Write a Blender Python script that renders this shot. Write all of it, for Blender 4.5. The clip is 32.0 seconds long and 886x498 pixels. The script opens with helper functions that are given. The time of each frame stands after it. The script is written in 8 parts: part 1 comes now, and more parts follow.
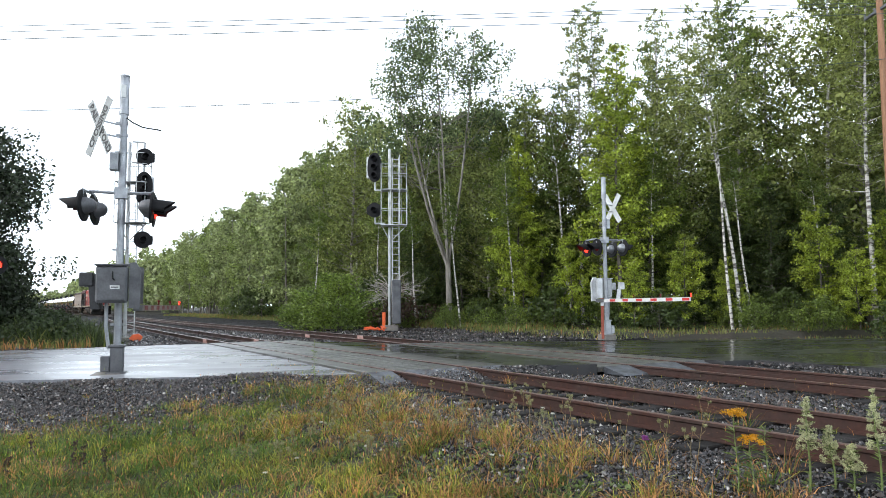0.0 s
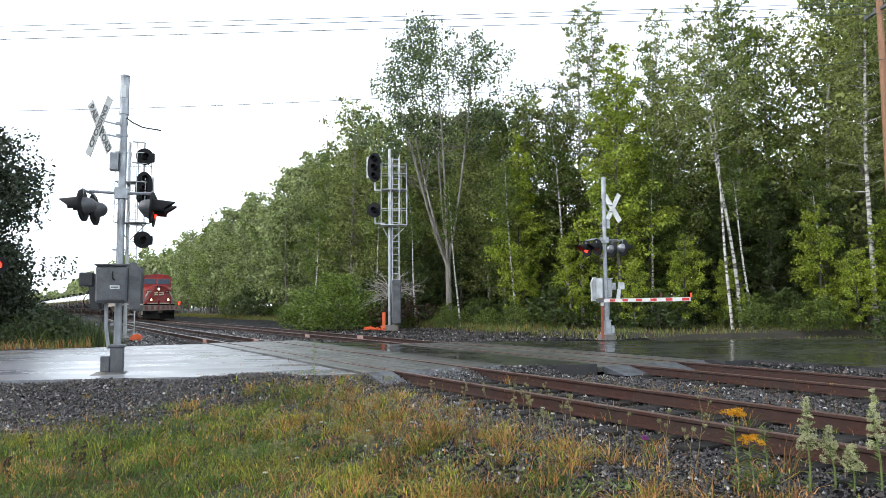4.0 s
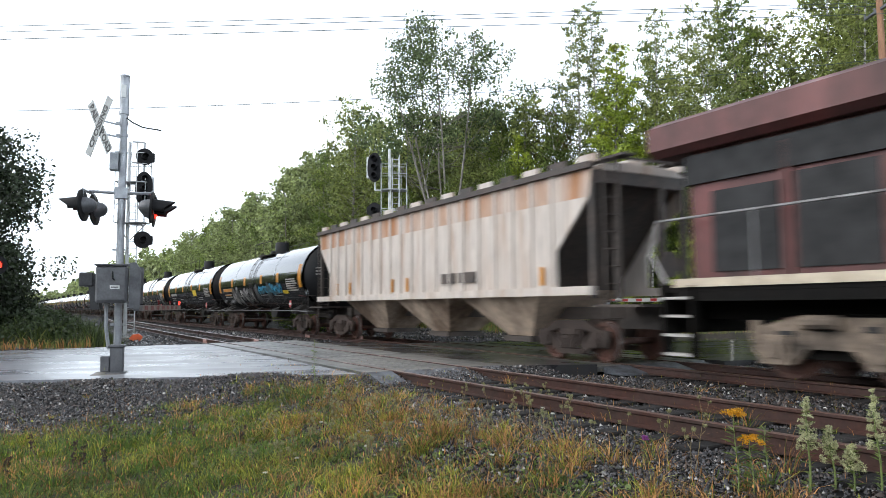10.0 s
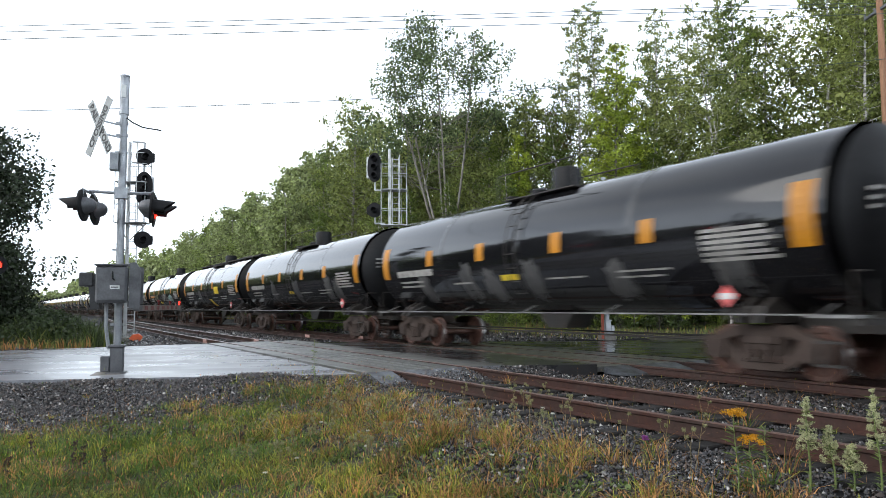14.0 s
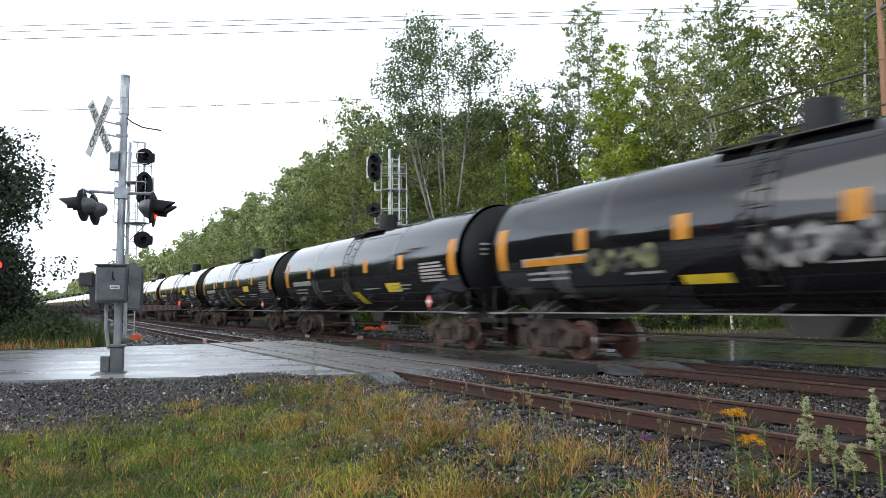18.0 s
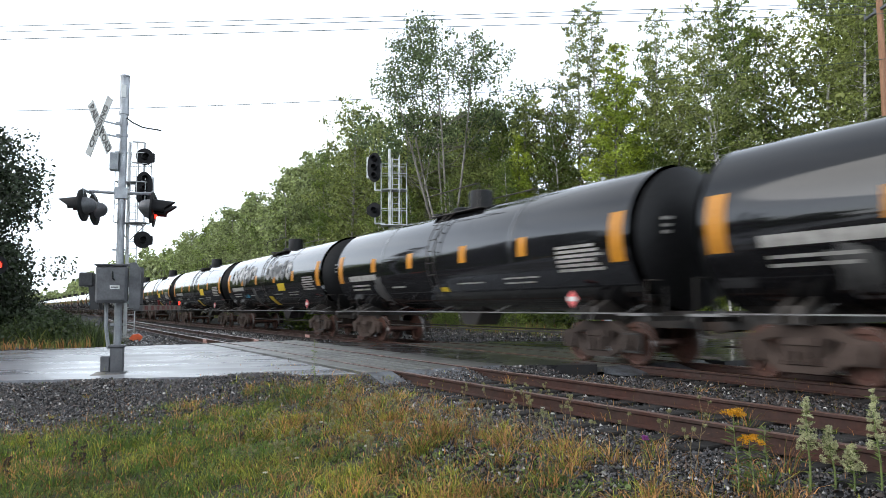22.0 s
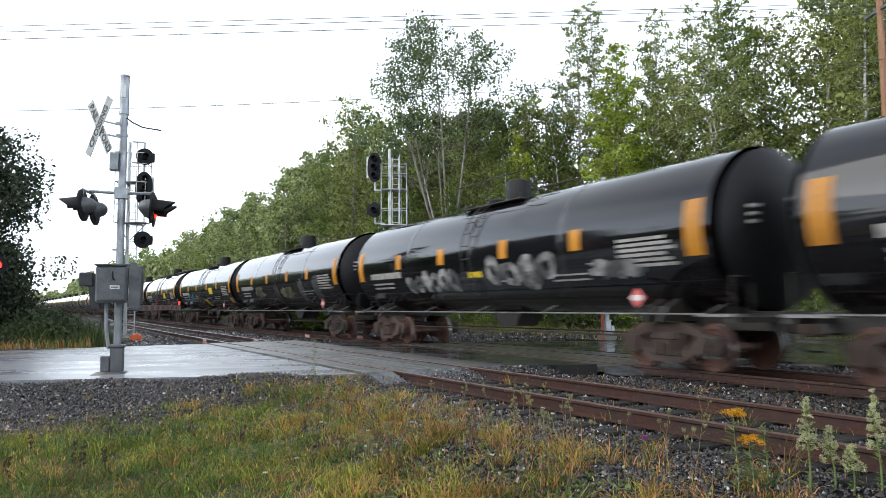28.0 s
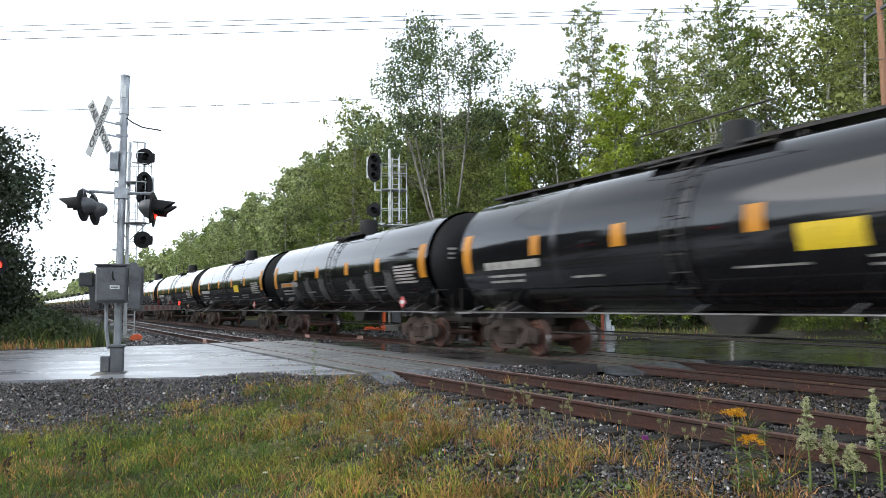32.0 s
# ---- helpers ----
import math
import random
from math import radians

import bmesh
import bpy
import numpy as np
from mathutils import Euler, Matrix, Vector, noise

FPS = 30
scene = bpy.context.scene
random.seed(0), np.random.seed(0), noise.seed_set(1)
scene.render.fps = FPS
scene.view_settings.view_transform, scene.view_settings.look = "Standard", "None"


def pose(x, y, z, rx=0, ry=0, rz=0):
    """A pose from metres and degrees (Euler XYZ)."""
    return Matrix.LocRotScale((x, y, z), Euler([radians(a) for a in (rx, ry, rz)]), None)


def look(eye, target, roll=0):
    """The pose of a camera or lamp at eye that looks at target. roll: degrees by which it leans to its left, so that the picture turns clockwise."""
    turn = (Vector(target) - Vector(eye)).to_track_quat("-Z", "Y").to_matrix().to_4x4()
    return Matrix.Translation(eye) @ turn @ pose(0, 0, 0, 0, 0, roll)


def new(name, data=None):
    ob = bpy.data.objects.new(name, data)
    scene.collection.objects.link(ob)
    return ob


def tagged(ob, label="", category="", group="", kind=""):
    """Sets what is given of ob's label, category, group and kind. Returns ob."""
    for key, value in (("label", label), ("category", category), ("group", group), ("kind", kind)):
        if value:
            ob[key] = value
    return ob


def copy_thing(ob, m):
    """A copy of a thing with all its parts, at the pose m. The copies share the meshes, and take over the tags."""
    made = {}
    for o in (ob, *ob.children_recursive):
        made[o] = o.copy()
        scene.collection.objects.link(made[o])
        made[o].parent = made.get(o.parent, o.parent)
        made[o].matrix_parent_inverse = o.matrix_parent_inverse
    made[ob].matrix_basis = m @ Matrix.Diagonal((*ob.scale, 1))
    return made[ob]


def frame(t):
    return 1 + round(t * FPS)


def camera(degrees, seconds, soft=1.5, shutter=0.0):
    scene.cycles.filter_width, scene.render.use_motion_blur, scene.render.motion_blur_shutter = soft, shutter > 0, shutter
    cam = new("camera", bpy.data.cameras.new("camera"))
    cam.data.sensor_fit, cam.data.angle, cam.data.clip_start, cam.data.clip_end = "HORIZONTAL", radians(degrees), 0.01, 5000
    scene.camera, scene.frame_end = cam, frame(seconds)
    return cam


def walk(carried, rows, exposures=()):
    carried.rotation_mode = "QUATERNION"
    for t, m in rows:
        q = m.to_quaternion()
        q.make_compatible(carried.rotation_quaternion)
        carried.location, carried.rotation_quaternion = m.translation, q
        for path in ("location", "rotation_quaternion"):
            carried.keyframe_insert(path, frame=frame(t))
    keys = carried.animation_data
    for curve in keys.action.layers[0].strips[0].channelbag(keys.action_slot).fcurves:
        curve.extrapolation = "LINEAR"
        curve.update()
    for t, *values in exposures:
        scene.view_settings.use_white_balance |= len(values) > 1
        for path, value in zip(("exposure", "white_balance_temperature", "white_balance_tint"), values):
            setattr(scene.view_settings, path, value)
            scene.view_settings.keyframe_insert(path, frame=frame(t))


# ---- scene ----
# Camera on a tripod, 1.3 m above the rails; z = 0 is the rail head of the far (main) track.
cam = camera(63.66, 32.0, soft=0.75, shutter=0.5)
EYE = Vector((0.0, 0.0, 1.302))
CAMPOSE = look(EYE, (0.0, math.cos(radians(4.557)), 1.302 + math.sin(radians(4.557))), -0.37)
walk(cam, [(0.0, CAMPOSE), (32.0, CAMPOSE)], exposures=[(0.0, 0.74), (8.0, 0.74), (10.0, 0.62), (14.0, 0.54), (32.0, 0.62)])

# ---- light: thin overcast, soft sun from behind the camera ----
world = bpy.data.worlds.new("overcast_sky")
scene.world = world
world.use_nodes = True
_wn, _wl = world.node_tree.nodes, world.node_tree.links
_wn.clear()
_sky = _wn.new("ShaderNodeTexSky")
_sky.sky_type, _sky.sun_disc = "NISHITA", False
_sky.sun_elevation, _sky.sun_rotation = radians(42), radians(247)
_hsv = _wn.new("ShaderNodeHueSaturation")
_hsv.inputs["Saturation"].default_value = 0.8
_tc, _cl, _ramp, _mx = (_wn.new("ShaderNodeTexCoord"), _wn.new("ShaderNodeTexNoise"), _wn.new("ShaderNodeValToRGB"), _wn.new("ShaderNodeMix"))
_map = _wn.new("ShaderNodeMapping")
_map.inputs["Scale"].default_value = (1.0, 1.0, 3.5)
_cl.inputs["Scale"].default_value, _cl.inputs["Detail"].default_value = 1.6, 4.0
_ramp.color_ramp.elements[0].position, _ramp.color_ramp.elements[0].color = 0.3, (7.7, 8.7, 10.1, 1)
_ramp.color_ramp.elements[1].position, _ramp.color_ramp.elements[1].color = 0.7, (10.8, 11.6, 12.5, 1)
_mx.data_type, _mx.inputs[0].default_value = "RGBA", 0.74
_bg, _out = _wn.new("ShaderNodeBackground"), _wn.new("ShaderNodeOutputWorld")
_bg.inputs["Strength"].default_value = 0.120
_wl.new(_tc.outputs["Generated"], _map.inputs[0])
_wl.new(_map.outputs[0], _cl.inputs["Vector"])
_wl.new(_cl.outputs["Fac"], _ramp.inputs[0])
_wl.new(_sky.outputs[0], _hsv.inputs["Color"])
_wl.new(_hsv.outputs[0], _mx.inputs[6])
_wl.new(_ramp.outputs[0], _mx.inputs[7])
# hazy bright sky towards the horizon, greyer overhead
_sep, _grad, _dim = _wn.new("ShaderNodeSeparateXYZ"), _wn.new("ShaderNodeMapRange"), _wn.new("ShaderNodeVectorMath")
_grad.interpolation_type = "SMOOTHSTEP"
_grad.inputs[1].default_value, _grad.inputs[2].default_value = 0.15, 0.80
_grad.inputs[3].default_value, _grad.inputs[4].default_value = 1.5, 0.52
_dim.operation = "SCALE"
_wl.new(_tc.outputs["Generated"], _sep.inputs[0])
_wl.new(_sep.outputs[2], _grad.inputs[0])
_wl.new(_mx.outputs[2], _dim.inputs[0])
_wl.new(_grad.outputs[0], _dim.inputs[3])
_wl.new(_dim.outputs[0], _bg.inputs["Color"])
_wl.new(_bg.outputs[0], _out.inputs[0])
sun = new("sun", bpy.data.lights.new("sun", "SUN"))
sun.data.energy, sun.data.angle, sun.data.color = 1.5, radians(65), (1.0, 0.97, 0.92)
sun.matrix_world = look((-60, -5, 58), (0, 20, 0))

# ---- materials ----
def _socket(n, key, val):
    n.inputs[key].default_value = val


def surface(name, col, rough=0.5, metal=0.0, col2=None, scale=2.0, amount=0.5, fine=30.0, fine_amt=0.25, bump=0.1, bump_dist=0.01,
            coat=0.0, spec=0.5, rough_var=0.15, per_object=0.0, per_island=0.0, lo=0.35, hi=0.65, stretch=(1, 1, 1), trans=0.0):
    """Paint, metal, stone or soil: two colours mixed by large patches, fine grain, uneven gloss and relief."""
    m = bpy.data.materials.new(name)
    m.use_nodes = True
    n, l = m.node_tree.nodes, m.node_tree.links
    b = n["Principled BSDF"]
    col2 = col2 or tuple(c * 0.65 for c in col)
    tc, mp = n.new("ShaderNodeTexCoord"), n.new("ShaderNodeMapping")
    mp.inputs["Scale"].default_value = stretch
    l.new(tc.outputs["Object"], mp.inputs[0])
    big, small = n.new("ShaderNodeTexNoise"), n.new("ShaderNodeTexNoise")
    for t, s, d in ((big, scale, 5.0), (small, fine, 3.0)):
        _socket(t, "Scale", s), _socket(t, "Detail", d)
        l.new(mp.outputs[0], t.inputs["Vector"])
    r1 = n.new("ShaderNodeMapRange")
    _socket(r1, 1, lo), _socket(r1, 2, hi), _socket(r1, 3, 0.0), _socket(r1, 4, amount)
    l.new(big.outputs["Fac"], r1.inputs[0])
    mx = n.new("ShaderNodeMix")
    mx.data_type = "RGBA"
    mx.inputs[6].default_value, mx.inputs[7].default_value = (*col, 1), (*col2, 1)
    l.new(r1.outputs[0], mx.inputs[0])
    r2 = n.new("ShaderNodeMapRange")
    _socket(r2, 1, 0.25), _socket(r2, 2, 0.75), _socket(r2, 3, 1 - fine_amt), _socket(r2, 4, 1 + fine_amt)
    l.new(small.outputs["Fac"], r2.inputs[0])
    val = r2.outputs[0]
    for amt, node, out in ((per_object, "ShaderNodeObjectInfo", "Random"), (per_island, "ShaderNodeNewGeometry", "Random Per Island")):
        if amt:
            o, rr, mu = n.new(node), n.new("ShaderNodeMapRange"), n.new("ShaderNodeMath")
            _socket(rr, 3, 1 - amt), _socket(rr, 4, 1 + amt)
            mu.operation = "MULTIPLY"
            l.new(o.outputs[out], rr.inputs[0])
            l.new(rr.outputs[0], mu.inputs[0])
            l.new(val, mu.inputs[1])
            val = mu.outputs[0]
    sc = n.new("ShaderNodeVectorMath")
    sc.operation = "SCALE"
    l.new(mx.outputs[2], sc.inputs[0])
    l.new(val, sc.inputs[3])
    l.new(sc.outputs[0], b.inputs["Base Color"])
    rv = n.new("ShaderNodeMapRange")
    _socket(rv, 1, 0.3), _socket(rv, 2, 0.7), _socket(rv, 3, max(0.03, rough - rough_var)), _socket(rv, 4, min(1, rough + rough_var))
    l.new(big.outputs["Fac"], rv.inputs[0])
    l.new(rv.outputs[0], b.inputs["Roughness"])
    _socket(b, "Metallic", metal), _socket(b, "Coat Weight", coat), _socket(b, "Coat Roughness", 0.08), _socket(b, "Specular IOR Level", spec)
    if bump:
        bp = n.new("ShaderNodeBump")
        _socket(bp, "Strength", bump), _socket(bp, "Distance", bump_dist)
        l.new(small.outputs["Fac"], bp.inputs["Height"])
        l.new(bp.outputs[0], b.inputs["Normal"])
    if trans:
        tl, ms = n.new("ShaderNodeBsdfTranslucent"), n.new("ShaderNodeMixShader")
        _socket(ms, 0, trans)
        l.new(sc.outputs[0], tl.inputs["Color"])
        l.new(b.outputs[0], ms.inputs[1])
        l.new(tl.outputs[0], ms.inputs[2])
        l.new(ms.outputs[0], n["Material Output"].inputs[0])
    return m


def glow(name, col, strength):
    m = bpy.data.materials.new(name)
    m.use_nodes = True
    b = m.node_tree.nodes["Principled BSDF"]
    _socket(b, "Base Color", (*col, 1)), _socket(b, "Emission Color", (*col, 1)), _socket(b, "Emission Strength", strength)
    return m


# shade in the gaps between stones is put into this near-black colour
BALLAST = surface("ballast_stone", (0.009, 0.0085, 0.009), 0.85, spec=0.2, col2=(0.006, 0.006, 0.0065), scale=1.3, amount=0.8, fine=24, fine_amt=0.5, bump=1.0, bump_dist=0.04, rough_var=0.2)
STONE = surface("crushed_stone", (0.043, 0.041, 0.043), 0.24, spec=0.5, col2=(0.030, 0.029, 0.031), scale=0.8, amount=0.7, fine=40, fine_amt=0.3, bump=0.3, per_island=0.97, rough_var=0.2)
PALESTONE = surface("pale_crushed_stone", (0.34, 0.33, 0.32), 0.4, col2=(0.22, 0.21, 0.20), scale=0.9, amount=0.7, fine=40, fine_amt=0.25, bump=0.3, per_island=0.5, rough_var=0.2)
BROWNSTONE = surface("brown_crushed_stone", (0.090, 0.070, 0.060), 0.35, col2=(0.050, 0.038, 0.034), scale=0.9, amount=0.7, fine=40, fine_amt=0.25, bump=0.3, per_island=0.6, rough_var=0.2)
IRON = surface("dark_cast_iron", (0.035, 0.036, 0.04), 0.5, 0.3, col2=(0.055, 0.056, 0.06), scale=4, amount=0.8, fine=30, fine_amt=0.2, bump=0.1)
SOIL = surface("grassy_soil", (0.020, 0.021, 0.012), 0.9, col2=(0.035, 0.027, 0.02), scale=0.5, amount=0.9, fine=9, fine_amt=0.4, bump=0.6, bump_dist=0.05)
ASPHALT = surface("wet_asphalt", (0.022, 0.022, 0.024), 0.27, col2=(0.040, 0.040, 0.042), scale=0.35, amount=0.9, fine=60, fine_amt=0.3, bump=0.05, bump_dist=0.004, rough_var=0.1, stretch=(1, 2.5, 1), coat=0.4)
OLDROAD = surface("wet_pale_old_road", (0.205, 0.215, 0.24), 0.32, col2=(0.20, 0.205, 0.22), scale=0.5, amount=1.0, fine=40, fine_amt=0.2, bump=0.08, bump_dist=0.004, rough_var=0.14, stretch=(0.6, 2.6, 1), coat=0.12, lo=0.42, hi=0.75)
PANEL = surface("wet_timber_panel", (0.100, 0.098, 0.092), 0.36, col2=(0.058, 0.060, 0.052), scale=1.2, amount=0.9, fine=30, fine_amt=0.3, bump=0.15, per_object=0.25, rough_var=0.12)
RUST = surface("rusty_rail_steel", (0.052, 0.019, 0.013), 0.55, 0.1, col2=(0.032, 0.017, 0.013), scale=1.5, amount=0.9, fine=18, fine_amt=0.35, bump=0.15)
RAILTOP = surface("worn_rail_head", (0.16, 0.10, 0.08), 0.35, 0.4, col2=(0.09, 0.042, 0.03), scale=2, amount=0.9, fine=20, bump=0.05)
TIE = surface("weathered_tie_wood", (0.020, 0.018, 0.017), 0.85, spec=0.25, col2=(0.012, 0.011, 0.011), scale=2, amount=0.9, fine=20, fine_amt=0.4, bump=0.5, per_object=0.3, stretch=(1, 6, 1))
GALV = surface("galvanised_steel", (0.36, 0.38, 0.40), 0.42, 0.55, col2=(0.24, 0.25, 0.27), scale=4, amount=0.8, fine=40, fine_amt=0.12, bump=0.05)
ALU = surface("aluminium_paint", (0.58, 0.60, 0.61), 0.45, 0.3, col2=(0.36, 0.37, 0.38), scale=3, amount=0.7, fine=30, fine_amt=0.12, bump=0.05)
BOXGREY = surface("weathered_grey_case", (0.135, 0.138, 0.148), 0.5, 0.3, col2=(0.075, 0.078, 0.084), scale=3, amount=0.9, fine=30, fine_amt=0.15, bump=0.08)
BLACKP = surface("black_hood_paint", (0.006, 0.006, 0.007), 0.6, spec=0.25, col2=(0.011, 0.011, 0.012), scale=5, amount=0.7, fine=30, bump=0.08)
WHITEP = surface("white_sign_sheet", (0.62, 0.64, 0.63), 0.45, col2=(0.50, 0.52, 0.50), scale=6, amount=0.7, fine=40, fine_amt=0.06, bump=0.03)
# white sheet with the shade of backlit blades put into its colour
SIGN_SHADED = surface("dull_white_sign_sheet", (0.34, 0.36, 0.355), 0.5, col2=(0.26, 0.27, 0.27), scale=6, amount=0.7, fine=40, fine_amt=0.06, bump=0.03)
REDP = surface("red_reflective_sheet", (0.50, 0.03, 0.025), 0.4, col2=(0.38, 0.03, 0.03), scale=6, fine=40, fine_amt=0.08, bump=0.03)
LETTER = surface("black_lettering", (0.02, 0.02, 0.02), 0.5, scale=6, bump=0.0)
ORANGEP = surface("orange_plastic", (0.80, 0.13, 0.03), 0.5, col2=(0.65, 0.12, 0.04), scale=4, amount=0.8, fine=30, fine_amt=0.1, bump=0.05)
CONC = surface("weathered_concrete", (0.20, 0.185, 0.165), 0.75, col2=(0.12, 0.11, 0.10), scale=4, amount=0.8, fine=40, bump=0.3)
POLE = surface("utility_pole_wood", (0.30, 0.15, 0.08), 0.75, col2=(0.22, 0.12, 0.07), scale=2, amount=0.9, fine=16, fine_amt=0.3, bump=0.5, stretch=(5, 5, 0.5))
WIRE = surface("dark_wire", (0.06, 0.09, 0.08), 0.5, scale=3, bump=0.0)
RED_LAMP = glow("lit_red_lens", (1.0, 0.03, 0.015), 3.0)
DIM_LAMP = surface("unlit_red_lens", (0.12, 0.012, 0.012), 0.15, scale=5, bump=0.0)
ARM_LAMP = glow("small_red_arm_lamp", (1.0, 0.045, 0.02), 0.9)
WHITE_LAMP = glow("lit_headlight", (1.0, 0.74, 0.42), 3.2)


# ---- mesh helpers ----
def mesh_of(name, bm, mats, smooth=False, bevel=0.0):
    if bevel:
        bmesh.ops.bevel(bm, geom=[e for e in bm.edges if len(e.link_faces) == 2 and e.calc_face_angle(0) > 0.6], offset=bevel, segments=1, affect="EDGES", clamp_overlap=True)
    bmesh.ops.recalc_face_normals(bm, faces=bm.faces)
    me = bpy.data.meshes.new(name)
    bm.to_mesh(me)
    bm.free()
    for m in (mats if isinstance(mats, (list, tuple)) else [mats]):
        me.materials.append(m)
    if smooth:
        me.polygons.foreach_set("use_smooth", [True] * len(me.polygons))
        if smooth != "all":
            me.set_sharp_from_angle(angle=radians(40))
    return me


def part(name, bm, material, parent, label="", smooth=False, bevel=0.0):
    """One mesh object under a thing or a part."""
    ob = new(name, mesh_of(name, bm, material, smooth, bevel))
    ob.parent = parent
    if label:
        ob["label"] = label
    return ob


def again(src, parent, m=None, label=""):
    """One more part on the same mesh."""
    ob = new(src.name.split(".")[0], src.data)
    ob.parent = parent
    ob.matrix_basis = m if m is not None else src.matrix_basis.copy()
    if label:
        ob["label"] = label
    return ob


def thing(name, m, label, category, group="", kind=""):
    ob = new(name)
    ob.empty_display_size = 0.2
    ob.matrix_basis = m
    return tagged(ob, label, category, group, kind)


def solid(name, bm, material, m, label, category, group="", kind="", smooth=False, bevel=0.0):
    ob = new(name, mesh_of(name, bm, material, smooth, bevel))
    ob.matrix_basis = m
    return tagged(ob, label, category, group, kind)


def box(bm, c, s, rot=None, mi=0):
    m = Matrix.Translation(c) @ (rot or Matrix()) @ Matrix.Diagonal((*s, 1))
    r = bmesh.ops.create_cube(bm, size=1.0, matrix=m)
    if mi:
        for f in {f for v in r["verts"] for f in v.link_faces}:
            f.material_index = mi
    return bm


def rod(bm, a, b, r, seg=8, r2=None, caps=True, mi=0):
    a, b = Vector(a), Vector(b)
    q = (b - a).to_track_quat("Z", "Y").to_matrix().to_4x4()
    res = bmesh.ops.create_cone(bm, cap_ends=caps, segments=seg, radius1=r, radius2=r if r2 is None else r2, depth=(b - a).length,
                                matrix=Matrix.Translation((a + b) / 2) @ q)
    if mi:
        for f in {f for v in res["verts"] for f in v.link_faces}:
            f.material_index = mi
    return bm


def rods(bm, pts, r, seg=6):
    for a, b in zip(pts, pts[1:]):
        rod(bm, a, b, r, seg)
    return bm


def prism(bm, outline, a, b, axis="y", mi=0):
    """A closed outline (two coordinates) drawn out from a to b along an axis."""
    def p(u, v, w):
        return {"y": (u, w, v), "x": (w, u, v), "z": (u, v, w)}[axis]
    lo, hi = [bm.verts.new(p(u, v, a)) for u, v in outline], [bm.verts.new(p(u, v, b)) for u, v in outline]
    fs = [bm.faces.new(lo), bm.faces.new(hi[::-1])]
    for i in range(len(lo)):
        j = (i + 1) % len(lo)
        fs.append(bm.faces.new((lo[j], lo[i], hi[i], hi[j])))
    for f in fs:
        f.material_index = mi
    return bm


def lathe(bm, profile, seg=24, m=None, mi=0):
    """A profile of (along, radius) turned about the x axis."""
    m = m or Matrix()
    rings = []
    for x, r in profile:
        if r < 1e-5:
            rings.append([bm.verts.new(m @ Vector((x, 0, 0)))])
        else:
            rings.append([bm.verts.new(m @ Vector((x, r * math.cos(2 * math.pi * i / seg), r * math.sin(2 * math.pi * i / seg)))) for i in range(seg)])
    for A, B in zip(rings, rings[1:]):
        for i in range(seg):
            j = (i + 1) % seg
            vs = [A[0], B[i], B[j]] if len(A) == 1 else [A[i], A[j], B[0]] if len(B) == 1 else [A[i], A[j], B[j], B[i]]
            bm.faces.new(vs).material_index = mi
    return bm


def raw(name, verts, tris, mats, mat_index=None, smooth=False):
    """A large mesh straight from arrays of points and triangles."""
    me = bpy.data.meshes.new(name)
    v, t = np.asarray(verts, np.float32), np.asarray(tris, np.int32)
    me.vertices.add(len(v))
    me.vertices.foreach_set("co", v.ravel())
    k = t.shape[1]
    me.loops.add(t.size)
    me.loops.foreach_set("vertex_index", t.ravel())
    me.polygons.add(len(t))
    me.polygons.foreach_set("loop_start", np.arange(0, t.size, k, dtype=np.int32))
    me.polygons.foreach_set("loop_total", np.full(len(t), k, np.int32))
    for m in mats:
        me.materials.append(m)
    if mat_index is not None:
        me.polygons.foreach_set("material_index", np.asarray(mat_index, np.int32))
    if smooth:
        me.polygons.foreach_set("use_smooth", np.ones(len(t), bool))
    me.update(calc_edges=True)
    me.validate()
    return me


def tube(V, F, pts, radii, seg=6):
    """Add a bent tapered tube to lists of points and quads."""
    base = sum(len(v) for v in V)
    pts = np.asarray(pts, float)
    n = len(pts)
    d = np.gradient(pts, axis=0)
    d /= np.linalg.norm(d, axis=1)[:, None] + 1e-9
    ref = np.where(np.abs(d[:, 2:3]) > 0.9, np.array([[1.0, 0, 0]]), np.array([[0, 0, 1.0]]))
    a = np.cross(d, ref)
    a /= np.linalg.norm(a, axis=1)[:, None]
    b = np.cross(d, a)
    ang = np.linspace(0, 2 * np.pi, seg, endpoint=False)
    ring = pts[:, None] + np.asarray(radii)[:, None, None] * (a[:, None] * np.cos(ang)[None, :, None] + b[:, None] * np.sin(ang)[None, :, None])
    V.append(ring.reshape(-1, 3))
    i = np.arange(n * seg).reshape(n, seg) + base
    F.append(np.stack([i[:-1], np.roll(i[:-1], -1, 1), np.roll(i[1:], -1, 1), i[1:]], -1).reshape(-1, 4))



# ---- the line of the two tracks ----
PHI, KAP, KAP2 = 0.51609, -0.00050042, -1.05925e-6
S_ALL = np.arange(-1000.0, 461.0, 1.0)


def _line(phi, kap):
    u = np.clip(S_ALL, -620, 60)
    th = phi + kap * u + KAP2 * np.minimum(u, 0) ** 2
    w = np.clip((-u - 38) / 30, 0, 1)
    th = th - 0.019 * w * w * (3 - 2 * w)
    i0 = int(np.where(S_ALL == 0)[0][0])
    dx, dy = np.sin(th), -np.cos(th)
    cx = np.concatenate([[0], np.cumsum((dx[1:] + dx[:-1]) / 2)])
    cy = np.concatenate([[0], np.cumsum((dy[1:] + dy[:-1]) / 2)])
    return 3.7547 + cx - cx[i0], 17.9028 + cy - cy[i0], th


LINE_B = _line(PHI, KAP)
LINE_A = _line(PHI + 0.0169, KAP + 0.00123)
OFF_A, Z_A = -5.757, 0.155


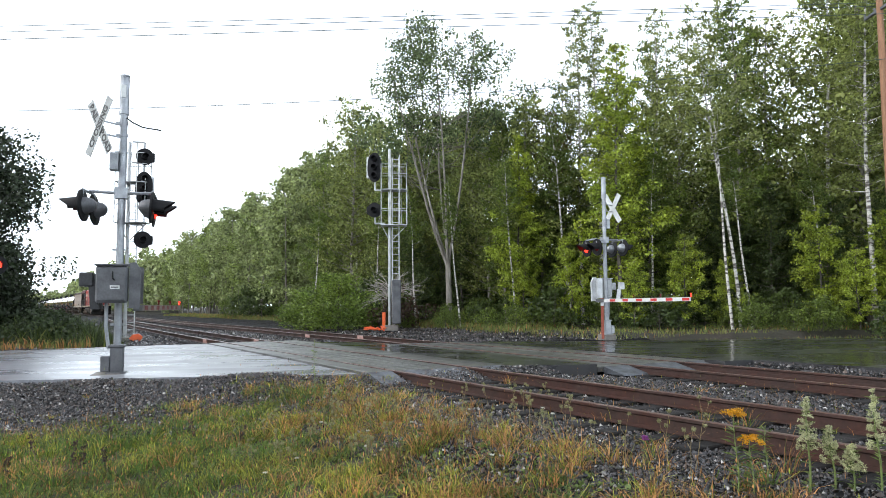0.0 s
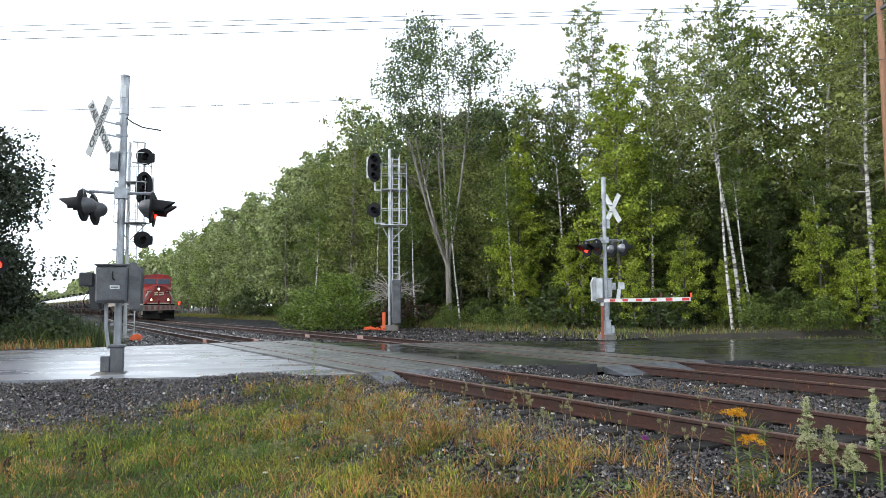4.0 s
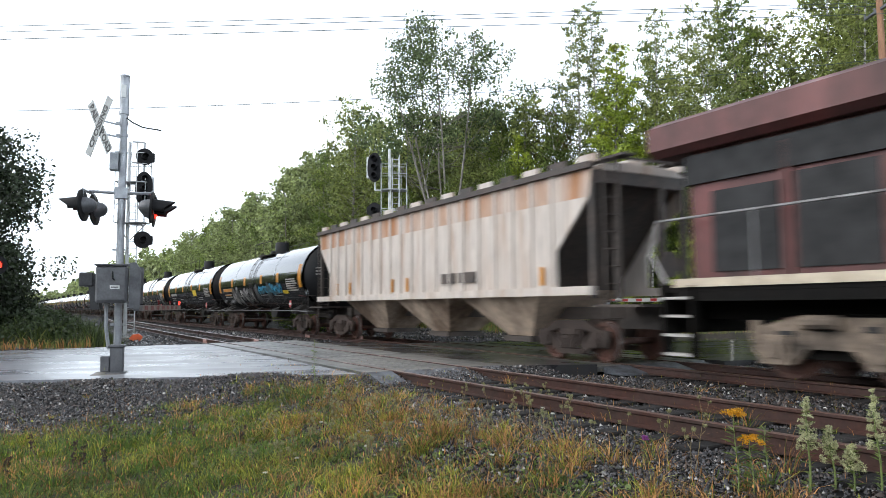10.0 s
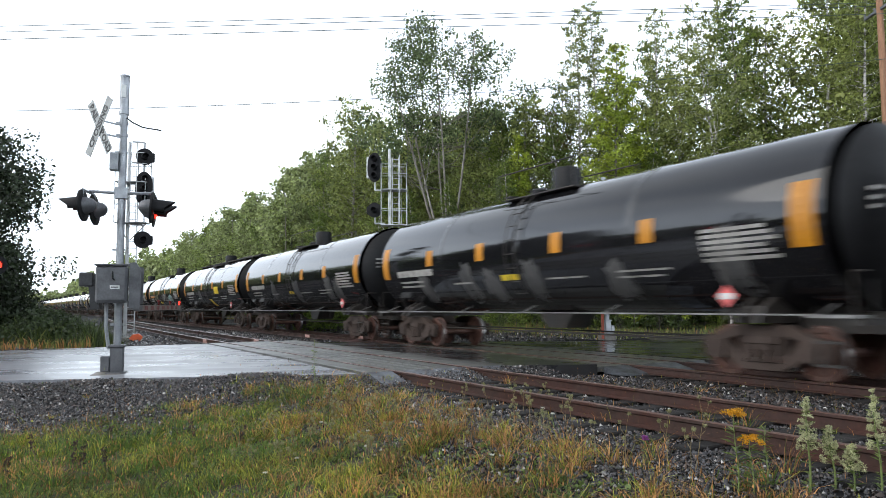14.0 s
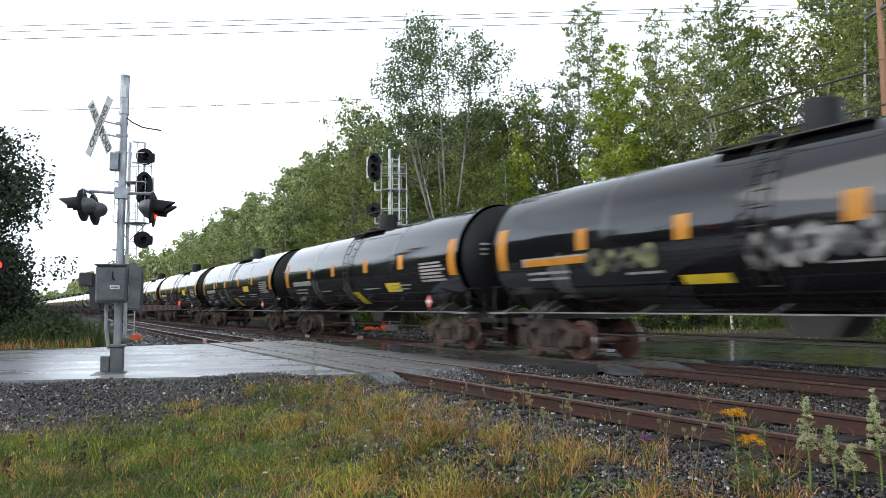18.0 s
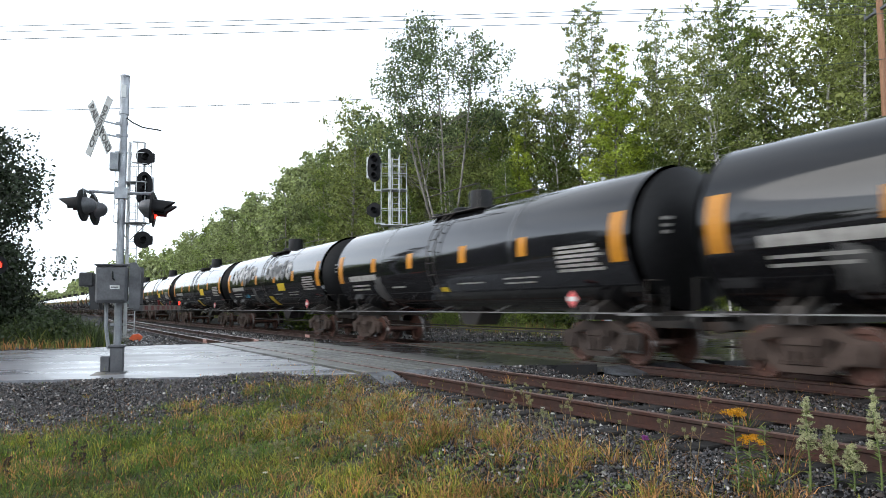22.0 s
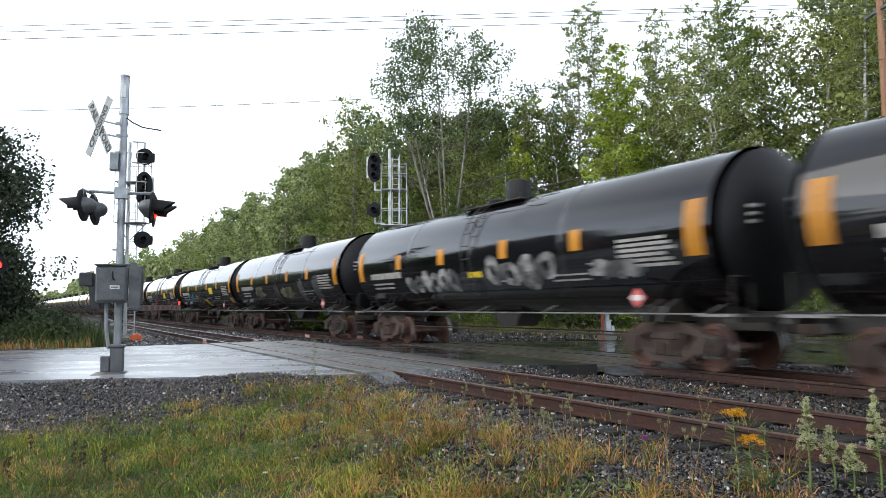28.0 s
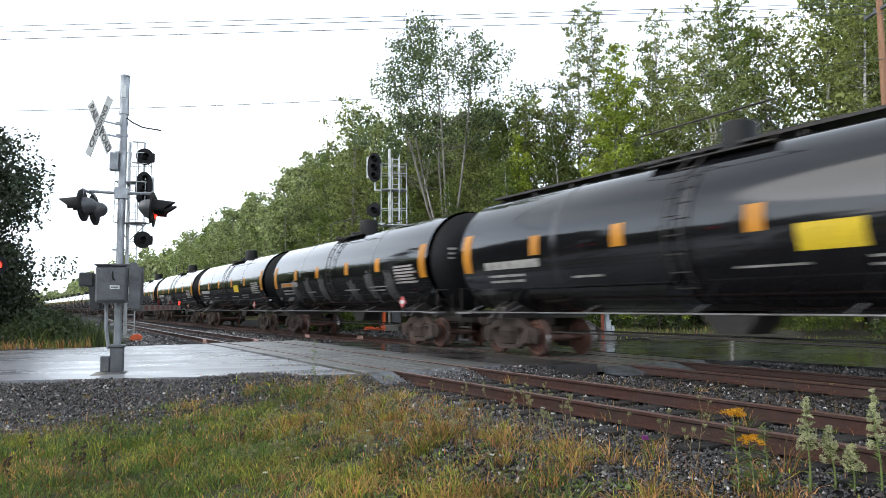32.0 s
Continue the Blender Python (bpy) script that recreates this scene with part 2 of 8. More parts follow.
def on_track(s, off=0.0, which="B"):
    """Place and heading (radians) at s metres along a track, off metres to its far side."""
    X, Y, TH = LINE_A if which == "A" else LINE_B
    x, y, th = np.interp(s, S_ALL, X), np.interp(s, S_ALL, Y), np.interp(s, S_ALL, TH)
    off = off + (OFF_A if which == "A" else 0.0)
    return x + off * np.cos(th), y + off * np.sin(th), th


def track_pose(s, z=0.0, which="B", off=0.0):
    x, y, th = on_track(s, off, which)
    return Matrix.Translation((x, y, z)) @ Matrix.Rotation(th - math.pi / 2, 4, "Z")


N_B, T_B = np.array([0.8697, 0.4935]), np.array([0.4935, -0.8697])


def su(x, y):
    """Along and across the straight crossing part of the main track."""
    dx, dy = np.asarray(x) - 3.7547, np.asarray(y) - 17.9028
    return dx * T_B[0] + dy * T_B[1], dx * N_B[0] + dy * N_B[1]


def xy(s, u):
    return 3.7547 + s * T_B[0] + u * N_B[0], 17.9028 + s * T_B[1] + u * N_B[1]


def curve_off(x, y):
    """Offset from the main track's curved centre line."""
    x, y = np.asarray(x, float), np.asarray(y, float)
    s, u = su(x, y)
    for _ in range(2):
        cx, cy, th = np.interp(s, S_ALL, LINE_B[0]), np.interp(s, S_ALL, LINE_B[1]), np.interp(s, S_ALL, LINE_B[2])
        s = s + (x - cx) * np.sin(th) - (y - cy) * np.cos(th)
    cx, cy, th = np.interp(s, S_ALL, LINE_B[0]), np.interp(s, S_ALL, LINE_B[1]), np.interp(s, S_ALL, LINE_B[2])
    return s, (x - cx) * np.cos(th) + (y - cy) * np.sin(th)


def road_near(u):
    return np.interp(u, [-70, -16, -12.6, -10, -7.1, -5.8, -3.2, 0, 2.5, 60], [-19, -3.2, -1.6, -0.04, 1.86, 1.9, 1.93, 2.2, 2.63, 20])


def road_far(u):
    return -8.8 + 0.29 * u


def road_z(u):
    """Road level across the tracks: a hump over the near track, rising a little beyond the far one."""
    return np.interp(u, [-60, -14, -9, -5, 0, 5, 12, 60], [-0.25, -0.02, 0.07, 0.14, 0.0, 0.0, 0.05, 0.2])


def ground_z(x, y):
    """Level of the ballast, verge and forest floor."""
    s, u = curve_off(x, y)
    wob = 0.05 * np.sin(x * 0.9 + 1.3) * np.cos(y * 0.8) + 0.03 * np.sin(2.3 * x + y * 1.7)
    track = np.interp(u, [-400, -30, -12.5, -10.6, -8.0, -6.9, -4.6, -3.0, -1.2, 1.2, 2.0, 4.5, 8, 14, 30, 400],
                      [-1.2, -0.9, -0.55, -0.48, -0.13, -0.065, -0.065, -0.16, -0.225, -0.225, -0.16, -0.06, 0.02, 0.15, 0.4, 1.2])
    e = np.maximum(s - road_near(u), road_far(u) - s)
    road = np.clip(road_z(u) - 0.035 - 0.17 * np.maximum(e - 0.25, 0), -0.9, 1)
    near = np.where((u < -3.2), np.maximum(track, road), track)
    flat = np.where((np.abs(u + 2.9) < 5.2), 0.15, 1.0)
    z = near + wob * flat
    under = e < 0.0
    return np.where(under, np.minimum(z, road_z(u) - 0.22), z)


# ---- ground: one sheet to the horizon, fine near the crossing ----
def make_ground():
    gx = np.concatenate([-np.geomspace(2400, 42, 26), np.arange(-40, 36, 0.4), np.geomspace(38, 2400, 26)])
    gy = np.concatenate([-np.geomspace(1500, 12, 16), np.arange(-10, 60, 0.4), np.geomspace(61, 2600, 44)])
    X, Y = np.meshgrid(gx, gy)
    Z = ground_z(X, Y)
    v = np.stack([X, Y, Z], -1).reshape(-1, 3)
    nx, ny = len(gx), len(gy)
    i = np.arange(nx * ny).reshape(ny, nx)
    q = np.stack([i[:-1, :-1], i[:-1, 1:], i[1:, 1:], i[1:, :-1]], -1).reshape(-1, 4)
    c = v[q].mean(1)
    s, u = curve_off(c[:, 0], c[:, 1])
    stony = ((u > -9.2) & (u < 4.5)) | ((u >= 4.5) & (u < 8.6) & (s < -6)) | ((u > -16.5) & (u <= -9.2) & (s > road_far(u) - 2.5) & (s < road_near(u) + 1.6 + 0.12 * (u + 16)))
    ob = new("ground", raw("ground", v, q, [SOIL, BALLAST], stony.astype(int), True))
    tagged(ob, "grassy verge and dark crushed-stone ballast round the tracks", "ground", kind="structure")


make_ground()


# ---- road ----
def sheet(name, us, near, far, zs, thick, material, label, category):
    """A slab between two edges given as functions of u."""
    bm = bmesh.new()
    rows = []
    K = 10
    for u in us:
        row = []
        for k in range(K + 1):
            s = near(u) + (far(u) - near(u)) * k / K
            x, y = xy(s, u)
            row.append((float(x), float(y), float(zs(u))))
        rows.append(row)
    top = [[bm.verts.new(p) for p in r] for r in rows]
    bot = [[bm.verts.new((p[0], p[1], p[2] - thick)) for p in r] for r in rows]
    for i in range(len(us) - 1):
        for k in range(K):
            bm.faces.new((top[i][k], top[i + 1][k], top[i + 1][k + 1], top[i][k + 1]))
        bm.faces.new((top[i][0], bot[i][0], bot[i + 1][0], top[i + 1][0]))
        bm.faces.new((top[i][K], top[i + 1][K], bot[i + 1][K], bot[i][K]))
    for i in (0, len(us) - 1):
        for k in range(K):
            bm.faces.new((top[i][k], top[i][k + 1], bot[i][k + 1], bot[i][k]))
    ob = new(name, mesh_of(name, bm, material))
    return tagged(ob, label, category, kind="structure")


def right_near(u):
    return float(np.interp(u, [2.55, 2.56, 3.4, 40, 300], [road_near(2.5), 2.4, 16.0, 24.0, 80.0]))


def right_far(u):
    return float(np.interp(u, [2.0, 6, 10, 14, 25, 300], [-8.2, -5.9, -3.4, -1.0, 6.0, 70.0]))


LEFT_U = list(np.arange(-70, -7.4, 2.0)) + [-7.08]
MID_U = [-4.10, -3.4, -2.6, -1.75]
RIGHT_U = [1.7, 2.0, 2.5, 2.6, 2.9, 3.4, 4, 5, 6, 8, 10, 12, 14, 18, 25, 40, 70]
sheet("road_west", LEFT_U, road_near, road_far, road_z, 0.25, OLDROAD, "wet pale grey road leading up to the crossing", "road")
sheet("road_between", MID_U, road_near, road_far, road_z, 0.25, ASPHALT, "wet dark asphalt between the two tracks", "road")
sheet("road_east", RIGHT_U, lambda u: right_near(u) if u > 2.55 else road_near(u), right_far, road_z, 0.25, ASPHALT,
      "wet black asphalt apron beyond the tracks", "road")


# ---- rails, ties and crossing panels ----
RAIL_OUT = [(-.075, 0), (.075, 0), (.075, .012), (.012, .03), (.012, .12), (.037, .135), (.037, .165), (.028, .172), (-.028, .172), (-.037, .165), (-.037, .135), (-.012, .12), (-.012, .03), (-.075, .012)]


def make_rails():
    for which, z in (("B", 0.0), ("A", Z_A)):
        for off in (-0.7525, 0.7525):
            bm = bmesh.new()
            prev = None
            ss = list(np.arange(-620, -60, 8)) + list(np.arange(-60, 40, 2)) + list(np.arange(40, 452, 8))
            for s in ss:
                x, y, th = on_track(s, off, which)
                ring = [bm.verts.new((x + a * math.cos(th), y + a * math.sin(th), z - 0.172 + b)) for a, b in RAIL_OUT]
                if prev:
                    for i in range(len(ring)):
                        j = (i + 1) % len(ring)
                        bm.faces.new((prev[i], prev[j], ring[j], ring[i])).material_index = 1 if i in (6, 7, 8) else 0
                prev = ring
            ob = new("rail", mesh_of("rail", bm, [RUST, RAILTOP]))
            tagged(ob, "rusty brown steel rail spiked to wooden ties", "rail", "rails of the two tracks", "structure")


def in_crossing(s, u, pad=0.0):
    return road_far(u) - pad < s < road_near(u) + pad


def make_ties():
    bm = bmesh.new()
    box(bm, (0, 0, -0.09), (0.23, 2.6, 0.18))
    tie_mesh = mesh_of("tie", bm, TIE, bevel=0.012)
    for which, z in (("B", 0.0), ("A", Z_A)):
        holder = thing("track_bed", Matrix(), "weathered wooden ties of one railway track in stone ballast", "railway ties", "tie rows", "structure")
        s = -62.0
        while s < 30:
            s += 0.52 + random.uniform(-0.02, 0.02)
            x, y, th = on_track(s, 0, which)
            ss, uu = su(x, y)
            if in_crossing(ss, uu, -0.3):
                continue
            ob = new("tie", tie_mesh)
            ob.parent = holder
            ob.matrix_basis = Matrix.Translation((x, y, z - 0.176)) @ Matrix.Rotation(th - math.pi / 2 + random.uniform(-.02, .02), 4, "Z")
        far = bmesh.new()
        for s in list(np.arange(-330, -62, 0.55)) + list(np.arange(30, 70, 0.55)):
            x, y, th = on_track(s, 0, which)
            box(far, (x, y, z - 0.27), (0.23, 2.6, 0.18), Matrix.Rotation(th - math.pi / 2, 4, "Z"))
        ob = part("far_ties", far, TIE, holder)
        tagged(ob, kind="stuff")


make_rails()
make_ties()


RAMP = surface("scuffed_grey_ramp_steel", (0.15, 0.165, 0.19), 0.45, 0.5, col2=(0.07, 0.07, 0.075), scale=3.0, amount=1.0, fine=14, fine_amt=0.3, bump=0.15)


# ---- crossing panels: timber planks beside and between the rails, galvanised end ramps ----
def make_crossing():
    rng = random.Random(12)
    for which, z in (("B", 0.0), ("A", Z_A)):
        holder = thing("crossing_surface", Matrix(), "wet timber plank crossing surface between the rails", "level crossing", "crossing surfaces", "structure")
        strips = [(-1.66, -1.25), (-1.23, -.83), (-.66, -.41), (-.39, -.14), (-.12, .13), (.15, .40), (.42, .66), (.83, 1.23), (1.25, 1.66)]
        if which == "A":
            strips = [(-1.30, -.83)] + strips[2:]
        u0 = OFF_A if which == "A" else 0.0
        s_hi, s_lo = (1.93 if which == "A" else 1.98), road_far(u0) - 0.1
        cuts = np.linspace(s_lo, s_hi, 4)
        for a, b in strips:
            w = b - a
            for c0, c1 in zip(cuts, cuts[1:]):
                bm = bmesh.new()
                box(bm, (0, 0, 0), (c1 - c0 - .02, w, .12))
                p = part("plank", bm, PANEL, holder, bevel=0.008)
                p.matrix_basis = track_pose((c0 + c1) / 2, z - .072 + rng.uniform(-.006, .004), which, (a + b) / 2)
        for off, w in ((-1.07, .48) if which == "A" else (-1.16, .70), (0.0, 1.26), (1.16, .70)):
            bm = bmesh.new()
            prism(bm, [(0, -.01), (0, -.16), (.62, -.17), (.58, -.14)], -w / 2, w / 2, "y")
            r = part("end_ramp", bm, RAMP, holder, "galvanised steel end ramp")
            r.matrix_basis = track_pose(s_hi + .01, z, which, off)
            bm = bmesh.new()
            prism(bm, [(0, -.01), (0, -.16), (-.62, -.17), (-.58, -.14)], -w / 2, w / 2, "y")
            r = part("end_ramp", bm, RAMP, holder)
            r.matrix_basis = track_pose(s_lo - .01, z, which, off)


make_crossing()


def make_markers():
    """Pale marks painted on rail webs and ties near the crossing."""
    for which, z, s, off in (("A", Z_A, -13.6, -.7525), ("A", Z_A, -12.2, .7525), ("B", 0, -19.2, -.7525), ("B", 0, -16.4, .7525)):
        bm = bmesh.new()
        box(bm, (0, 0, 0), (.62, .09, .15), None)
        m = track_pose(s, z - .09, which, off)
        solid("rail_marker", bm, surface("pale_pink_paint", (0.50, 0.30, 0.26), 0.6, scale=4), m, "pale pink paint mark on the rail", "paint mark", "rail marks", bevel=0.01)


make_markers()

# ---- the train ----
SPEED = 15.439
TRAIN = []
TANKP = surface("wet_black_tank_paint", (0.006, 0.006, 0.007), 0.075, col2=(0.011, 0.011, 0.013), scale=0.5, amount=0.9, fine=9, fine_amt=0.3, bump=0.02, bump_dist=0.003, rough_var=0.035, stretch=(1, 1, 0.35), per_object=0.25, spec=0.6, coat=0.12)
HEADP = surface("dull_black_tank_end", (0.006, 0.006, 0.007), 0.55, spec=0.25, col2=(0.011, 0.011, 0.011), scale=0.9, amount=0.9, fine=9, fine_amt=0.3, bump=0.03, rough_var=0.1)
TANKDULL = surface("dirty_black_underframe", (0.020, 0.018, 0.017), 0.6, col2=(0.045, 0.036, 0.03), scale=1.5, amount=0.9, fine=14, fine_amt=0.35, bump=0.2, per_object=0.2)
TRUCKP = surface("rusty_truck_casting", (0.055, 0.035, 0.027), 0.8, col2=(0.028, 0.018, 0.014), scale=2.0, amount=0.9, fine=16, fine_amt=0.35, bump=0.3, per_object=0.3)
WHEELP = surface("rusty_wheel_steel", (0.13, 0.055, 0.038), 0.6, 0.1, col2=(0.08, 0.042, 0.032), scale=3, amount=0.9, fine=14, bump=0.1)
TREAD = surface("polished_wheel_tread", (0.30, 0.29, 0.28), 0.3, 0.8, scale=3, bump=0.02)
AMBER = surface("amber_reflective_band", (0.50, 0.205, 0.010), 0.45, col2=(0.38, 0.15, 0.010), scale=2, amount=0.8, fine=14, fine_amt=0.12, bump=0.03, per_object=0.12)
YELLOW = surface("yellow_decal", (0.72, 0.52, 0.03), 0.45, col2=(0.60, 0.42, 0.03), scale=3, amount=0.8, fine=14, fine_amt=0.1, bump=0.0, per_object=0.1)
STENCIL = surface("white_stencil_paint", (0.36, 0.35, 0.33), 0.5, col2=(0.20, 0.19, 0.18), scale=4, amount=0.9, fine=14, fine_amt=0.2, bump=0.0)
PLACARD = surface("red_white_placard", (0.70, 0.12, 0.12), 0.45, col2=(0.62, 0.18, 0.17), scale=4, fine=20, bump=0.0)
DUST = surface("pale_road_dust_streak", (0.085, 0.083, 0.082), 0.55, col2=(0.045, 0.045, 0.046), scale=1.2, amount=1.0, fine=8, fine_amt=0.4, bump=0.0, stretch=(2, 1, 0.5))
SPRAYS = [surface("pale_spray_paint", (0.36, 0.35, 0.34), 0.5, col2=(0.06, 0.06, 0.06), scale=2.2, amount=1.0, fine=6, fine_amt=0.4, bump=0.0, lo=0.40, hi=0.55),
          surface("blue_spray_paint", (0.03, 0.26, 0.42), 0.5, col2=(0.03, 0.05, 0.06), scale=2.4, amount=1.0, fine=6, fine_amt=0.4, bump=0.0, lo=0.45, hi=0.58),
          surface("teal_spray_paint", (0.10, 0.38, 0.36), 0.5, col2=(0.30, 0.31, 0.31), scale=2.4, amount=1.0, fine=6, fine_amt=0.4, bump=0.0, lo=0.40, hi=0.6),
          surface("olive_spray_paint", (0.20, 0.20, 0.10), 0.5, col2=(0.05, 0.05, 0.04), scale=2.2, amount=1.0, fine=6, fine_amt=0.4, bump=0.0, lo=0.42, hi=0.56),
          surface("orange_spray_paint", (0.42, 0.14, 0.03), 0.5, col2=(0.10, 0.05, 0.03), scale=2.0, amount=1.0, fine=6, fine_amt=0.4, bump=0.0, lo=0.42, hi=0.6)]
HANDRAIL = surface("worn_grab_rail_steel", (0.30, 0.30, 0.30), 0.45, 0.3, col2=(0.10, 0.09, 0.09), scale=2, amount=0.9, fine=20, bump=0.05)
R_T, Z_T = 1.62, 2.72


# one wheelset: axle along y, its own space at the axle's centre
def wheelset_mesh(r=0.457):
    bm = bmesh.new()
    turn = Matrix.Rotation(radians(90), 4, "Z")
    for sgn in (-1, 1):
        prof = [(sgn * .70, 0), (sgn * .69, .13), (sgn * .705, .16), (sgn * .72, r * .78), (sgn * .68, r * .84), (sgn * .672, r + .026), (sgn * .70, r + .024), (sgn * .715, r)]
        lathe(bm, prof, 18, turn)
        lathe(bm, [(sgn * .715, r), (sgn * .80, r - .004)], 18, turn, 1)
        lathe(bm, [(sgn * .80, r - .004), (sgn * .80, r * .82), (sgn * .765, r * .76), (sgn * .76, .17), (sgn * .80, .13), (sgn * .81, 0)], 18, turn)
        # cast spokes of dirt on the plate, so that turning shows
        for i in range(3):
            a = i * 2.1
            box(bm, (0.28 * math.cos(a), sgn * .775, 0.28 * math.sin(a)), (.09, .02, .06), Matrix.Rotation(-a, 4, "Y"))
    rod(bm, (0, -1.02, 0), (0, 1.02, 0), .08, 12)
    return mesh_of("wheelset", bm, [WHEELP, TREAD], True)


WHEEL_SMALL, WHEEL_BIG = wheelset_mesh(0.457), wheelset_mesh(0.533)


def sideframe_mesh():
    """Cast side frame of a freight truck, with its window and springs."""
    bm = bmesh.new()
    # top chord, two legs, spring seat and pedestal jaws round an open window
    top = [(-1.28, .56), (-1.24, .70), (-.95, .74), (-.52, .94), (.52, .94), (.95, .74), (1.24, .70), (1.28, .56), (1.00, .58), (.50, .74), (-.50, .74), (-1.00, .58)]
    prism(bm, top, -.08, .08, "y")
    for sx in (-1, 1):
        prism(bm, [(sx * .98, .58), (sx * .72, .68), (sx * .34, .30), (sx * .44, .18), (sx * .62, .26)], -.075, .075, "y")
        prism(bm, [(sx * 1.28, .58), (sx * 1.04, .60), (sx * 1.06, .34), (sx * 1.20, .32)], -.07, .07, "y")
        box(bm, (sx * .38, 0, .55), (.12, .16, .42))
    box(bm, (0, 0, .22), (.92, .20, .12))
    for x in (-.2, 0, .2):
        rod(bm, (x, -.09, .30), (x, -.09, .60), .07, 8)
    for x in (-.89, .89):
        rod(bm, (x, -.13, .457), (x, .05, .457), .14, 12)
        box(bm, (x, -.02, .60), (.34, .20, .14))
    box(bm, (0, -.02, .68), (.62, .22, .12))
    return mesh_of("side_frame", bm, [TRUCKP, TANKDULL], False, 0.0)


SIDEFRAME = sideframe_mesh()


def add_truck(parent, x, name="truck"):
    """A two-axle freight truck under a car."""
    bm = bmesh.new()
    box(bm, (0, 0, .62), (.34, 2.2, .22))
    box(bm, (0, 0, .86), (.5, .6, .22))
    for sx in (-.45, .45):
        box(bm, (sx, 0, .40), (.10, 1.9, .12))
    tr = part(name, bm, TRUCKP, parent, "rusty freight truck")
    tr.matrix_basis = pose(x, 0, 0)
    for sy in (-1, 1):
        sf = new("side_frame", SIDEFRAME)
        sf.parent = tr
        sf.matrix_basis = pose(0, sy * 1.0, 0, 0, 0, 0 if sy < 0 else 180)
    for sx in (-.89, .89):
        w = new("wheelset", WHEEL_SMALL)
        w.parent = tr
        w.matrix_basis = pose(sx, 0, .457)
    return tr


def on_shell(x0, x1, z0, z1, lift=0.006, n=5, r=None, m=None):
    """A patch bent to the near flank of the tank between two heights."""
    r = (r or R_T) + lift
    a0, a1 = math.asin(max(-1, min(1, (z0 - Z_T) / r))), math.asin(max(-1, min(1, (z1 - Z_T) / r)))
    bm = bmesh.new()
    rows = []
    for i in range(n + 1):
        a = a0 + (a1 - a0) * i / n
        rows.append([bm.verts.new((x, -r * math.cos(a), Z_T + r * math.sin(a))) for x in (x0, x1)])
    for A, B in zip(rows, rows[1:]):
        bm.faces.new((A[0], A[1], B[1], B[0]))
    return bm


def blot(rng, x0, x1, z0, z1, lift=0.008):
    """A sprayed or dusty shape with an uneven outline on the near flank."""
    r = R_T + lift
    bm = bmesh.new()
    cx, cz, n = (x0 + x1) / 2, (z0 + z1) / 2, 26
    pts = []
    for i in range(n):
        a = 2 * math.pi * i / n
        k = rng.uniform(0.62, 1.05)
        pts.append((cx + (x1 - x0) / 2 * math.copysign(abs(math.cos(a)) ** 0.7, math.cos(a)) * k, cz + (z1 - z0) / 2 * math.copysign(abs(math.sin(a)) ** 0.7, math.sin(a)) * k))

    def at(x, z):
        b = math.asin(max(-1, min(1, (z - Z_T) / r)))
        return bm.verts.new((x, -r * math.cos(b), Z_T + r * math.sin(b)))
    rings = [[at(cx + (px - cx) * f, cz + (pz - cz) * f) for px, pz in pts] for f in (1.0, 0.6, 0.25)]
    for A, B in zip(rings, rings[1:]):
        for i in range(n):
            j = (i + 1) % n
            bm.faces.new((A[i], A[j], B[j], B[i]))
    bm.faces.new(rings[-1])
    return bm


def on_flank(x, z, lift):
    r = R_T + lift
    b = math.asin(max(-1, min(1, (z - Z_T) / r)))
    return (x, -r * math.cos(b), Z_T + r * math.sin(b))


def scrawl(rng, x0, x1, z0, z1, lift=0.010):
    """Sprayed blotches side by side, one mesh each: thick rings and filled spots of uneven outline."""
    out = []
    h = z1 - z0
    n = max(2, round((x1 - x0) / (h * .80)))
    cw = (x1 - x0) / n
    for i in range(n):
        bm = bmesh.new()
        cx, cz = x0 + cw * (i + .5), (z0 + z1) / 2 + rng.uniform(-.10, .10) * h
        rw, rh = .52 * cw * rng.uniform(.85, 1.15), .48 * h * rng.uniform(.72, 1.05)
        hole = .62 if rng.random() < .6 else .93
        a0 = rng.uniform(0, 6.28)
        rim = [(cx + rw * math.cos(a) * (1 + .14 * math.sin(3 * a + a0)) * rng.uniform(.92, 1.06), cz + rh * math.sin(a) * (1 + .14 * math.cos(2 * a + a0)) * rng.uniform(.92, 1.06)) for a in np.linspace(0, 2 * math.pi, 22, endpoint=False)]
        fs = (1.0, 1 - hole * .5, 1 - hole)
        rows = [[bm.verts.new(on_flank(cx + (x - cx) * f, cz + (z - cz) * f, lift + .001 * i)) for x, z in rim] for f in fs]
        for A, B in zip(rows, rows[1:]):
            for j in range(22):
                bm.faces.new((A[j], A[j - 1], B[j - 1], B[j]))
        out.append(bm)
    return out


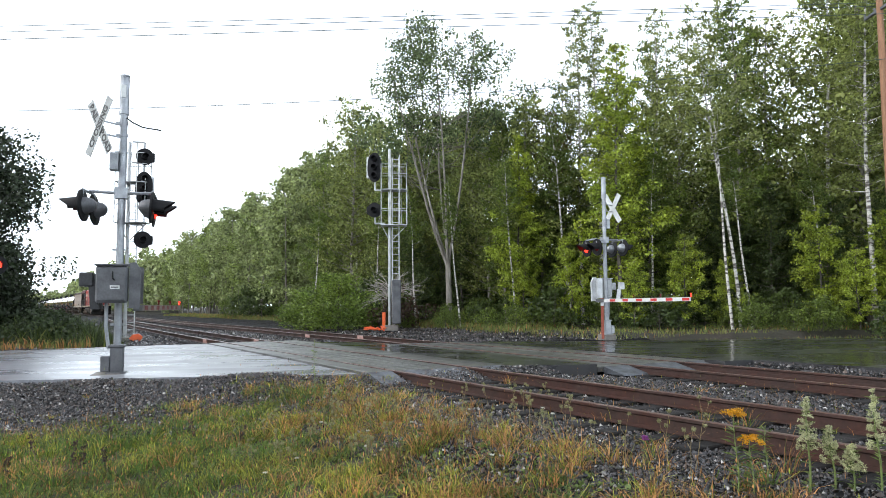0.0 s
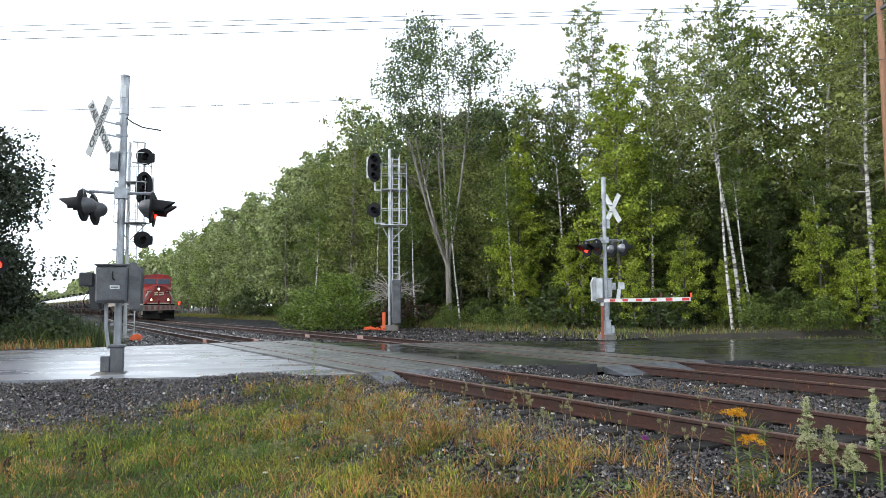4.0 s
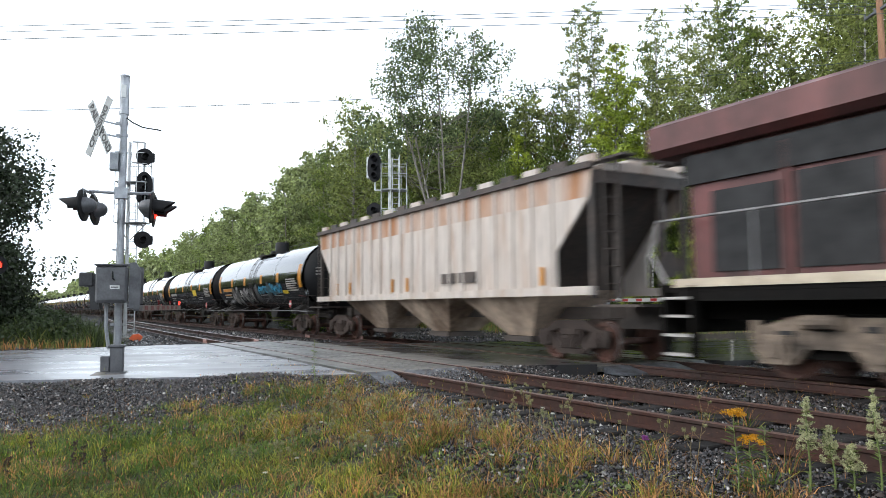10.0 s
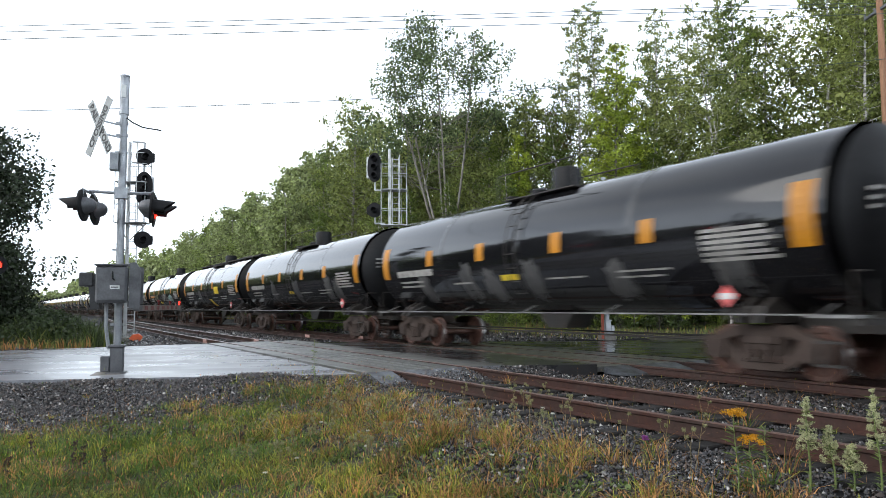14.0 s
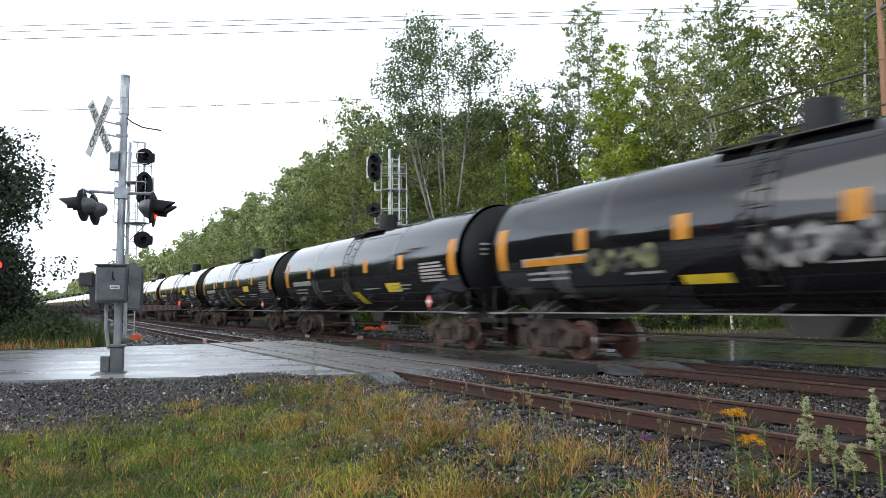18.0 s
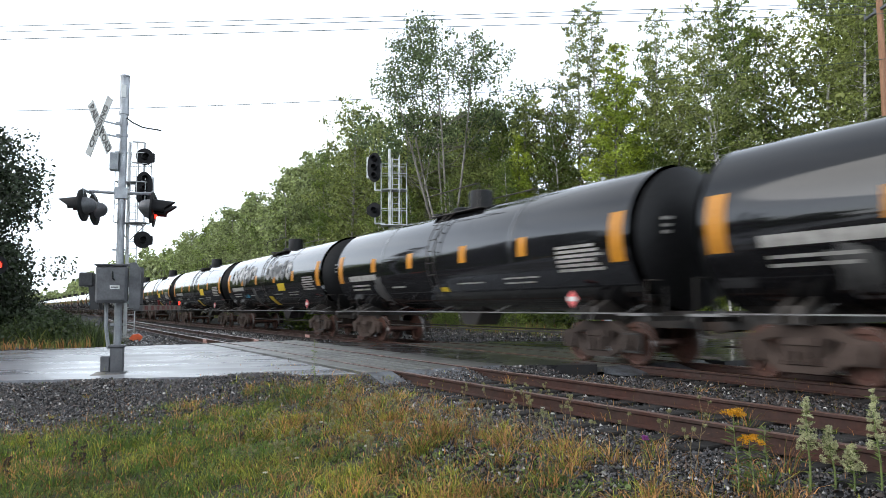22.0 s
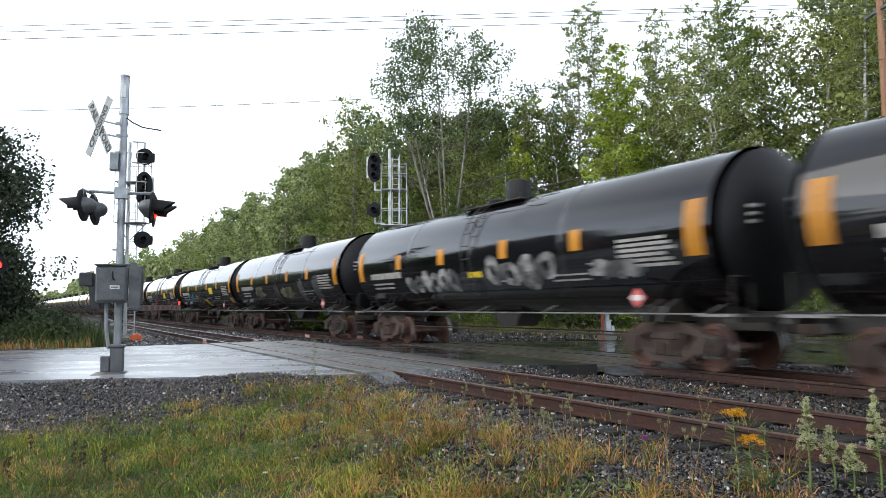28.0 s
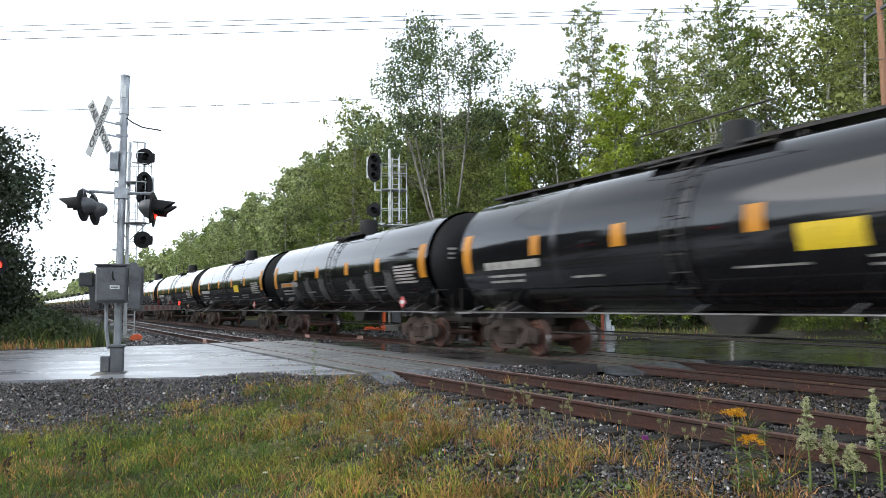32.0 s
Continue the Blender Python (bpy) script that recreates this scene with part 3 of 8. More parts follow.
def tank_car():
    """The plain tank car that all others are copied from."""
    car = thing("tank_car", pose(0, 0, -300), "wet glossy black tank car with amber bands, rolling in the train", "tank car", "tank cars of the train")
    bm = bmesh.new()
    L0, L1, R = 8.10, 8.74, R_T
    head = [(math.cos(radians(a)), math.sin(radians(a))) for a in (0, 12, 26, 42, 58, 74, 90)]
    prof = [(-L0 - (L1 - L0) * c, R * s) for c, s in head] + [(x, R) for x in (-8.05, -6, -4, -2, 0, 2, 4, 6, 8.05)] + [(L0 + (L1 - L0) * c, R * s) for c, s in head[::-1]]
    lathe(bm, [q for q in prof if abs(q[0]) <= L0 + .08], 48, Matrix.Translation((0, 0, Z_T)))
    part("tank", bm, TANKP, car, "glossy black steel tank", "all")
    for sgn in (-1, 1):
        bm = bmesh.new()
        lathe(bm, [q for q in prof if q[0] * sgn >= L0 + .05], 48, Matrix.Translation((0, 0, Z_T)))
        part("tank_head", bm, HEADP, car, "dull black domed tank end", "all")
    for x in (-3.9, 0.0, 3.9):
        bm = bmesh.new()
        lathe(bm, [(x - .07, R), (x - .05, R + .007), (x + .05, R + .007), (x + .07, R)], 48, Matrix.Translation((0, 0, Z_T)))
        part("weld_band", bm, TANKP, car, "", True)
    # stub sills, bolsters, end beams
    for sx in (-1, 1):
        bm = bmesh.new()
        box(bm, (sx * 7.6, 0, .98), (2.2, .62, .36))
        part("stub_sill", bm, TANKDULL, car, "dirty black stub sill")
        bm = bmesh.new()
        box(bm, (sx * 6.55, 0, 1.12), (.55, 2.5, .30))
        for x0, x1 in ((6.3, 6.42), (6.7, 6.82)):
            prism(bm, [(-1.5, .98), (1.5, .98), (1.3, 1.25), (.7, 1.55), (-.7, 1.55), (-1.3, 1.25)], sx * x0, sx * x1, "x")
        part("bolster", bm, TANKDULL, car)
        bm = bmesh.new()
        box(bm, (sx * 8.45, 0, 1.02), (.24, 3.0, .10))
        part("end_beam", bm, TANKDULL, car)
    for sx in (-1, 1):
        bm = bmesh.new()
        box(bm, (sx * 8.78, 0, .86), (.5, .22, .22))
        box(bm, (sx * 9.02, 0, .86), (.16, .34, .30))
        part("coupler", bm, TRUCKP, car, "rusty knuckle coupler", bevel=0.02)
    for sx in (-1, 1):
        add_truck(car, sx * 6.56)
    # long side rails low on both flanks, with posts at the ends
    for sy in (-1, 1):
        bm = bmesh.new()
        rods(bm, [(-7.9, sy * 1.50, 1.12), (7.9, sy * 1.50, 1.12)], .018, 6)
        for x in (-7.9, -6.0, -3.0, 0, 3.0, 6.0, 7.9):
            rod(bm, (x, sy * 1.50, 1.12), (x, sy * 1.02, 1.30), .014, 5)
        part("side_rail", bm, HANDRAIL, car, "thin steel grab rail")
        bm = bmesh.new()
        rods(bm, [(-6.0, sy * .62, .62), (6.0, sy * .62, .62)], .022, 6)
        rods(bm, [(-2.2, sy * .62, .62), (-2.2, sy * .62, 1.2)], .018, 5)
        rods(bm, [(2.6, sy * .62, .62), (2.6, sy * .62, 1.2)], .018, 5)
        part("brake_pipe", bm, TANKDULL, car)
    # end platforms, steps and end rails
    for sx in (-1, 1):
        for sy in (-1, 1):
            bm = bmesh.new()
            box(bm, (sx * 8.1, sy * 1.36, 1.10), (.85, .36, .05))
            part("end_platform", bm, HANDRAIL, car, "pale grated step plate")
        for sy in (-1, 1):
            bm = bmesh.new()
            for z in (.34, .70):
                box(bm, (sx * 8.05, sy * 1.50, z), (.46, .10, .04))
            for xx in (7.82, 8.28):
                rod(bm, (sx * xx, sy * 1.50, .34), (sx * xx, sy * 1.50, 1.12), .018, 5)
            part("end_step", bm, TANKDULL, car)
            bm = bmesh.new()
            rods(bm, [(sx * 8.42, sy * 1.42, 1.1), (sx * 8.42, sy * 1.42, 1.8), (sx * 8.42, sy * .9, 1.8), (sx * 8.42, sy * .9, 1.1)], .016, 6)
            part("end_rail", bm, TANKDULL, car)
    # top platform with valve housing, railing and ladders
    bm = bmesh.new()
    lathe(bm, [(0, 0), (0, .38), (.66, .38), (.70, .36), (.72, .33), (.73, 0)], 20, Matrix.Translation((.1, 0, 4.20)) @ Matrix.Rotation(radians(-90), 4, "Y"))
    part("valve_housing", bm, HEADP, car, "black round valve housing on top", True)
    bm = bmesh.new()
    lathe(bm, [(0, 0), (0, .30), (.25, .30), (.30, .22), (.31, 0)], 14, Matrix.Translation((-1.05, 0, 4.22)) @ Matrix.Rotation(radians(-90), 4, "Y"))
    part("manway", bm, HEADP, car, "black manway cover", True)
    bm = bmesh.new()
    for sy in (-1, 1):
        box(bm, (0, sy * .80, 4.18), (3.0, .34, .03))
    box(bm, (-1.5, 0, 4.3), (.3, 1.6, .04))
    part("walkway", bm, TANKDULL, car, "black steel walkway grating")
    for sy in (-1, 1):
        bm = bmesh.new()
        rods(bm, [(-1.6, sy * 1.05, 4.18), (-1.6, sy * 1.05, 4.86), (1.6, sy * 1.05, 4.86), (1.6, sy * 1.05, 4.18)], .020, 5)
        rod(bm, (0, sy * 1.05, 4.18), (0, sy * 1.05, 4.86), .018, 5)
        part("railing", bm, TANKDULL, car, "thin black safety railing")
        pts = [(a, sy * (R_T + .12) * math.cos(radians(a)), Z_T + (R_T + .12) * math.sin(radians(a))) for a in range(-40, 66, 12)]
        V, F = [], []
        tube(V, F, [(-.35, y, z) for _, y, z in pts] + [(.05, y, z) for _, y, z in pts[::-1]], [.018] * (2 * len(pts)), 6)
        lad = new("ladder", raw("ladder", np.concatenate(V), np.concatenate(F), [TANKDULL], None, True))
        lad.parent = car
        rung = None
        for _, y, z in pts[:-1]:
            if rung is None:
                rung = part("rung", rod(bmesh.new(), (-.35, 0, 0), (.05, 0, 0), .014, 5), TANKDULL, lad)
                rung.matrix_basis = pose(0, y, z)
            else:
                again(rung, lad, pose(0, y, z))
    # bottom outlet and its skid
    bm = bmesh.new()
    prism(bm, [(-.7, 1.12), (.7, 1.12), (.35, .72), (-.35, .72)], -.4, .4, "y")
    part("bottom_outlet", bm, TANKDULL, car)
    # amber bands near both ends, and amber squares along the flank
    for sx in (-1, 1):
        part("amber_band", on_shell(sx * 7.76 - .21, sx * 7.76 + .21, 2.20, 3.26, n=8), AMBER, car, "tall amber reflective band")
    for x in (-4.62, -1.75, 1.55, 4.42):
        part("amber_square", on_shell(x - .19, x + .19, 2.52, 3.00), AMBER, car)
    for sx in (-1, 1):
        part("amber_band", on_shell(sx * 7.76 - .21, sx * 7.76 + .21, 2.20, 3.26, n=8), AMBER, car).matrix_basis = pose(0, 0, 0, 0, 0, 180)
    # white stencil bars: mark and capacity near the rear, data block near the front
    for x0, x1, z0, z1 in ((-6.9, -4.5, 2.24, 2.44), (-6.8, -5.2, 2.04, 2.10), (-6.8, -5.3, 1.90, 1.96), (-3.4, -2.4, 1.92, 1.97), (1.0, 2.4, 1.92, 1.96), (3.4, 4.9, 1.98, 2.02), (3.4, 4.7, 1.86, 1.90)):
        part("stencil_bar", on_shell(x0, x1, z0, z1, n=2), STENCIL, car)
    for i in range(6):
        part("data_line", on_shell(5.75, 7.3 - .12 * (i % 3), 2.06 + i * .105, 2.125 + i * .105, n=1), STENCIL, car)
    for z in (2.95, 2.80, 2.66):
        for sx in (1, -1):
            bm = bmesh.new()
            box(bm, (sx * 8.60, -.75, z + .12), (.05, .7, .06))
            ob = part("end_stencil", bm, STENCIL, car)
    bm = bmesh.new()
    box(bm, (6.2, -1.46, 1.20), (.10, .05, .34))
    part("placard_bracket", bm, TANKDULL, car)
    # square placard stood on its corner, in a flat holder below the flank
    bm = bmesh.new()
    box(bm, (0, 0, 0), (.29, .015, .29), Matrix.Rotation(radians(45), 4, "Y"))
    pl = part("placard", bm, PLACARD, car, "red diamond placard with a white band", bevel=0.004)
    pl.matrix_basis = pose(6.2, -1.50, 1.44)
    bm = bmesh.new()
    box(bm, (0, -.012, 0), (.28, .006, .11))
    part("placard_band", bm, WHITEP, pl)
    return car


BASE_CAR = tank_car()


def dress(car, seed, extras):
    """What sets one tank car apart: decals, spray paint, dust streaks, top running board."""
    rng = random.Random(seed)
    for kind, *v in extras:
        if kind == "yellow":
            part("yellow_decal", on_shell(v[0], v[0] + v[3], v[1], v[2]), YELLOW, car, "yellow lettered decal")
        elif kind == "slant":
            bm = on_shell(v[0], v[0] + .62, 1.40, 1.86, n=4)
            for vv in bm.verts:
                vv.co.x -= (vv.co.z - 1.40) * .75
            part("yellow_stripe", bm, YELLOW, car, "slanting yellow stripe")
        elif kind == "spray":
            part("spray_paint", blot(rng, v[0], v[1], v[2], v[3], .009 + .001 * rng.random()), SPRAYS[v[4]], car)
        elif kind == "tag":
            for bm in scrawl(rng, v[0], v[1], v[2], v[3], .012 + .003 * rng.random()):
                part("spray_blotch", bm, SPRAYS[v[4]], car, "sprayed paint blotch")
        elif kind == "dust":
            for x in v:
                part("dust_streak", blot(rng, x - .42, x + .42, 1.30, 2.45 + rng.uniform(-.15, .3), .004), DUST, car)
        elif kind == "board":
            bm = bmesh.new()
            box(bm, (0, 0, 4.46), (16.6, .62, .06))
            for x in np.arange(-8, 8.1, 1.6):
                box(bm, (x, 0, 4.36), (.10, .5, .18))
            part("running_board", bm, TANKDULL, car, "long black running board on top")
        elif kind == "mark":
            part("orange_mark", on_shell(v[0], v[1], v[2], v[3]), AMBER, car)


# place of each tank car's middle at 20 s, front car first
CAR_AT = [128.56, 110.27, 91.62, 73.35, 55.30, 36.96, 18.80, 0.36, -18.02, -36.10, -54.36, -72.48, -90.74, -108.70, -126.70, -144.98, -162.60, -180.92, -199.20]
while len(CAR_AT) < 35:
    CAR_AT.append(CAR_AT[-1] - 18.2)
DRESS = {
    0: [("tag", -4.9, -3.2, 1.45, 2.45, 0), ("tag", -3.0, -.3, 1.45, 2.38, 0), ("tag", .9, 5.0, 1.95, 2.48, 1), ("mark", -6.8, -4.4, 2.26, 2.42), ("mark", -6.6, -5.4, 2.02, 2.08), ("yellow", 5.0, 1.95, 2.12, .8), ("dust", -3.6, -1.8, .4, 2.6)],
    1: [("yellow", 1.95, 2.14, 2.58, 1.1)],
    2: [("dust", -5.2, -2.6, .4, 3.4, 6.3, -1.4), ("yellow", -.9, 1.95, 2.1, .8)],
    3: [("dust", -3.0, .5, 4.6, 5.6), ("yellow", -.6, 1.9, 2.05, .6)],
    4: [("yellow", 2.0, 2.2, 2.66, 1.1), ("slant", .2), ("board",), ("dust", -2.6)],
    5: [("tag", -4.5, -2.4, 1.95, 2.55, 3), ("tag", -.4, 2.0, 1.90, 2.55, 0), ("tag", 3.0, 4.7, 1.80, 2.42, 2), ("mark", -6.8, -4.4, 2.24, 2.40), ("yellow", -2.0, 1.68, 1.86, 1.1), ("dust", -5.6, 2.6)],
    6: [("slant", .1), ("yellow", 3.0, 1.80, 2.10, 1.1), ("dust", -4.0, -.6)],
    7: [("slant", .1), ("yellow", 2.5, 2.18, 2.48, 1.1), ("dust", -3.4, -1.6)],
    8: [("yellow", 2.8, 2.27, 2.70, 1.1), ("dust", -5.4, -2.4, 1.0, 4.6)],
    9: [("yellow", -.2, 1.72, 1.86, .5), ("dust", -4.4)],
    10: [("tag", -7.0, -1.9, 2.55, 3.70, 0), ("tag", .1, 4.2, 2.55, 3.60, 0), ("spray", -4.7, -3.4, 1.82, 2.02, 1), ("yellow", 2.0, 2.1, 2.46, 1.1), ("slant", .3), ("dust", -2.4)],
    11: [("slant", .5), ("yellow", 1.95, 2.16, 2.60, 1.1)],
    12: [("yellow", 2.0, 2.2, 2.62, 1.0), ("slant", 1.6)],
    13: [("tag", -5.0, -.6, 1.45, 2.35, 2), ("spray", -4.4, -1.6, 1.6, 2.2, 0), ("slant", 2.6)],
    14: [("tag", -4.2, -.9, 1.66, 2.40, 0), ("tag", .6, 3.7, 1.75, 2.62, 0), ("spray", 4.7, 6.4, 1.82, 2.32, 0), ("yellow", -.3, 2.08, 2.24, .7)],
    15: [("spray", -4.2, -2.6, 1.8, 2.4, 3), ("spray", .2, 2.2, 1.7, 2.3, 3), ("dust", -.3, 3.4, 5.4)],
    16: [("tag", -5.0, -3.0, 1.72, 2.28, 1), ("tag", -2.4, -1.2, 1.76, 2.26, 3), ("spray", -.8, .3, 1.66, 1.92, 0), ("yellow", 2.2, 2.2, 2.62, 1.0), ("slant", .6), ("mark", 7.2, 7.9, 1.6, 1.9)],
    17: [("yellow", 2.3, 2.14, 2.58, 1.1), ("board",)],
    18: [("dust", -5.0, -3.2, -1.4, 1.8, 3.6, 5.2), ("mark", -6.8, -5.2, 2.26, 2.40)],
    19: [("yellow", 2.0, 2.2, 2.6, 1.0)],
    20: [("tag", -4.0, -1.0, 1.6, 2.4, 0)],
}
# the cars seen close come in order; the running board and paint follow them
for _i, _s in enumerate(CAR_AT):
    _c = BASE_CAR if _i == 0 else None
    if _c is None:
        _c = copy_thing(BASE_CAR, pose(0, 0, -300))
    TRAIN.append((_c, _s))
for _i, (_c, _s) in enumerate(list(TRAIN)):
    dress(_c, 100 + _i, DRESS.get(_i, []))


# ---- covered hopper behind the locomotive ----
HOPP = surface("faded_hopper_paint", (0.50, 0.445, 0.40), 0.65, col2=(0.33, 0.20, 0.12), scale=1.2, amount=0.8, fine=7, fine_amt=0.25, bump=0.08, stretch=(1.6, 1, 0.22), lo=0.52, hi=0.74)
HOPRUST = surface("rust_streaked_top", (0.34, 0.15, 0.06), 0.75, col2=(0.48, 0.41, 0.36), scale=1.1, amount=1.0, fine=8, fine_amt=0.3, bump=0.1, stretch=(1.6, 1, 0.22), lo=0.36, hi=0.66)
HOPTAN = surface("grimy_tan_chute", (0.55, 0.43, 0.33), 0.7, col2=(0.17, 0.115, 0.08), scale=0.9, amount=1.0, fine=8, fine_amt=0.3, bump=0.1, stretch=(1, 1, 0.4), lo=0.42, hi=0.66)
# grimy steel; on the end slopes it stands for shade
HOPDARK = surface("dark_grimy_steel", (0.045, 0.038, 0.034), 0.7, col2=(0.09, 0.07, 0.06), scale=1.5, amount=0.9, fine=10, fine_amt=0.3, bump=0.15)


def hopper_car():
    car = thing("covered_hopper", pose(0, 0, -300), "faded pinkish-grey covered hopper car with rust streaks", "hopper car")
    # side sheets, cut back over the end cages
    for sy in (-1, 1):
        bm = bmesh.new()
        prism(bm, [(-7.4, 1.72), (7.4, 1.72), (7.4, 2.55), (8.55, 3.70), (8.7, 4.38), (-8.7, 4.38), (-8.55, 3.70), (-7.4, 2.55)], sy * 1.50, sy * 1.44, "y")
        part("side_sheet", bm, HOPP, car, "faded side with rust streaks")
        bm = bmesh.new()
        prism(bm, [(-8.60, 3.72), (8.60, 3.72), (8.68, 4.34), (-8.68, 4.34)], sy * 1.504, sy * 1.49, "y")
        part("upper_side", bm, HOPRUST, car, "rust-streaked upper side")
        bm = bmesh.new()
        box(bm, (0, 0, 1.36), (.09, .07, 2.66))
        src = None
        for i in range(19):
            x = -7.3 + i * 14.6 / 18
            if src is None:
                src = part("side_rib", bm, HOPP, car, bevel=0.015)
                src.matrix_basis = pose(x, sy * 1.53, 1.68)
            else:
                again(src, car, pose(x, sy * 1.53, 1.68))
        bm = bmesh.new()
        box(bm, (0, sy * 1.54, 4.42), (17.5, .16, .14))
        part("top_chord", bm, HOPDARK, car, "dark top edge")
        for i in range(17):
            x = -8.4 + i * 1.05
            bm = bmesh.new()
            box(bm, (x, sy * 1.36, 4.60), (.62, .08, .20))
            part("walkway_bracket", bm, HOPDARK if i % 2 else HOPP, car)
        bm = bmesh.new()
        box(bm, (0, sy * 1.52, 1.62), (17.4, .18, .20))
        part("side_sill", bm, HOPP, car)
        for i, (x0, x1, z0, z1) in enumerate(((2.0, 2.8, 1.95, 2.25), (3.0, 3.9, 1.95, 2.25))):
            bm = bmesh.new()
            box(bm, ((x0 + x1) / 2, sy * 1.545, (z0 + z1) / 2), (x1 - x0, .02, z1 - z0))
            part("stencil_panel", bm, HOPDARK, car, "dark stencilled data panel")
        for x in (-6.5, -5.2, -1.4, -.3, 6.9):
            bm = bmesh.new()
            box(bm, (x, sy * 1.545, 2.0), (.16, .02, .45))
            part("amber_strip", bm, AMBER, car)
    # roof with running board and hatches
    bm = bmesh.new()
    prism(bm, [(-1.5, 4.34), (1.5, 4.34), (1.1, 4.50), (.4, 4.56), (-.4, 4.56), (-1.1, 4.50)], -8.7, 8.7, "x")
    part("roof", bm, HOPP, car)
    bm = bmesh.new()
    for sy in (-1, 1):
        box(bm, (0, sy * .9, 4.62), (18.6, .34, .05))
    for x in np.arange(-9, 9.1, 1.0):
        box(bm, (x, 0, 4.58), (.07, 2.3, .06))
    part("running_board", bm, HOPDARK, car, "dark grated roof walkway")
    for x in np.arange(-7.5, 7.6, 3.0):
        bm = bmesh.new()
        box(bm, (x, 0, 4.62), (2.2, .55, .10))
        part("hatch", bm, HOPP, car, bevel=0.03)
    # sloped end sheets and cages
    for sx in (-1, 1):
        bm = bmesh.new()
        prism(bm, [(sx * 8.6, 4.36), (sx * 8.5, 4.36), (sx * 6.0, 1.5), (sx * 6.1, 1.5)], -1.44, 1.44, "y")
        # the end cage's inner shade is painted onto the slope as dark colour
        part("slope_sheet", bm, HOPDARK, car, "end slope, coloured dark for the shade in the end cage")
        for y in (-1.42, -.7, .7, 1.42):
            bm = bmesh.new()
            box(bm, (sx * 8.62, y, 2.9), (.12, .12, 2.9))
            part("end_post", bm, HOPDARK, car)
        bm = bmesh.new()
        box(bm, (sx * 8.62, 0, 4.2), (.1, 2.9, .3))
        part("end_beam", bm, HOPDARK, car)
        bm = bmesh.new()
        for z in np.arange(1.0, 4.5, .38):
            rod(bm, (sx * 9.0, -1.45, z), (sx * 9.0, -1.0, z), .016, 5)
        for y in (-1.45, -1.0):
            rod(bm, (sx * 9.0, y, .5), (sx * 9.0, y, 4.6), .024, 6)
        part("ladder", bm, HOPDARK, car)
        bm = bmesh.new()
        box(bm, (sx * 9.3, 0, 1.28), (1.4, 2.9, .06))
        box(bm, (sx * 9.0, 0, 1.0), (1.8, .5, .5))
        part("end_platform", bm, HOPDARK, car)
        bm = bmesh.new()
        box(bm, (sx * 9.75, 0, .86), (.6, .22, .22))
        part("coupler", bm, TRUCKP, car, bevel=0.02)
        bm = bmesh.new()
        rod(bm, (sx * 9.2, .3, 2.2), (sx * 9.26, .3, 2.2), .30, 16)
        part("brake_wheel", bm, HOPDARK, car)
        add_truck(car, sx * 7.35)
    # three discharge hoppers
    for x in (-4.3, 0.2, 4.6):
        bm = bmesh.new()
        lo, hi = [(x - .55, -.55), (x + .55, -.55), (x + .55, .55), (x - .55, .55)], [(x - 2.0, -1.42), (x + 2.0, -1.42), (x + 2.0, 1.42), (x - 2.0, 1.42)]
        a = [bm.verts.new((u, v, .48)) for u, v in lo]
        b = [bm.verts.new((u, v, 1.68)) for u, v in hi]
        bm.faces.new(a[::-1]), bm.faces.new(b)
        for i in range(4):
            bm.faces.new((a[i], a[(i + 1) % 4], b[(i + 1) % 4], b[i]))
        h = part("discharge_hopper", bm, HOPTAN, car, "stained sloping discharge hopper")
        bm = bmesh.new()
        box(bm, (x, 0, .40), (1.3, 1.3, .14))
        part("outlet_gate", bm, HOPDARK, h)
    bm = bmesh.new()
    box(bm, (0, 0, 1.1), (17.6, .34, .30))
    part("centre_sill", bm, HOPDARK, car)
    return car


HOPPER = hopper_car()
TRAIN.append((HOPPER, 147.4))


# ---- locomotive ----
LRED = surface("weathered_red_loco_paint", (0.335, 0.021, 0.016), 0.42, col2=(0.135, 0.024, 0.020), scale=0.9, amount=0.95, fine=7, fine_amt=0.28, bump=0.05, stretch=(1.3, 1, 0.35), rough_var=0.14, lo=0.42, hi=0.72)
LGRIME = surface("sooty_red_paint", (0.145, 0.045, 0.040), 0.55, col2=(0.060, 0.032, 0.030), scale=0.9, amount=1.0, fine=9, fine_amt=0.25, bump=0.06, stretch=(1.4, 1, 0.5))
LBLACK = surface("black_underbody_grime", (0.004, 0.0038, 0.0035), 0.75, spec=0.12, col2=(0.010, 0.0085, 0.0075), scale=1.4, amount=0.9, fine=12, fine_amt=0.35, bump=0.15)
LTAN = surface("dust_coated_truck_casting", (0.235, 0.180, 0.135), 0.8, col2=(0.040, 0.033, 0.028), scale=2.6, amount=0.9, fine=14, fine_amt=0.3, bump=0.2)
LGREY = surface("grey_grimed_tank_steel", (0.115, 0.095, 0.085), 0.6, 0.1, col2=(0.030, 0.026, 0.024), scale=1.3, amount=0.9, fine=12, fine_amt=0.25, bump=0.1)
CREAM = surface("cream_stripe_paint", (0.58, 0.50, 0.38), 0.55, col2=(0.40, 0.33, 0.25), scale=2, amount=0.9, fine=10, fine_amt=0.15, bump=0.02)
STEPW = surface("pale_step_edge", (0.46, 0.44, 0.42), 0.55, col2=(0.28, 0.26, 0.25), scale=3, amount=0.8, fine=12, bump=0.03)
# blue of the mirrored sky is put into the glass colour
GLASS = surface("dark_cab_glass", (0.008, 0.022, 0.05), 0.06, col2=(0.01, 0.03, 0.065), scale=1, amount=0.6, fine=4, bump=0.0, rough_var=0.02, spec=0.55, coat=0.15)
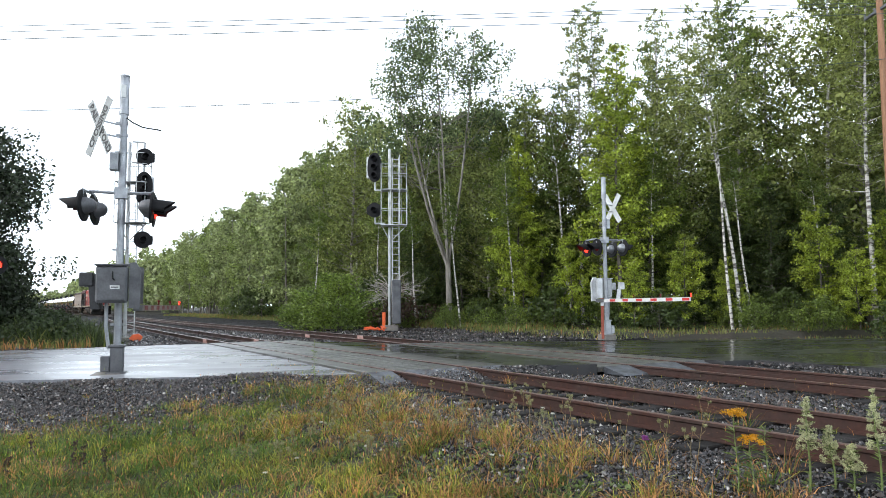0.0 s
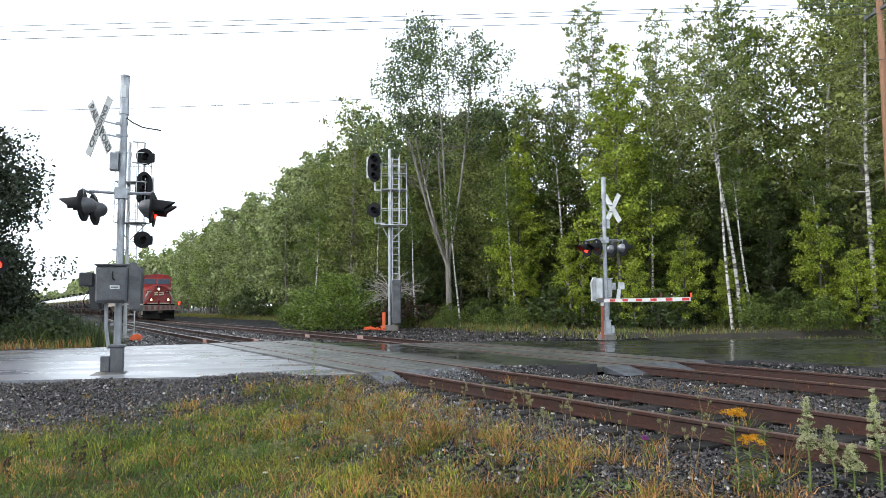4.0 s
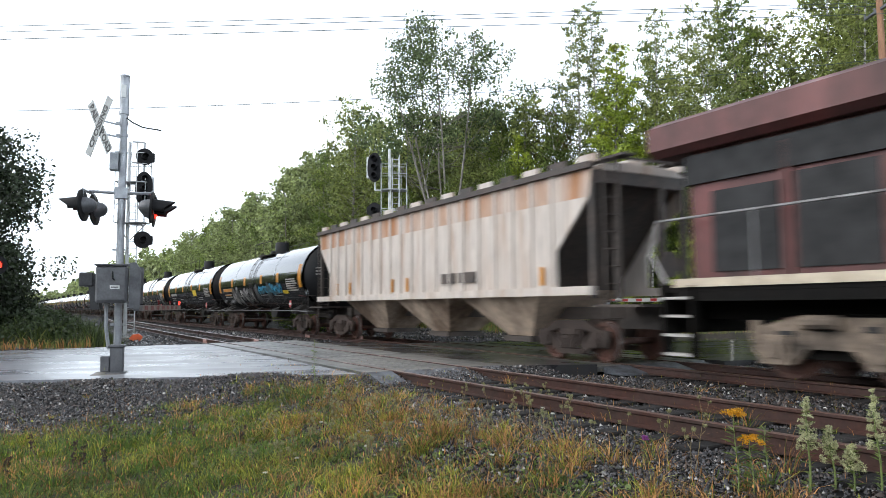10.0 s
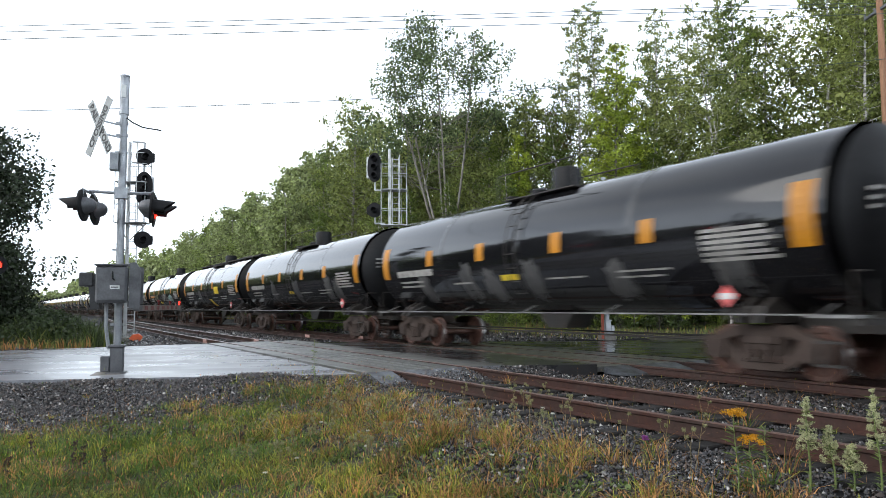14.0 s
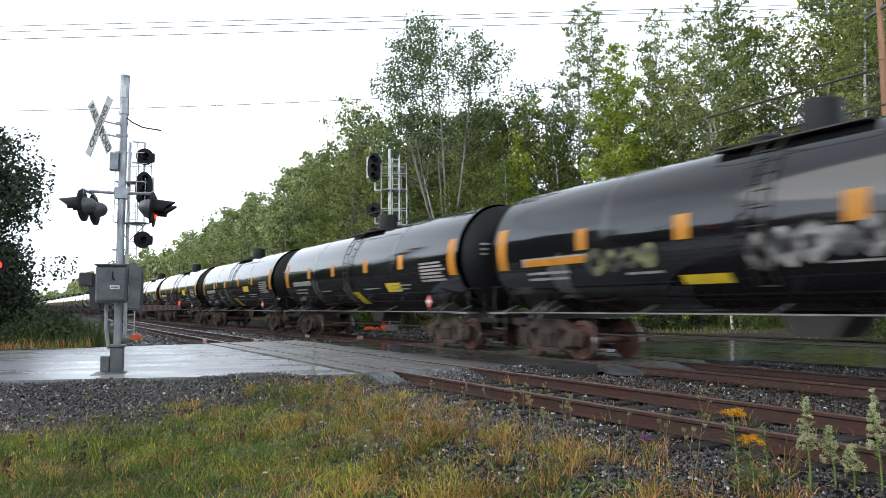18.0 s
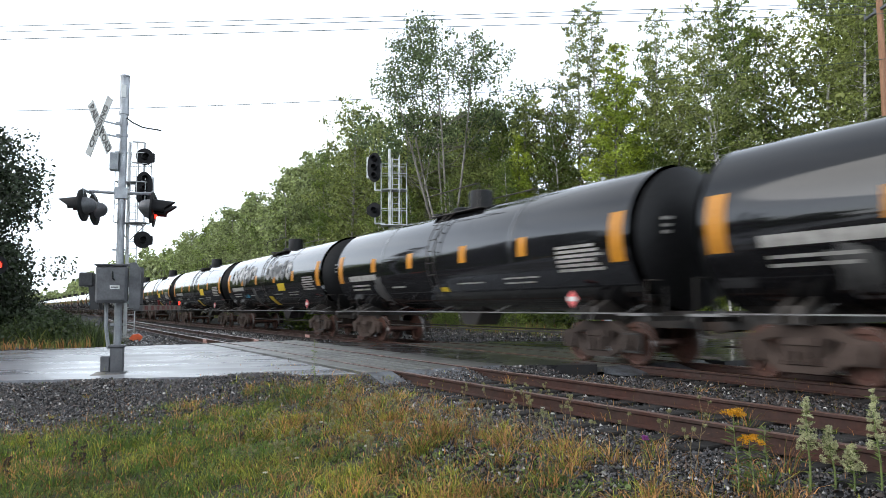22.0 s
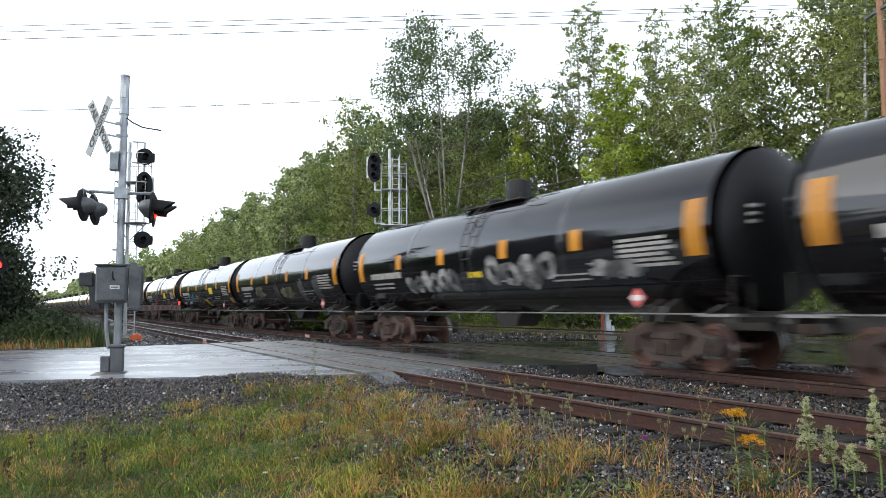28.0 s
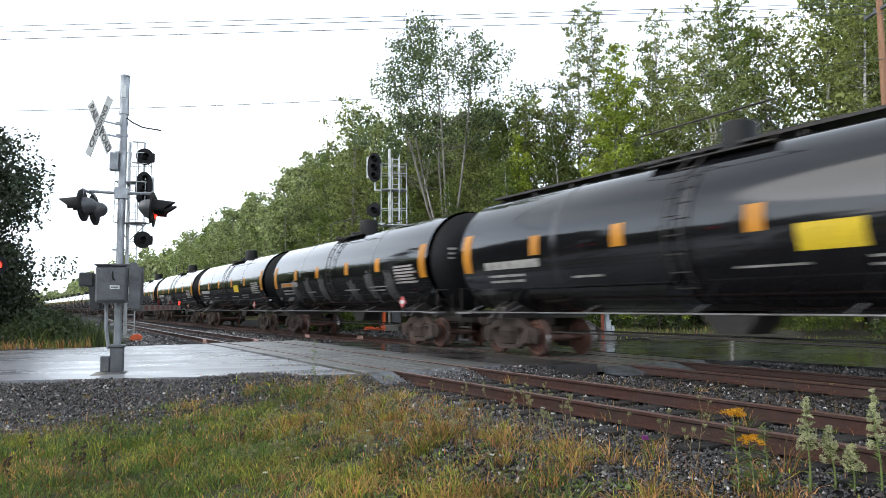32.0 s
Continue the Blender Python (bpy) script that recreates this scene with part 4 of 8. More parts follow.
# flat panels in this colour stand for the shade inside openings
DARKIN = surface("dark_grille_opening", (0.012, 0.012, 0.013), 0.7, scale=3, bump=0.0)


def yz_prism(bm, outline, x0, x1, mi=0):
    return prism(bm, outline, x0, x1, "x", mi)


def locomotive():
    loco = thing("locomotive", pose(0, 0, -300), "weathered red diesel locomotive with lit headlights, pulling a freight train", "locomotive")

    def add(name, bm, m, label="", parent=None, **k):
        return part(name, bm, m, parent or loco, label, **k)
    # frame and walkway
    bm = bmesh.new()
    box(bm, (-.3, 0, 1.60), (20.8, 3.06, .14))
    add("walkway", bm, LBLACK, bevel=0.01)
    for sy in (-1, 1):
        bm = bmesh.new()
        box(bm, (-.3, sy * 1.55, 1.70), (20.0, .03, .16))
        add("sill_stripe", bm, CREAM, "cream stripe along the sill")
        bm = bmesh.new()
        box(bm, (-.3, sy * 1.50, 1.46), (20.0, .05, .20))
        add("sill", bm, LBLACK)
    bm = bmesh.new()
    box(bm, (-.3, 0, 1.28), (20.6, 1.0, .55))
    add("centre_sill", bm, LBLACK)
    # long hood: engine hood, dynamic brake section, radiator end
    bm = bmesh.new()
    yz_prism(bm, [(-1.42, 1.68), (1.42, 1.68), (1.42, 4.66), (1.25, 4.78), (-1.25, 4.78), (-1.42, 4.66)], -3.4, 5.95)
    add("engine_hood", bm, LRED, "red engine hood", bevel=0.02)
    bm = bmesh.new()
    yz_prism(bm, [(-1.22, 1.68), (1.22, 1.68), (1.22, 4.30), (-1.22, 4.30)], -10.1, -3.4)
    add("radiator_hood", bm, LGRIME, "sooty radiator section", bevel=0.02)
    bm = bmesh.new()
    yz_prism(bm, [(-1.58, 4.32), (-1.40, 4.20), (1.40, 4.20), (1.58, 4.32), (1.58, 4.78), (1.30, 4.92), (-1.30, 4.92), (-1.58, 4.78)], -10.85, -3.45)
    add("radiator_wing", bm, LGRIME, "overhanging dark red radiator wings", bevel=0.02)
    # louvres and doors of the radiator end
    for sy in (-1, 1):
        for x0, x1, z0, z1 in ((-9.6, -8.2, 1.9, 3.4), (-7.9, -6.5, 1.9, 3.5), (-5.6, -4.4, 2.3, 3.9)):
            bm = bmesh.new()
            box(bm, ((x0 + x1) / 2, sy * 1.235, (z0 + z1) / 2), (x1 - x0, .04, z1 - z0))
            add("grille", bm, DARKIN, "dark grille opening")
        bm = bmesh.new()
        box(bm, (-7.0, sy * 1.25, 3.86), (6.4, .10, .56))
        add("radiator_screen", bm, DARKIN, "black radiator screen")
        bm = bmesh.new()
        for x in (-8.05, -6.2, -4.1):
            box(bm, (x, sy * 1.26, 2.9), (.10, .08, 2.3))
        add("frame_rib", bm, LGRIME)
    # hood doors: raised panels with seams
    for sy in (-1, 1):
        for i in range(9):
            x = -2.9 + i * .97
            bm = bmesh.new()
            box(bm, (x, sy * 1.43, 2.45), (.90, .03, 1.30))
            d = add("hood_door", bm, LRED, bevel=0.012)
            bm = bmesh.new()
            box(bm, (x + .36, sy * 1.455, 2.45), (.05, .03, .16))
            add("latch", bm, LGRIME, parent=d)
        for x0, x1 in ((1.65, 2.55), (3.35, 4.02), (4.12, 4.78)):
            bm = bmesh.new()
            box(bm, ((x0 + x1) / 2, sy * 1.425, 4.38), (x1 - x0, .03, .48))
            add("air_intake", bm, DARKIN, "dark square air intake")
        for x0, x1, z0, z1, n in ((3.4, 4.25, 2.16, 2.50, 5), (4.6, 5.5, 2.16, 2.52, 5), (6.10, 6.95, 1.98, 2.66, 9), (7.1, 7.95, 1.98, 2.66, 9)):
            for i in range(n):
                bm = bmesh.new()
                box(bm, ((x0 + x1) / 2, sy * (1.535 if x0 > 6 else 1.475), z0 + (z1 - z0) * (i + .5) / n), (x1 - x0, .05, (z1 - z0) / n * .5), Matrix.Rotation(sy * .5, 4, "X"))
                add("louvre", bm, LGRIME)
        # grimy lower panels of the hood
        bm = bmesh.new()
        box(bm, (4.5, sy * 1.448, 2.25), (2.5, .03, 1.0))
        add("lower_panel", bm, LGRIME, "grime-darkened panel")
        # cream lettering, drawn as plain bars
        for z0, z1, x0, cells in ((3.54, 3.94, -3.15, (.55, .48, .50, .48, .50, .30, .50, .48)), (2.84, 3.18, -3.15, (.50, .46, .44, .28, .40, .28, .44))):
            x = x0
            for w in cells:
                bm = bmesh.new()
                for q in (.22, .60):
                    box(bm, (x + w * q, sy * 1.452, (z0 + z1) / 2), (w * .20, .016, z1 - z0))
                box(bm, (x + w * .41, sy * 1.452, z1 - .06), (w * .22, .016, .12))
                add("letter_bar", bm, CREAM)
                x += w
    # roof details
    bm = bmesh.new()
    box(bm, (0.2, 0, 4.82), (1.3, .8, .22))
    add("exhaust_stack", bm, LBLACK, bevel=0.03)
    bm = bmesh.new()
    box(bm, (-1.6, 0, 4.76), (2.0, 1.4, .12))
    add("roof_hatch", bm, LGRIME, bevel=0.02)
    for x in (-8.6, -5.6):
        bm = bmesh.new()
        rod(bm, (x, 0, 4.9), (x, 0, 5.0), 1.05, 20)
        add("fan_housing", bm, LBLACK)
    bm = bmesh.new()
    for dy in (-.16, 0, .16):
        rod(bm, (2.6, dy, 4.86), (3.3 - abs(dy), dy, 4.90), .05, 8, .10)
    add("horn", bm, HANDRAIL, "air horn")
    # cab
    bm = bmesh.new()
    yz_prism(bm, [(-1.50, 1.68), (1.50, 1.68), (1.50, 4.60), (1.24, 4.84), (.45, 4.97), (-.45, 4.97), (-1.24, 4.84), (-1.50, 4.60)], 5.95, 8.30)
    add("cab", bm, LRED, "red wide cab with peaked roof", bevel=0.02)
    bm = bmesh.new()
    yz_prism(bm, [(-1.22, 4.83), (1.22, 4.83), (.5, 5.0), (-.5, 5.0)], 5.9, 8.25)
    box(bm, (7.4, .3, 5.02), (.5, .5, .10))
    add("cab_roof_plate", bm, STEPW, "pale cab roof plate")
    for sy in (-1, 1):
        for x0, x1 in ((6.18, 6.92), (7.02, 7.78)):
            bm = bmesh.new()
            box(bm, ((x0 + x1) / 2, sy * 1.505, 4.25), (x1 - x0, .03, .56))
            add("side_window", bm, GLASS, "dark cab side window")
        bm = bmesh.new()
        for z in (3.94, 4.56):
            box(bm, (6.98, sy * 1.52, z), (1.74, .04, .06))
        for x in (6.12, 6.97, 7.84):
            box(bm, (x, sy * 1.52, 4.25), (.07, .04, .62))
        add("window_frame", bm, LGRIME)
        bm = bmesh.new()
        box(bm, (6.98, sy * 1.512, 3.26), (1.86, .02, 1.02))
        add("number_panel", bm, LGRIME, "grimy panel with an illegible road mark")
        for k in range(4):
            bm = bmesh.new()
            box(bm, (7.12 + .22 * k, sy * 1.526, 3.42), (.09, .012, .25))
            add("number_bar", bm, CREAM)
        bm = bmesh.new()
        box(bm, (7.02, sy * 1.506, 2.32), (2.1, .012, .80))
        add("louvre_panel", bm, DARKIN, "dark louvred panel under the cab")
        # door seams and grab irons of the cab side
        for x in (6.02, 7.95):
            bm = bmesh.new()
            box(bm, (x, sy * 1.516, 3.1), (.03, .02, 2.7))
            add("seam", bm, LGRIME)
        bm = bmesh.new()
        rods(bm, [(8.1, sy * 1.53, 2.0), (8.1, sy * 1.58, 2.05), (8.1, sy * 1.58, 3.3), (8.1, sy * 1.53, 3.35)], .018, 6)
        add("grab_iron", bm, HANDRAIL)
        bm = bmesh.new()
        box(bm, (8.55, sy * 1.512, 2.16), (.42, .02, .32))
        add("builder_plate", bm, CREAM, "cream plate")
    # windshields: sloped frame and two panes
    bm = bmesh.new()
    prism(bm, [(8.28, 3.66), (8.56, 3.66), (8.32, 4.58), (8.28, 4.58)], -1.46, 1.46, "y")
    add("windshield_frame", bm, LRED)
    slope = Matrix.Rotation(radians(-16.5), 4, "Y")
    for sy in (-1, 1):
        bm = bmesh.new()
        box(bm, (8.465, sy * .70, 4.16), (.03, 1.24, .58), slope)
        w = add("windshield", bm, GLASS, "windshield pane tinted with mirrored sky blue")
        bm = bmesh.new()
        box(bm, (8.52, sy * .55, 3.98), (.02, .70, .025), slope @ Matrix.Rotation(radians(25), 4, "X"))
        add("wiper", bm, LBLACK, parent=w)
    # nose: full width, sloping sides, peaked top
    bm = bmesh.new()
    a = [bm.verts.new(v) for v in ((8.3, -1.50, 1.68), (8.3, 1.50, 1.68), (8.3, 1.50, 3.60), (8.3, .40, 3.86), (8.3, -.40, 3.86), (8.3, -1.50, 3.60))]
    b = [bm.verts.new(v) for v in ((9.95, -1.32, 1.68), (9.95, 1.32, 1.68), (9.72, 1.26, 3.22), (9.80, .34, 3.66), (9.80, -.34, 3.66), (9.72, -1.26, 3.22))]
    bm.faces.new(a), bm.faces.new(b[::-1])
    for i in range(6):
        bm.faces.new((a[i], b[i], b[(i + 1) % 6], a[(i + 1) % 6]))
    add("nose", bm, LRED, "red wide nose", bevel=0.09)
    # headlight housing, number boards, emblem bars, door outline
    bm = bmesh.new()
    box(bm, (9.84, -.02, 3.40), (.10, .34, .56))
    hl = add("headlight_housing", bm, LBLACK, bevel=0.02)
    for z in (3.50, 3.29):
        bm = bmesh.new()
        rod(bm, (9.86, -.02, z), (9.93, -.02, z), .105, 14)
        add("headlight", bm, WHITE_LAMP if z < 3.4 else STEPW, "lit headlight" if z < 3.4 else "unlit lamp", hl)
    for sy in (-1, 1):
        bm = bmesh.new()
        box(bm, (9.80, sy * .98, 3.04), (.05, .56, .19), Matrix.Rotation(radians(-8), 4, "Y"))
        nb = add("number_board", bm, LBLACK, "black number board with pale bars")
        bm = bmesh.new()
        for k in range(4):
            box(bm, (9.835, sy * .98 + (k - 1.5) * .12, 3.04), (.012, .08, .11), Matrix.Rotation(radians(-8), 4, "Y"))
        add("board_bars", bm, CREAM, parent=nb)
        bm = bmesh.new()
        box(bm, (9.88, sy * .28 - .02, 2.92), (.03, .40, .12), Matrix.Rotation(radians(-8), 4, "Y"))
        add("emblem_bar", bm, CREAM, "cream emblem shape")
        bm = bmesh.new()
        box(bm, (9.90, sy * .28 - .02, 2.70), (.03, .40, .12), Matrix.Rotation(radians(-8), 4, "Y"))
        add("emblem_bar", bm, CREAM)
        bm = bmesh.new()
        box(bm, (10.42, sy * .86, 2.16), (.28, .30, .24))
        dl = add("ditch_light_case", bm, LBLACK, bevel=0.02)
        bm = bmesh.new()
        rod(bm, (10.55, sy * .86, 2.16), (10.59, sy * .86, 2.16), .105, 14)
        add("ditch_light", bm, WHITE_LAMP, "lit ditch light", dl)
    bm = bmesh.new()
    box(bm, (9.87, -.32, 2.82), (.03, .12, .33), Matrix.Rotation(radians(-8), 4, "Y"))
    add("emblem_bar", bm, CREAM)
    bm = bmesh.new()
    box(bm, (9.87, .46, 2.82), (.03, .12, .33), Matrix.Rotation(radians(-8), 4, "Y"))
    add("emblem_bar", bm, CREAM)
    # front deck, anticlimber, plow
    bm = bmesh.new()
    box(bm, (10.25, 0, 1.66), (.75, 3.06, .12))
    add("front_deck", bm, LBLACK)
    bm = bmesh.new()
    box(bm, (10.66, 0, 1.78), (.06, 2.5, .10))
    add("anticlimber", bm, CREAM, "cream edge of the front deck")
    bm = bmesh.new()
    box(bm, (10.45, 0, 1.22), (.30, 2.96, .86))
    add("pilot_plate", bm, LBLACK)
    bm = bmesh.new()
    sec = [(10.55, 1.02), (10.62, 1.02), (10.78, .62), (11.08, .16), (11.0, .13), (10.66, .58)]
    for sy in (-1, 1):
        lo = [bm.verts.new((x, 0, z)) for x, z in sec]
        hi = [bm.verts.new((x - .62, sy * 1.58, z)) for x, z in sec]
        bm.faces.new(hi)
        for i in range(6):
            bm.faces.new((lo[i], lo[(i + 1) % 6], hi[(i + 1) % 6], hi[i]))
    add("snow_plow", bm, LBLACK, "black snow plow")
    bm = bmesh.new()
    box(bm, (10.95, 0, .90), (.7, .26, .26))
    box(bm, (11.25, 0, .90), (.2, .38, .34))
    add("coupler", bm, TRUCKP, bevel=0.02)
    # steps with pale edges and handrails at the four corners
    for sy in (-1, 1):
        for sx, xx in ((1, 9.75), (-1, -10.2)):
            bm = bmesh.new()
            for dx in (-.34, .34):
                box(bm, (xx + dx, sy * 1.50, .98), (.05, .22, 1.35))
            st = add("step_well", bm, LBLACK, "black step well with pale steps")
            for z in (.36, .72, 1.08, 1.42):
                bm = bmesh.new()
                box(bm, (xx, sy * 1.50, z), (.62, .26, .05))
                add("step", bm, STEPW, parent=st)
        # front rails run from the deck edge up to the nose
        for dx in (-.12, .42):
            bm = bmesh.new()
            rods(bm, [(9.58 + dx, sy * 1.56, .55), (9.58 + dx, sy * 1.56, 1.75), (9.95 + dx * .8, sy * 1.30, 2.55), (10.0 + dx * .4, sy * 1.10, 2.95)], .062, 4)
            add("front_handrail", bm, STEPW, "pale handrail")
        # long side handrail with posts
        bm = bmesh.new()
        rods(bm, [(-10.7, sy * 1.55, 2.92), (1.6, sy * 1.55, 2.92)], .024, 6)
        rods(bm, [(1.7, sy * 1.55, 3.42), (5.9, sy * 1.55, 3.62)], .024, 6)
        add("side_handrail", bm, HANDRAIL, "long steel handrail")
        bm = bmesh.new()
        rods(bm, [(-10.5, sy * 1.52, 1.7), (-10.9, sy * 1.52, 2.3), (-10.7, sy * 1.52, 2.92)], .03, 6)
        add("rear_handrail", bm, STEPW)
        for x in (-8.5, -6.0, -3.5, -1.0, 1.5):
            bm = bmesh.new()
            rod(bm, (x, sy * 1.55, 1.7), (x, sy * 1.55, 2.92), .02, 6)
            add("handrail_post", bm, HANDRAIL)
    # rear wall
    bm = bmesh.new()
    box(bm, (-10.6, 0, 1.2), (.25, 2.9, .9))
    add("rear_pilot", bm, LBLACK)
    bm = bmesh.new()
    box(bm, (-10.95, 0, .88), (.6, .24, .24))
    add("coupler", bm, TRUCKP, bevel=0.02)
    # fuel tank, air reservoirs, equipment boxes
    bm = bmesh.new()
    yz_prism(bm, [(-1.50, 1.32), (-1.50, .62), (-1.0, .16), (1.0, .16), (1.50, .62), (1.50, 1.32)], 1.75, 4.15)
    add("fuel_tank", bm, LGREY, "grey dust-stained fuel tank", bevel=0.04)
    bm = bmesh.new()
    yz_prism(bm, [(-1.15, .95), (-1.15, .45), (-.8, .16), (.8, .16), (1.15, .45), (1.15, .95)], -3.1, 1.75)
    add("lower_tank", bm, LBLACK, bevel=0.03)
    for sy in (-1, 1):
        for x0, x1 in ((-2.95, -.95), (-.6, 1.5)):
            bm = bmesh.new()
            lathe(bm, [(x0, 0), (x0 + .03, .24), (x0 + .14, .33), (x1 - .14, .33), (x1 - .03, .24), (x1, 0)], 18, Matrix.Translation((0, sy * 1.20, 1.12)))
            add("air_reservoir", bm, LGREY, "grey cylindrical air reservoir", smooth=True)
        bm = bmesh.new()
        rods(bm, [(-3.3, sy * 1.3, .62), (1.7, sy * 1.3, .62)], .03, 6)
        add("pipe", bm, LGREY)
    # three-axle trucks
    for x in (6.95, -6.55):
        bm = bmesh.new()
        box(bm, (0, 0, .95), (3.9, 1.3, .35))
        # added black block: stands for the shaded gap behind the side frames
        box(bm, (0, 0, .62), (4.4, 2.06, .46))
        tr = add("truck", bm, LBLACK, "dust-coated three-axle truck")
        tr.matrix_basis = pose(x, 0, 0)
        for sy in (-1, 1):
            bm = bmesh.new()
            out = [(-2.35, .52), (-2.30, .88), (-1.5, 1.08), (1.5, 1.08), (2.30, .88), (2.35, .52), (2.1, .30), (1.55, .30), (1.3, .56), (.55, .56), (.3, .30), (-.3, .30), (-.55, .56), (-1.3, .56), (-1.55, .30), (-2.1, .30)]
            prism(bm, out, sy * 1.06, sy * 1.20, "y")
            tf = part("truck_frame", bm, LTAN, tr, "tan dusty side frame", bevel=0.02)
            # dark plates on the frame face imitate its shaded openings
            for fx, w in ((-1.62, .42), (-.92, .34), (-.30, .36), (.36, .36), (.92, .30), (1.62, .42)):
                bm = bmesh.new()
                box(bm, (fx, sy * 1.20, .90 if abs(fx) < 1.5 else .80), (w, .02, .10))
                part("frame_slot", bm, DARKIN, tf)
            for ax in (-1.85, 0, 1.85):
                bm = bmesh.new()
                box(bm, (ax, sy * 1.22, .53), (.52, .18, .50))
                rod(bm, (ax, sy * 1.2, .55), (ax, sy * 1.36, .55), .17, 12)
                part("axle_box", bm, LTAN, tr, bevel=0.015)
                for dx in (-.42, .42):
                    bm = bmesh.new()
                    rod(bm, (ax + dx, sy * 1.16, .62), (ax + dx, sy * 1.16, 1.02), .09, 8)
                    part("spring", bm, LTAN, tr)
            for bx in (-1.0, .9):
                bm = bmesh.new()
                rod(bm, (bx - .3, sy * 1.28, 1.0), (bx + .3, sy * 1.28, 1.0), .12, 10)
                part("brake_cylinder", bm, LTAN, tr)
        for ax in (-1.85, 0, 1.85):
            w = new("wheelset", WHEEL_BIG)
            w.parent = tr
            w.matrix_basis = pose(ax, 0, .533)
    return loco


LOCO = locomotive()
TRAIN.append((LOCO, 168.72))


# ---- crossing signals ----
CB_TURN = 42
ROAD_DIR = math.atan2(0.30, 0.954)


def words(text, size, m, parent, material=LETTER):
    cu = bpy.data.curves.new("lettering", "FONT")
    cu.body, cu.size, cu.align_x, cu.align_y, cu.extrude = text, size, "CENTER", "CENTER", 0.001
    cu.offset = 0.007
    tmp = bpy.data.objects.new("lettering", cu)
    scene.collection.objects.link(tmp)
    bpy.context.view_layer.update()
    me = bpy.data.meshes.new_from_object(tmp.evaluated_get(bpy.context.evaluated_depsgraph_get()))
    bpy.data.objects.remove(tmp)
    me.materials.clear()
    me.materials.append(material)
    ob = new("lettering", me)
    ob.parent = parent
    ob.matrix_basis = m
    return ob


def flasher(parent, place, lit, tilt=-4):
    """One round crossing light; it faces the local +x of its pose."""
    bm = bmesh.new()
    lathe(bm, [(-.26, 0), (-.25, .06), (-.20, .12), (-.10, .155), (-.02, .17), (0, .17)], 20)
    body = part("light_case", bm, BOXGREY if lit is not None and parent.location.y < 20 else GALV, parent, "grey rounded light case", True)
    body.matrix_basis = place
    bm = bmesh.new()
    lathe(bm, [(-.04, .15), (-.03, .31), (.005, .31), (.005, .15)], 28)
    part("backboard", bm, BLACKP, body, "round black backboard", True)
    bm = bmesh.new()
    seg = 20
    prev = None
    for i in range(seg + 1):
        a = radians(-25 + 230 * i / seg)
        L = .22 + .20 * max(0, math.sin(a))
        ring = [bm.verts.new((x, r * math.cos(a), r * math.sin(a))) for x, r in ((0, .165), (L, .150), (L, .160), (0, .178))]
        if prev:
            for k in range(4):
                bm.faces.new((prev[k], prev[(k + 1) % 4], ring[(k + 1) % 4], ring[k]))
        prev = ring
    part("hood", bm, BLACKP, body, "black hood", True)
    bm = bmesh.new()
    lathe(bm, [(.01, .15), (.03, .12), (.045, .06), (.05, 0)], 20)
    part("lens", bm, RED_LAMP if lit else DIM_LAMP, body, "lit red lens" if lit else "dark red lens", True)
    if lit:
        bm = bmesh.new()
        box(bm, (-.06, -.19, .03), (.03, .02, .035))
        part("peep_light", bm, RED_LAMP, body)
    return body


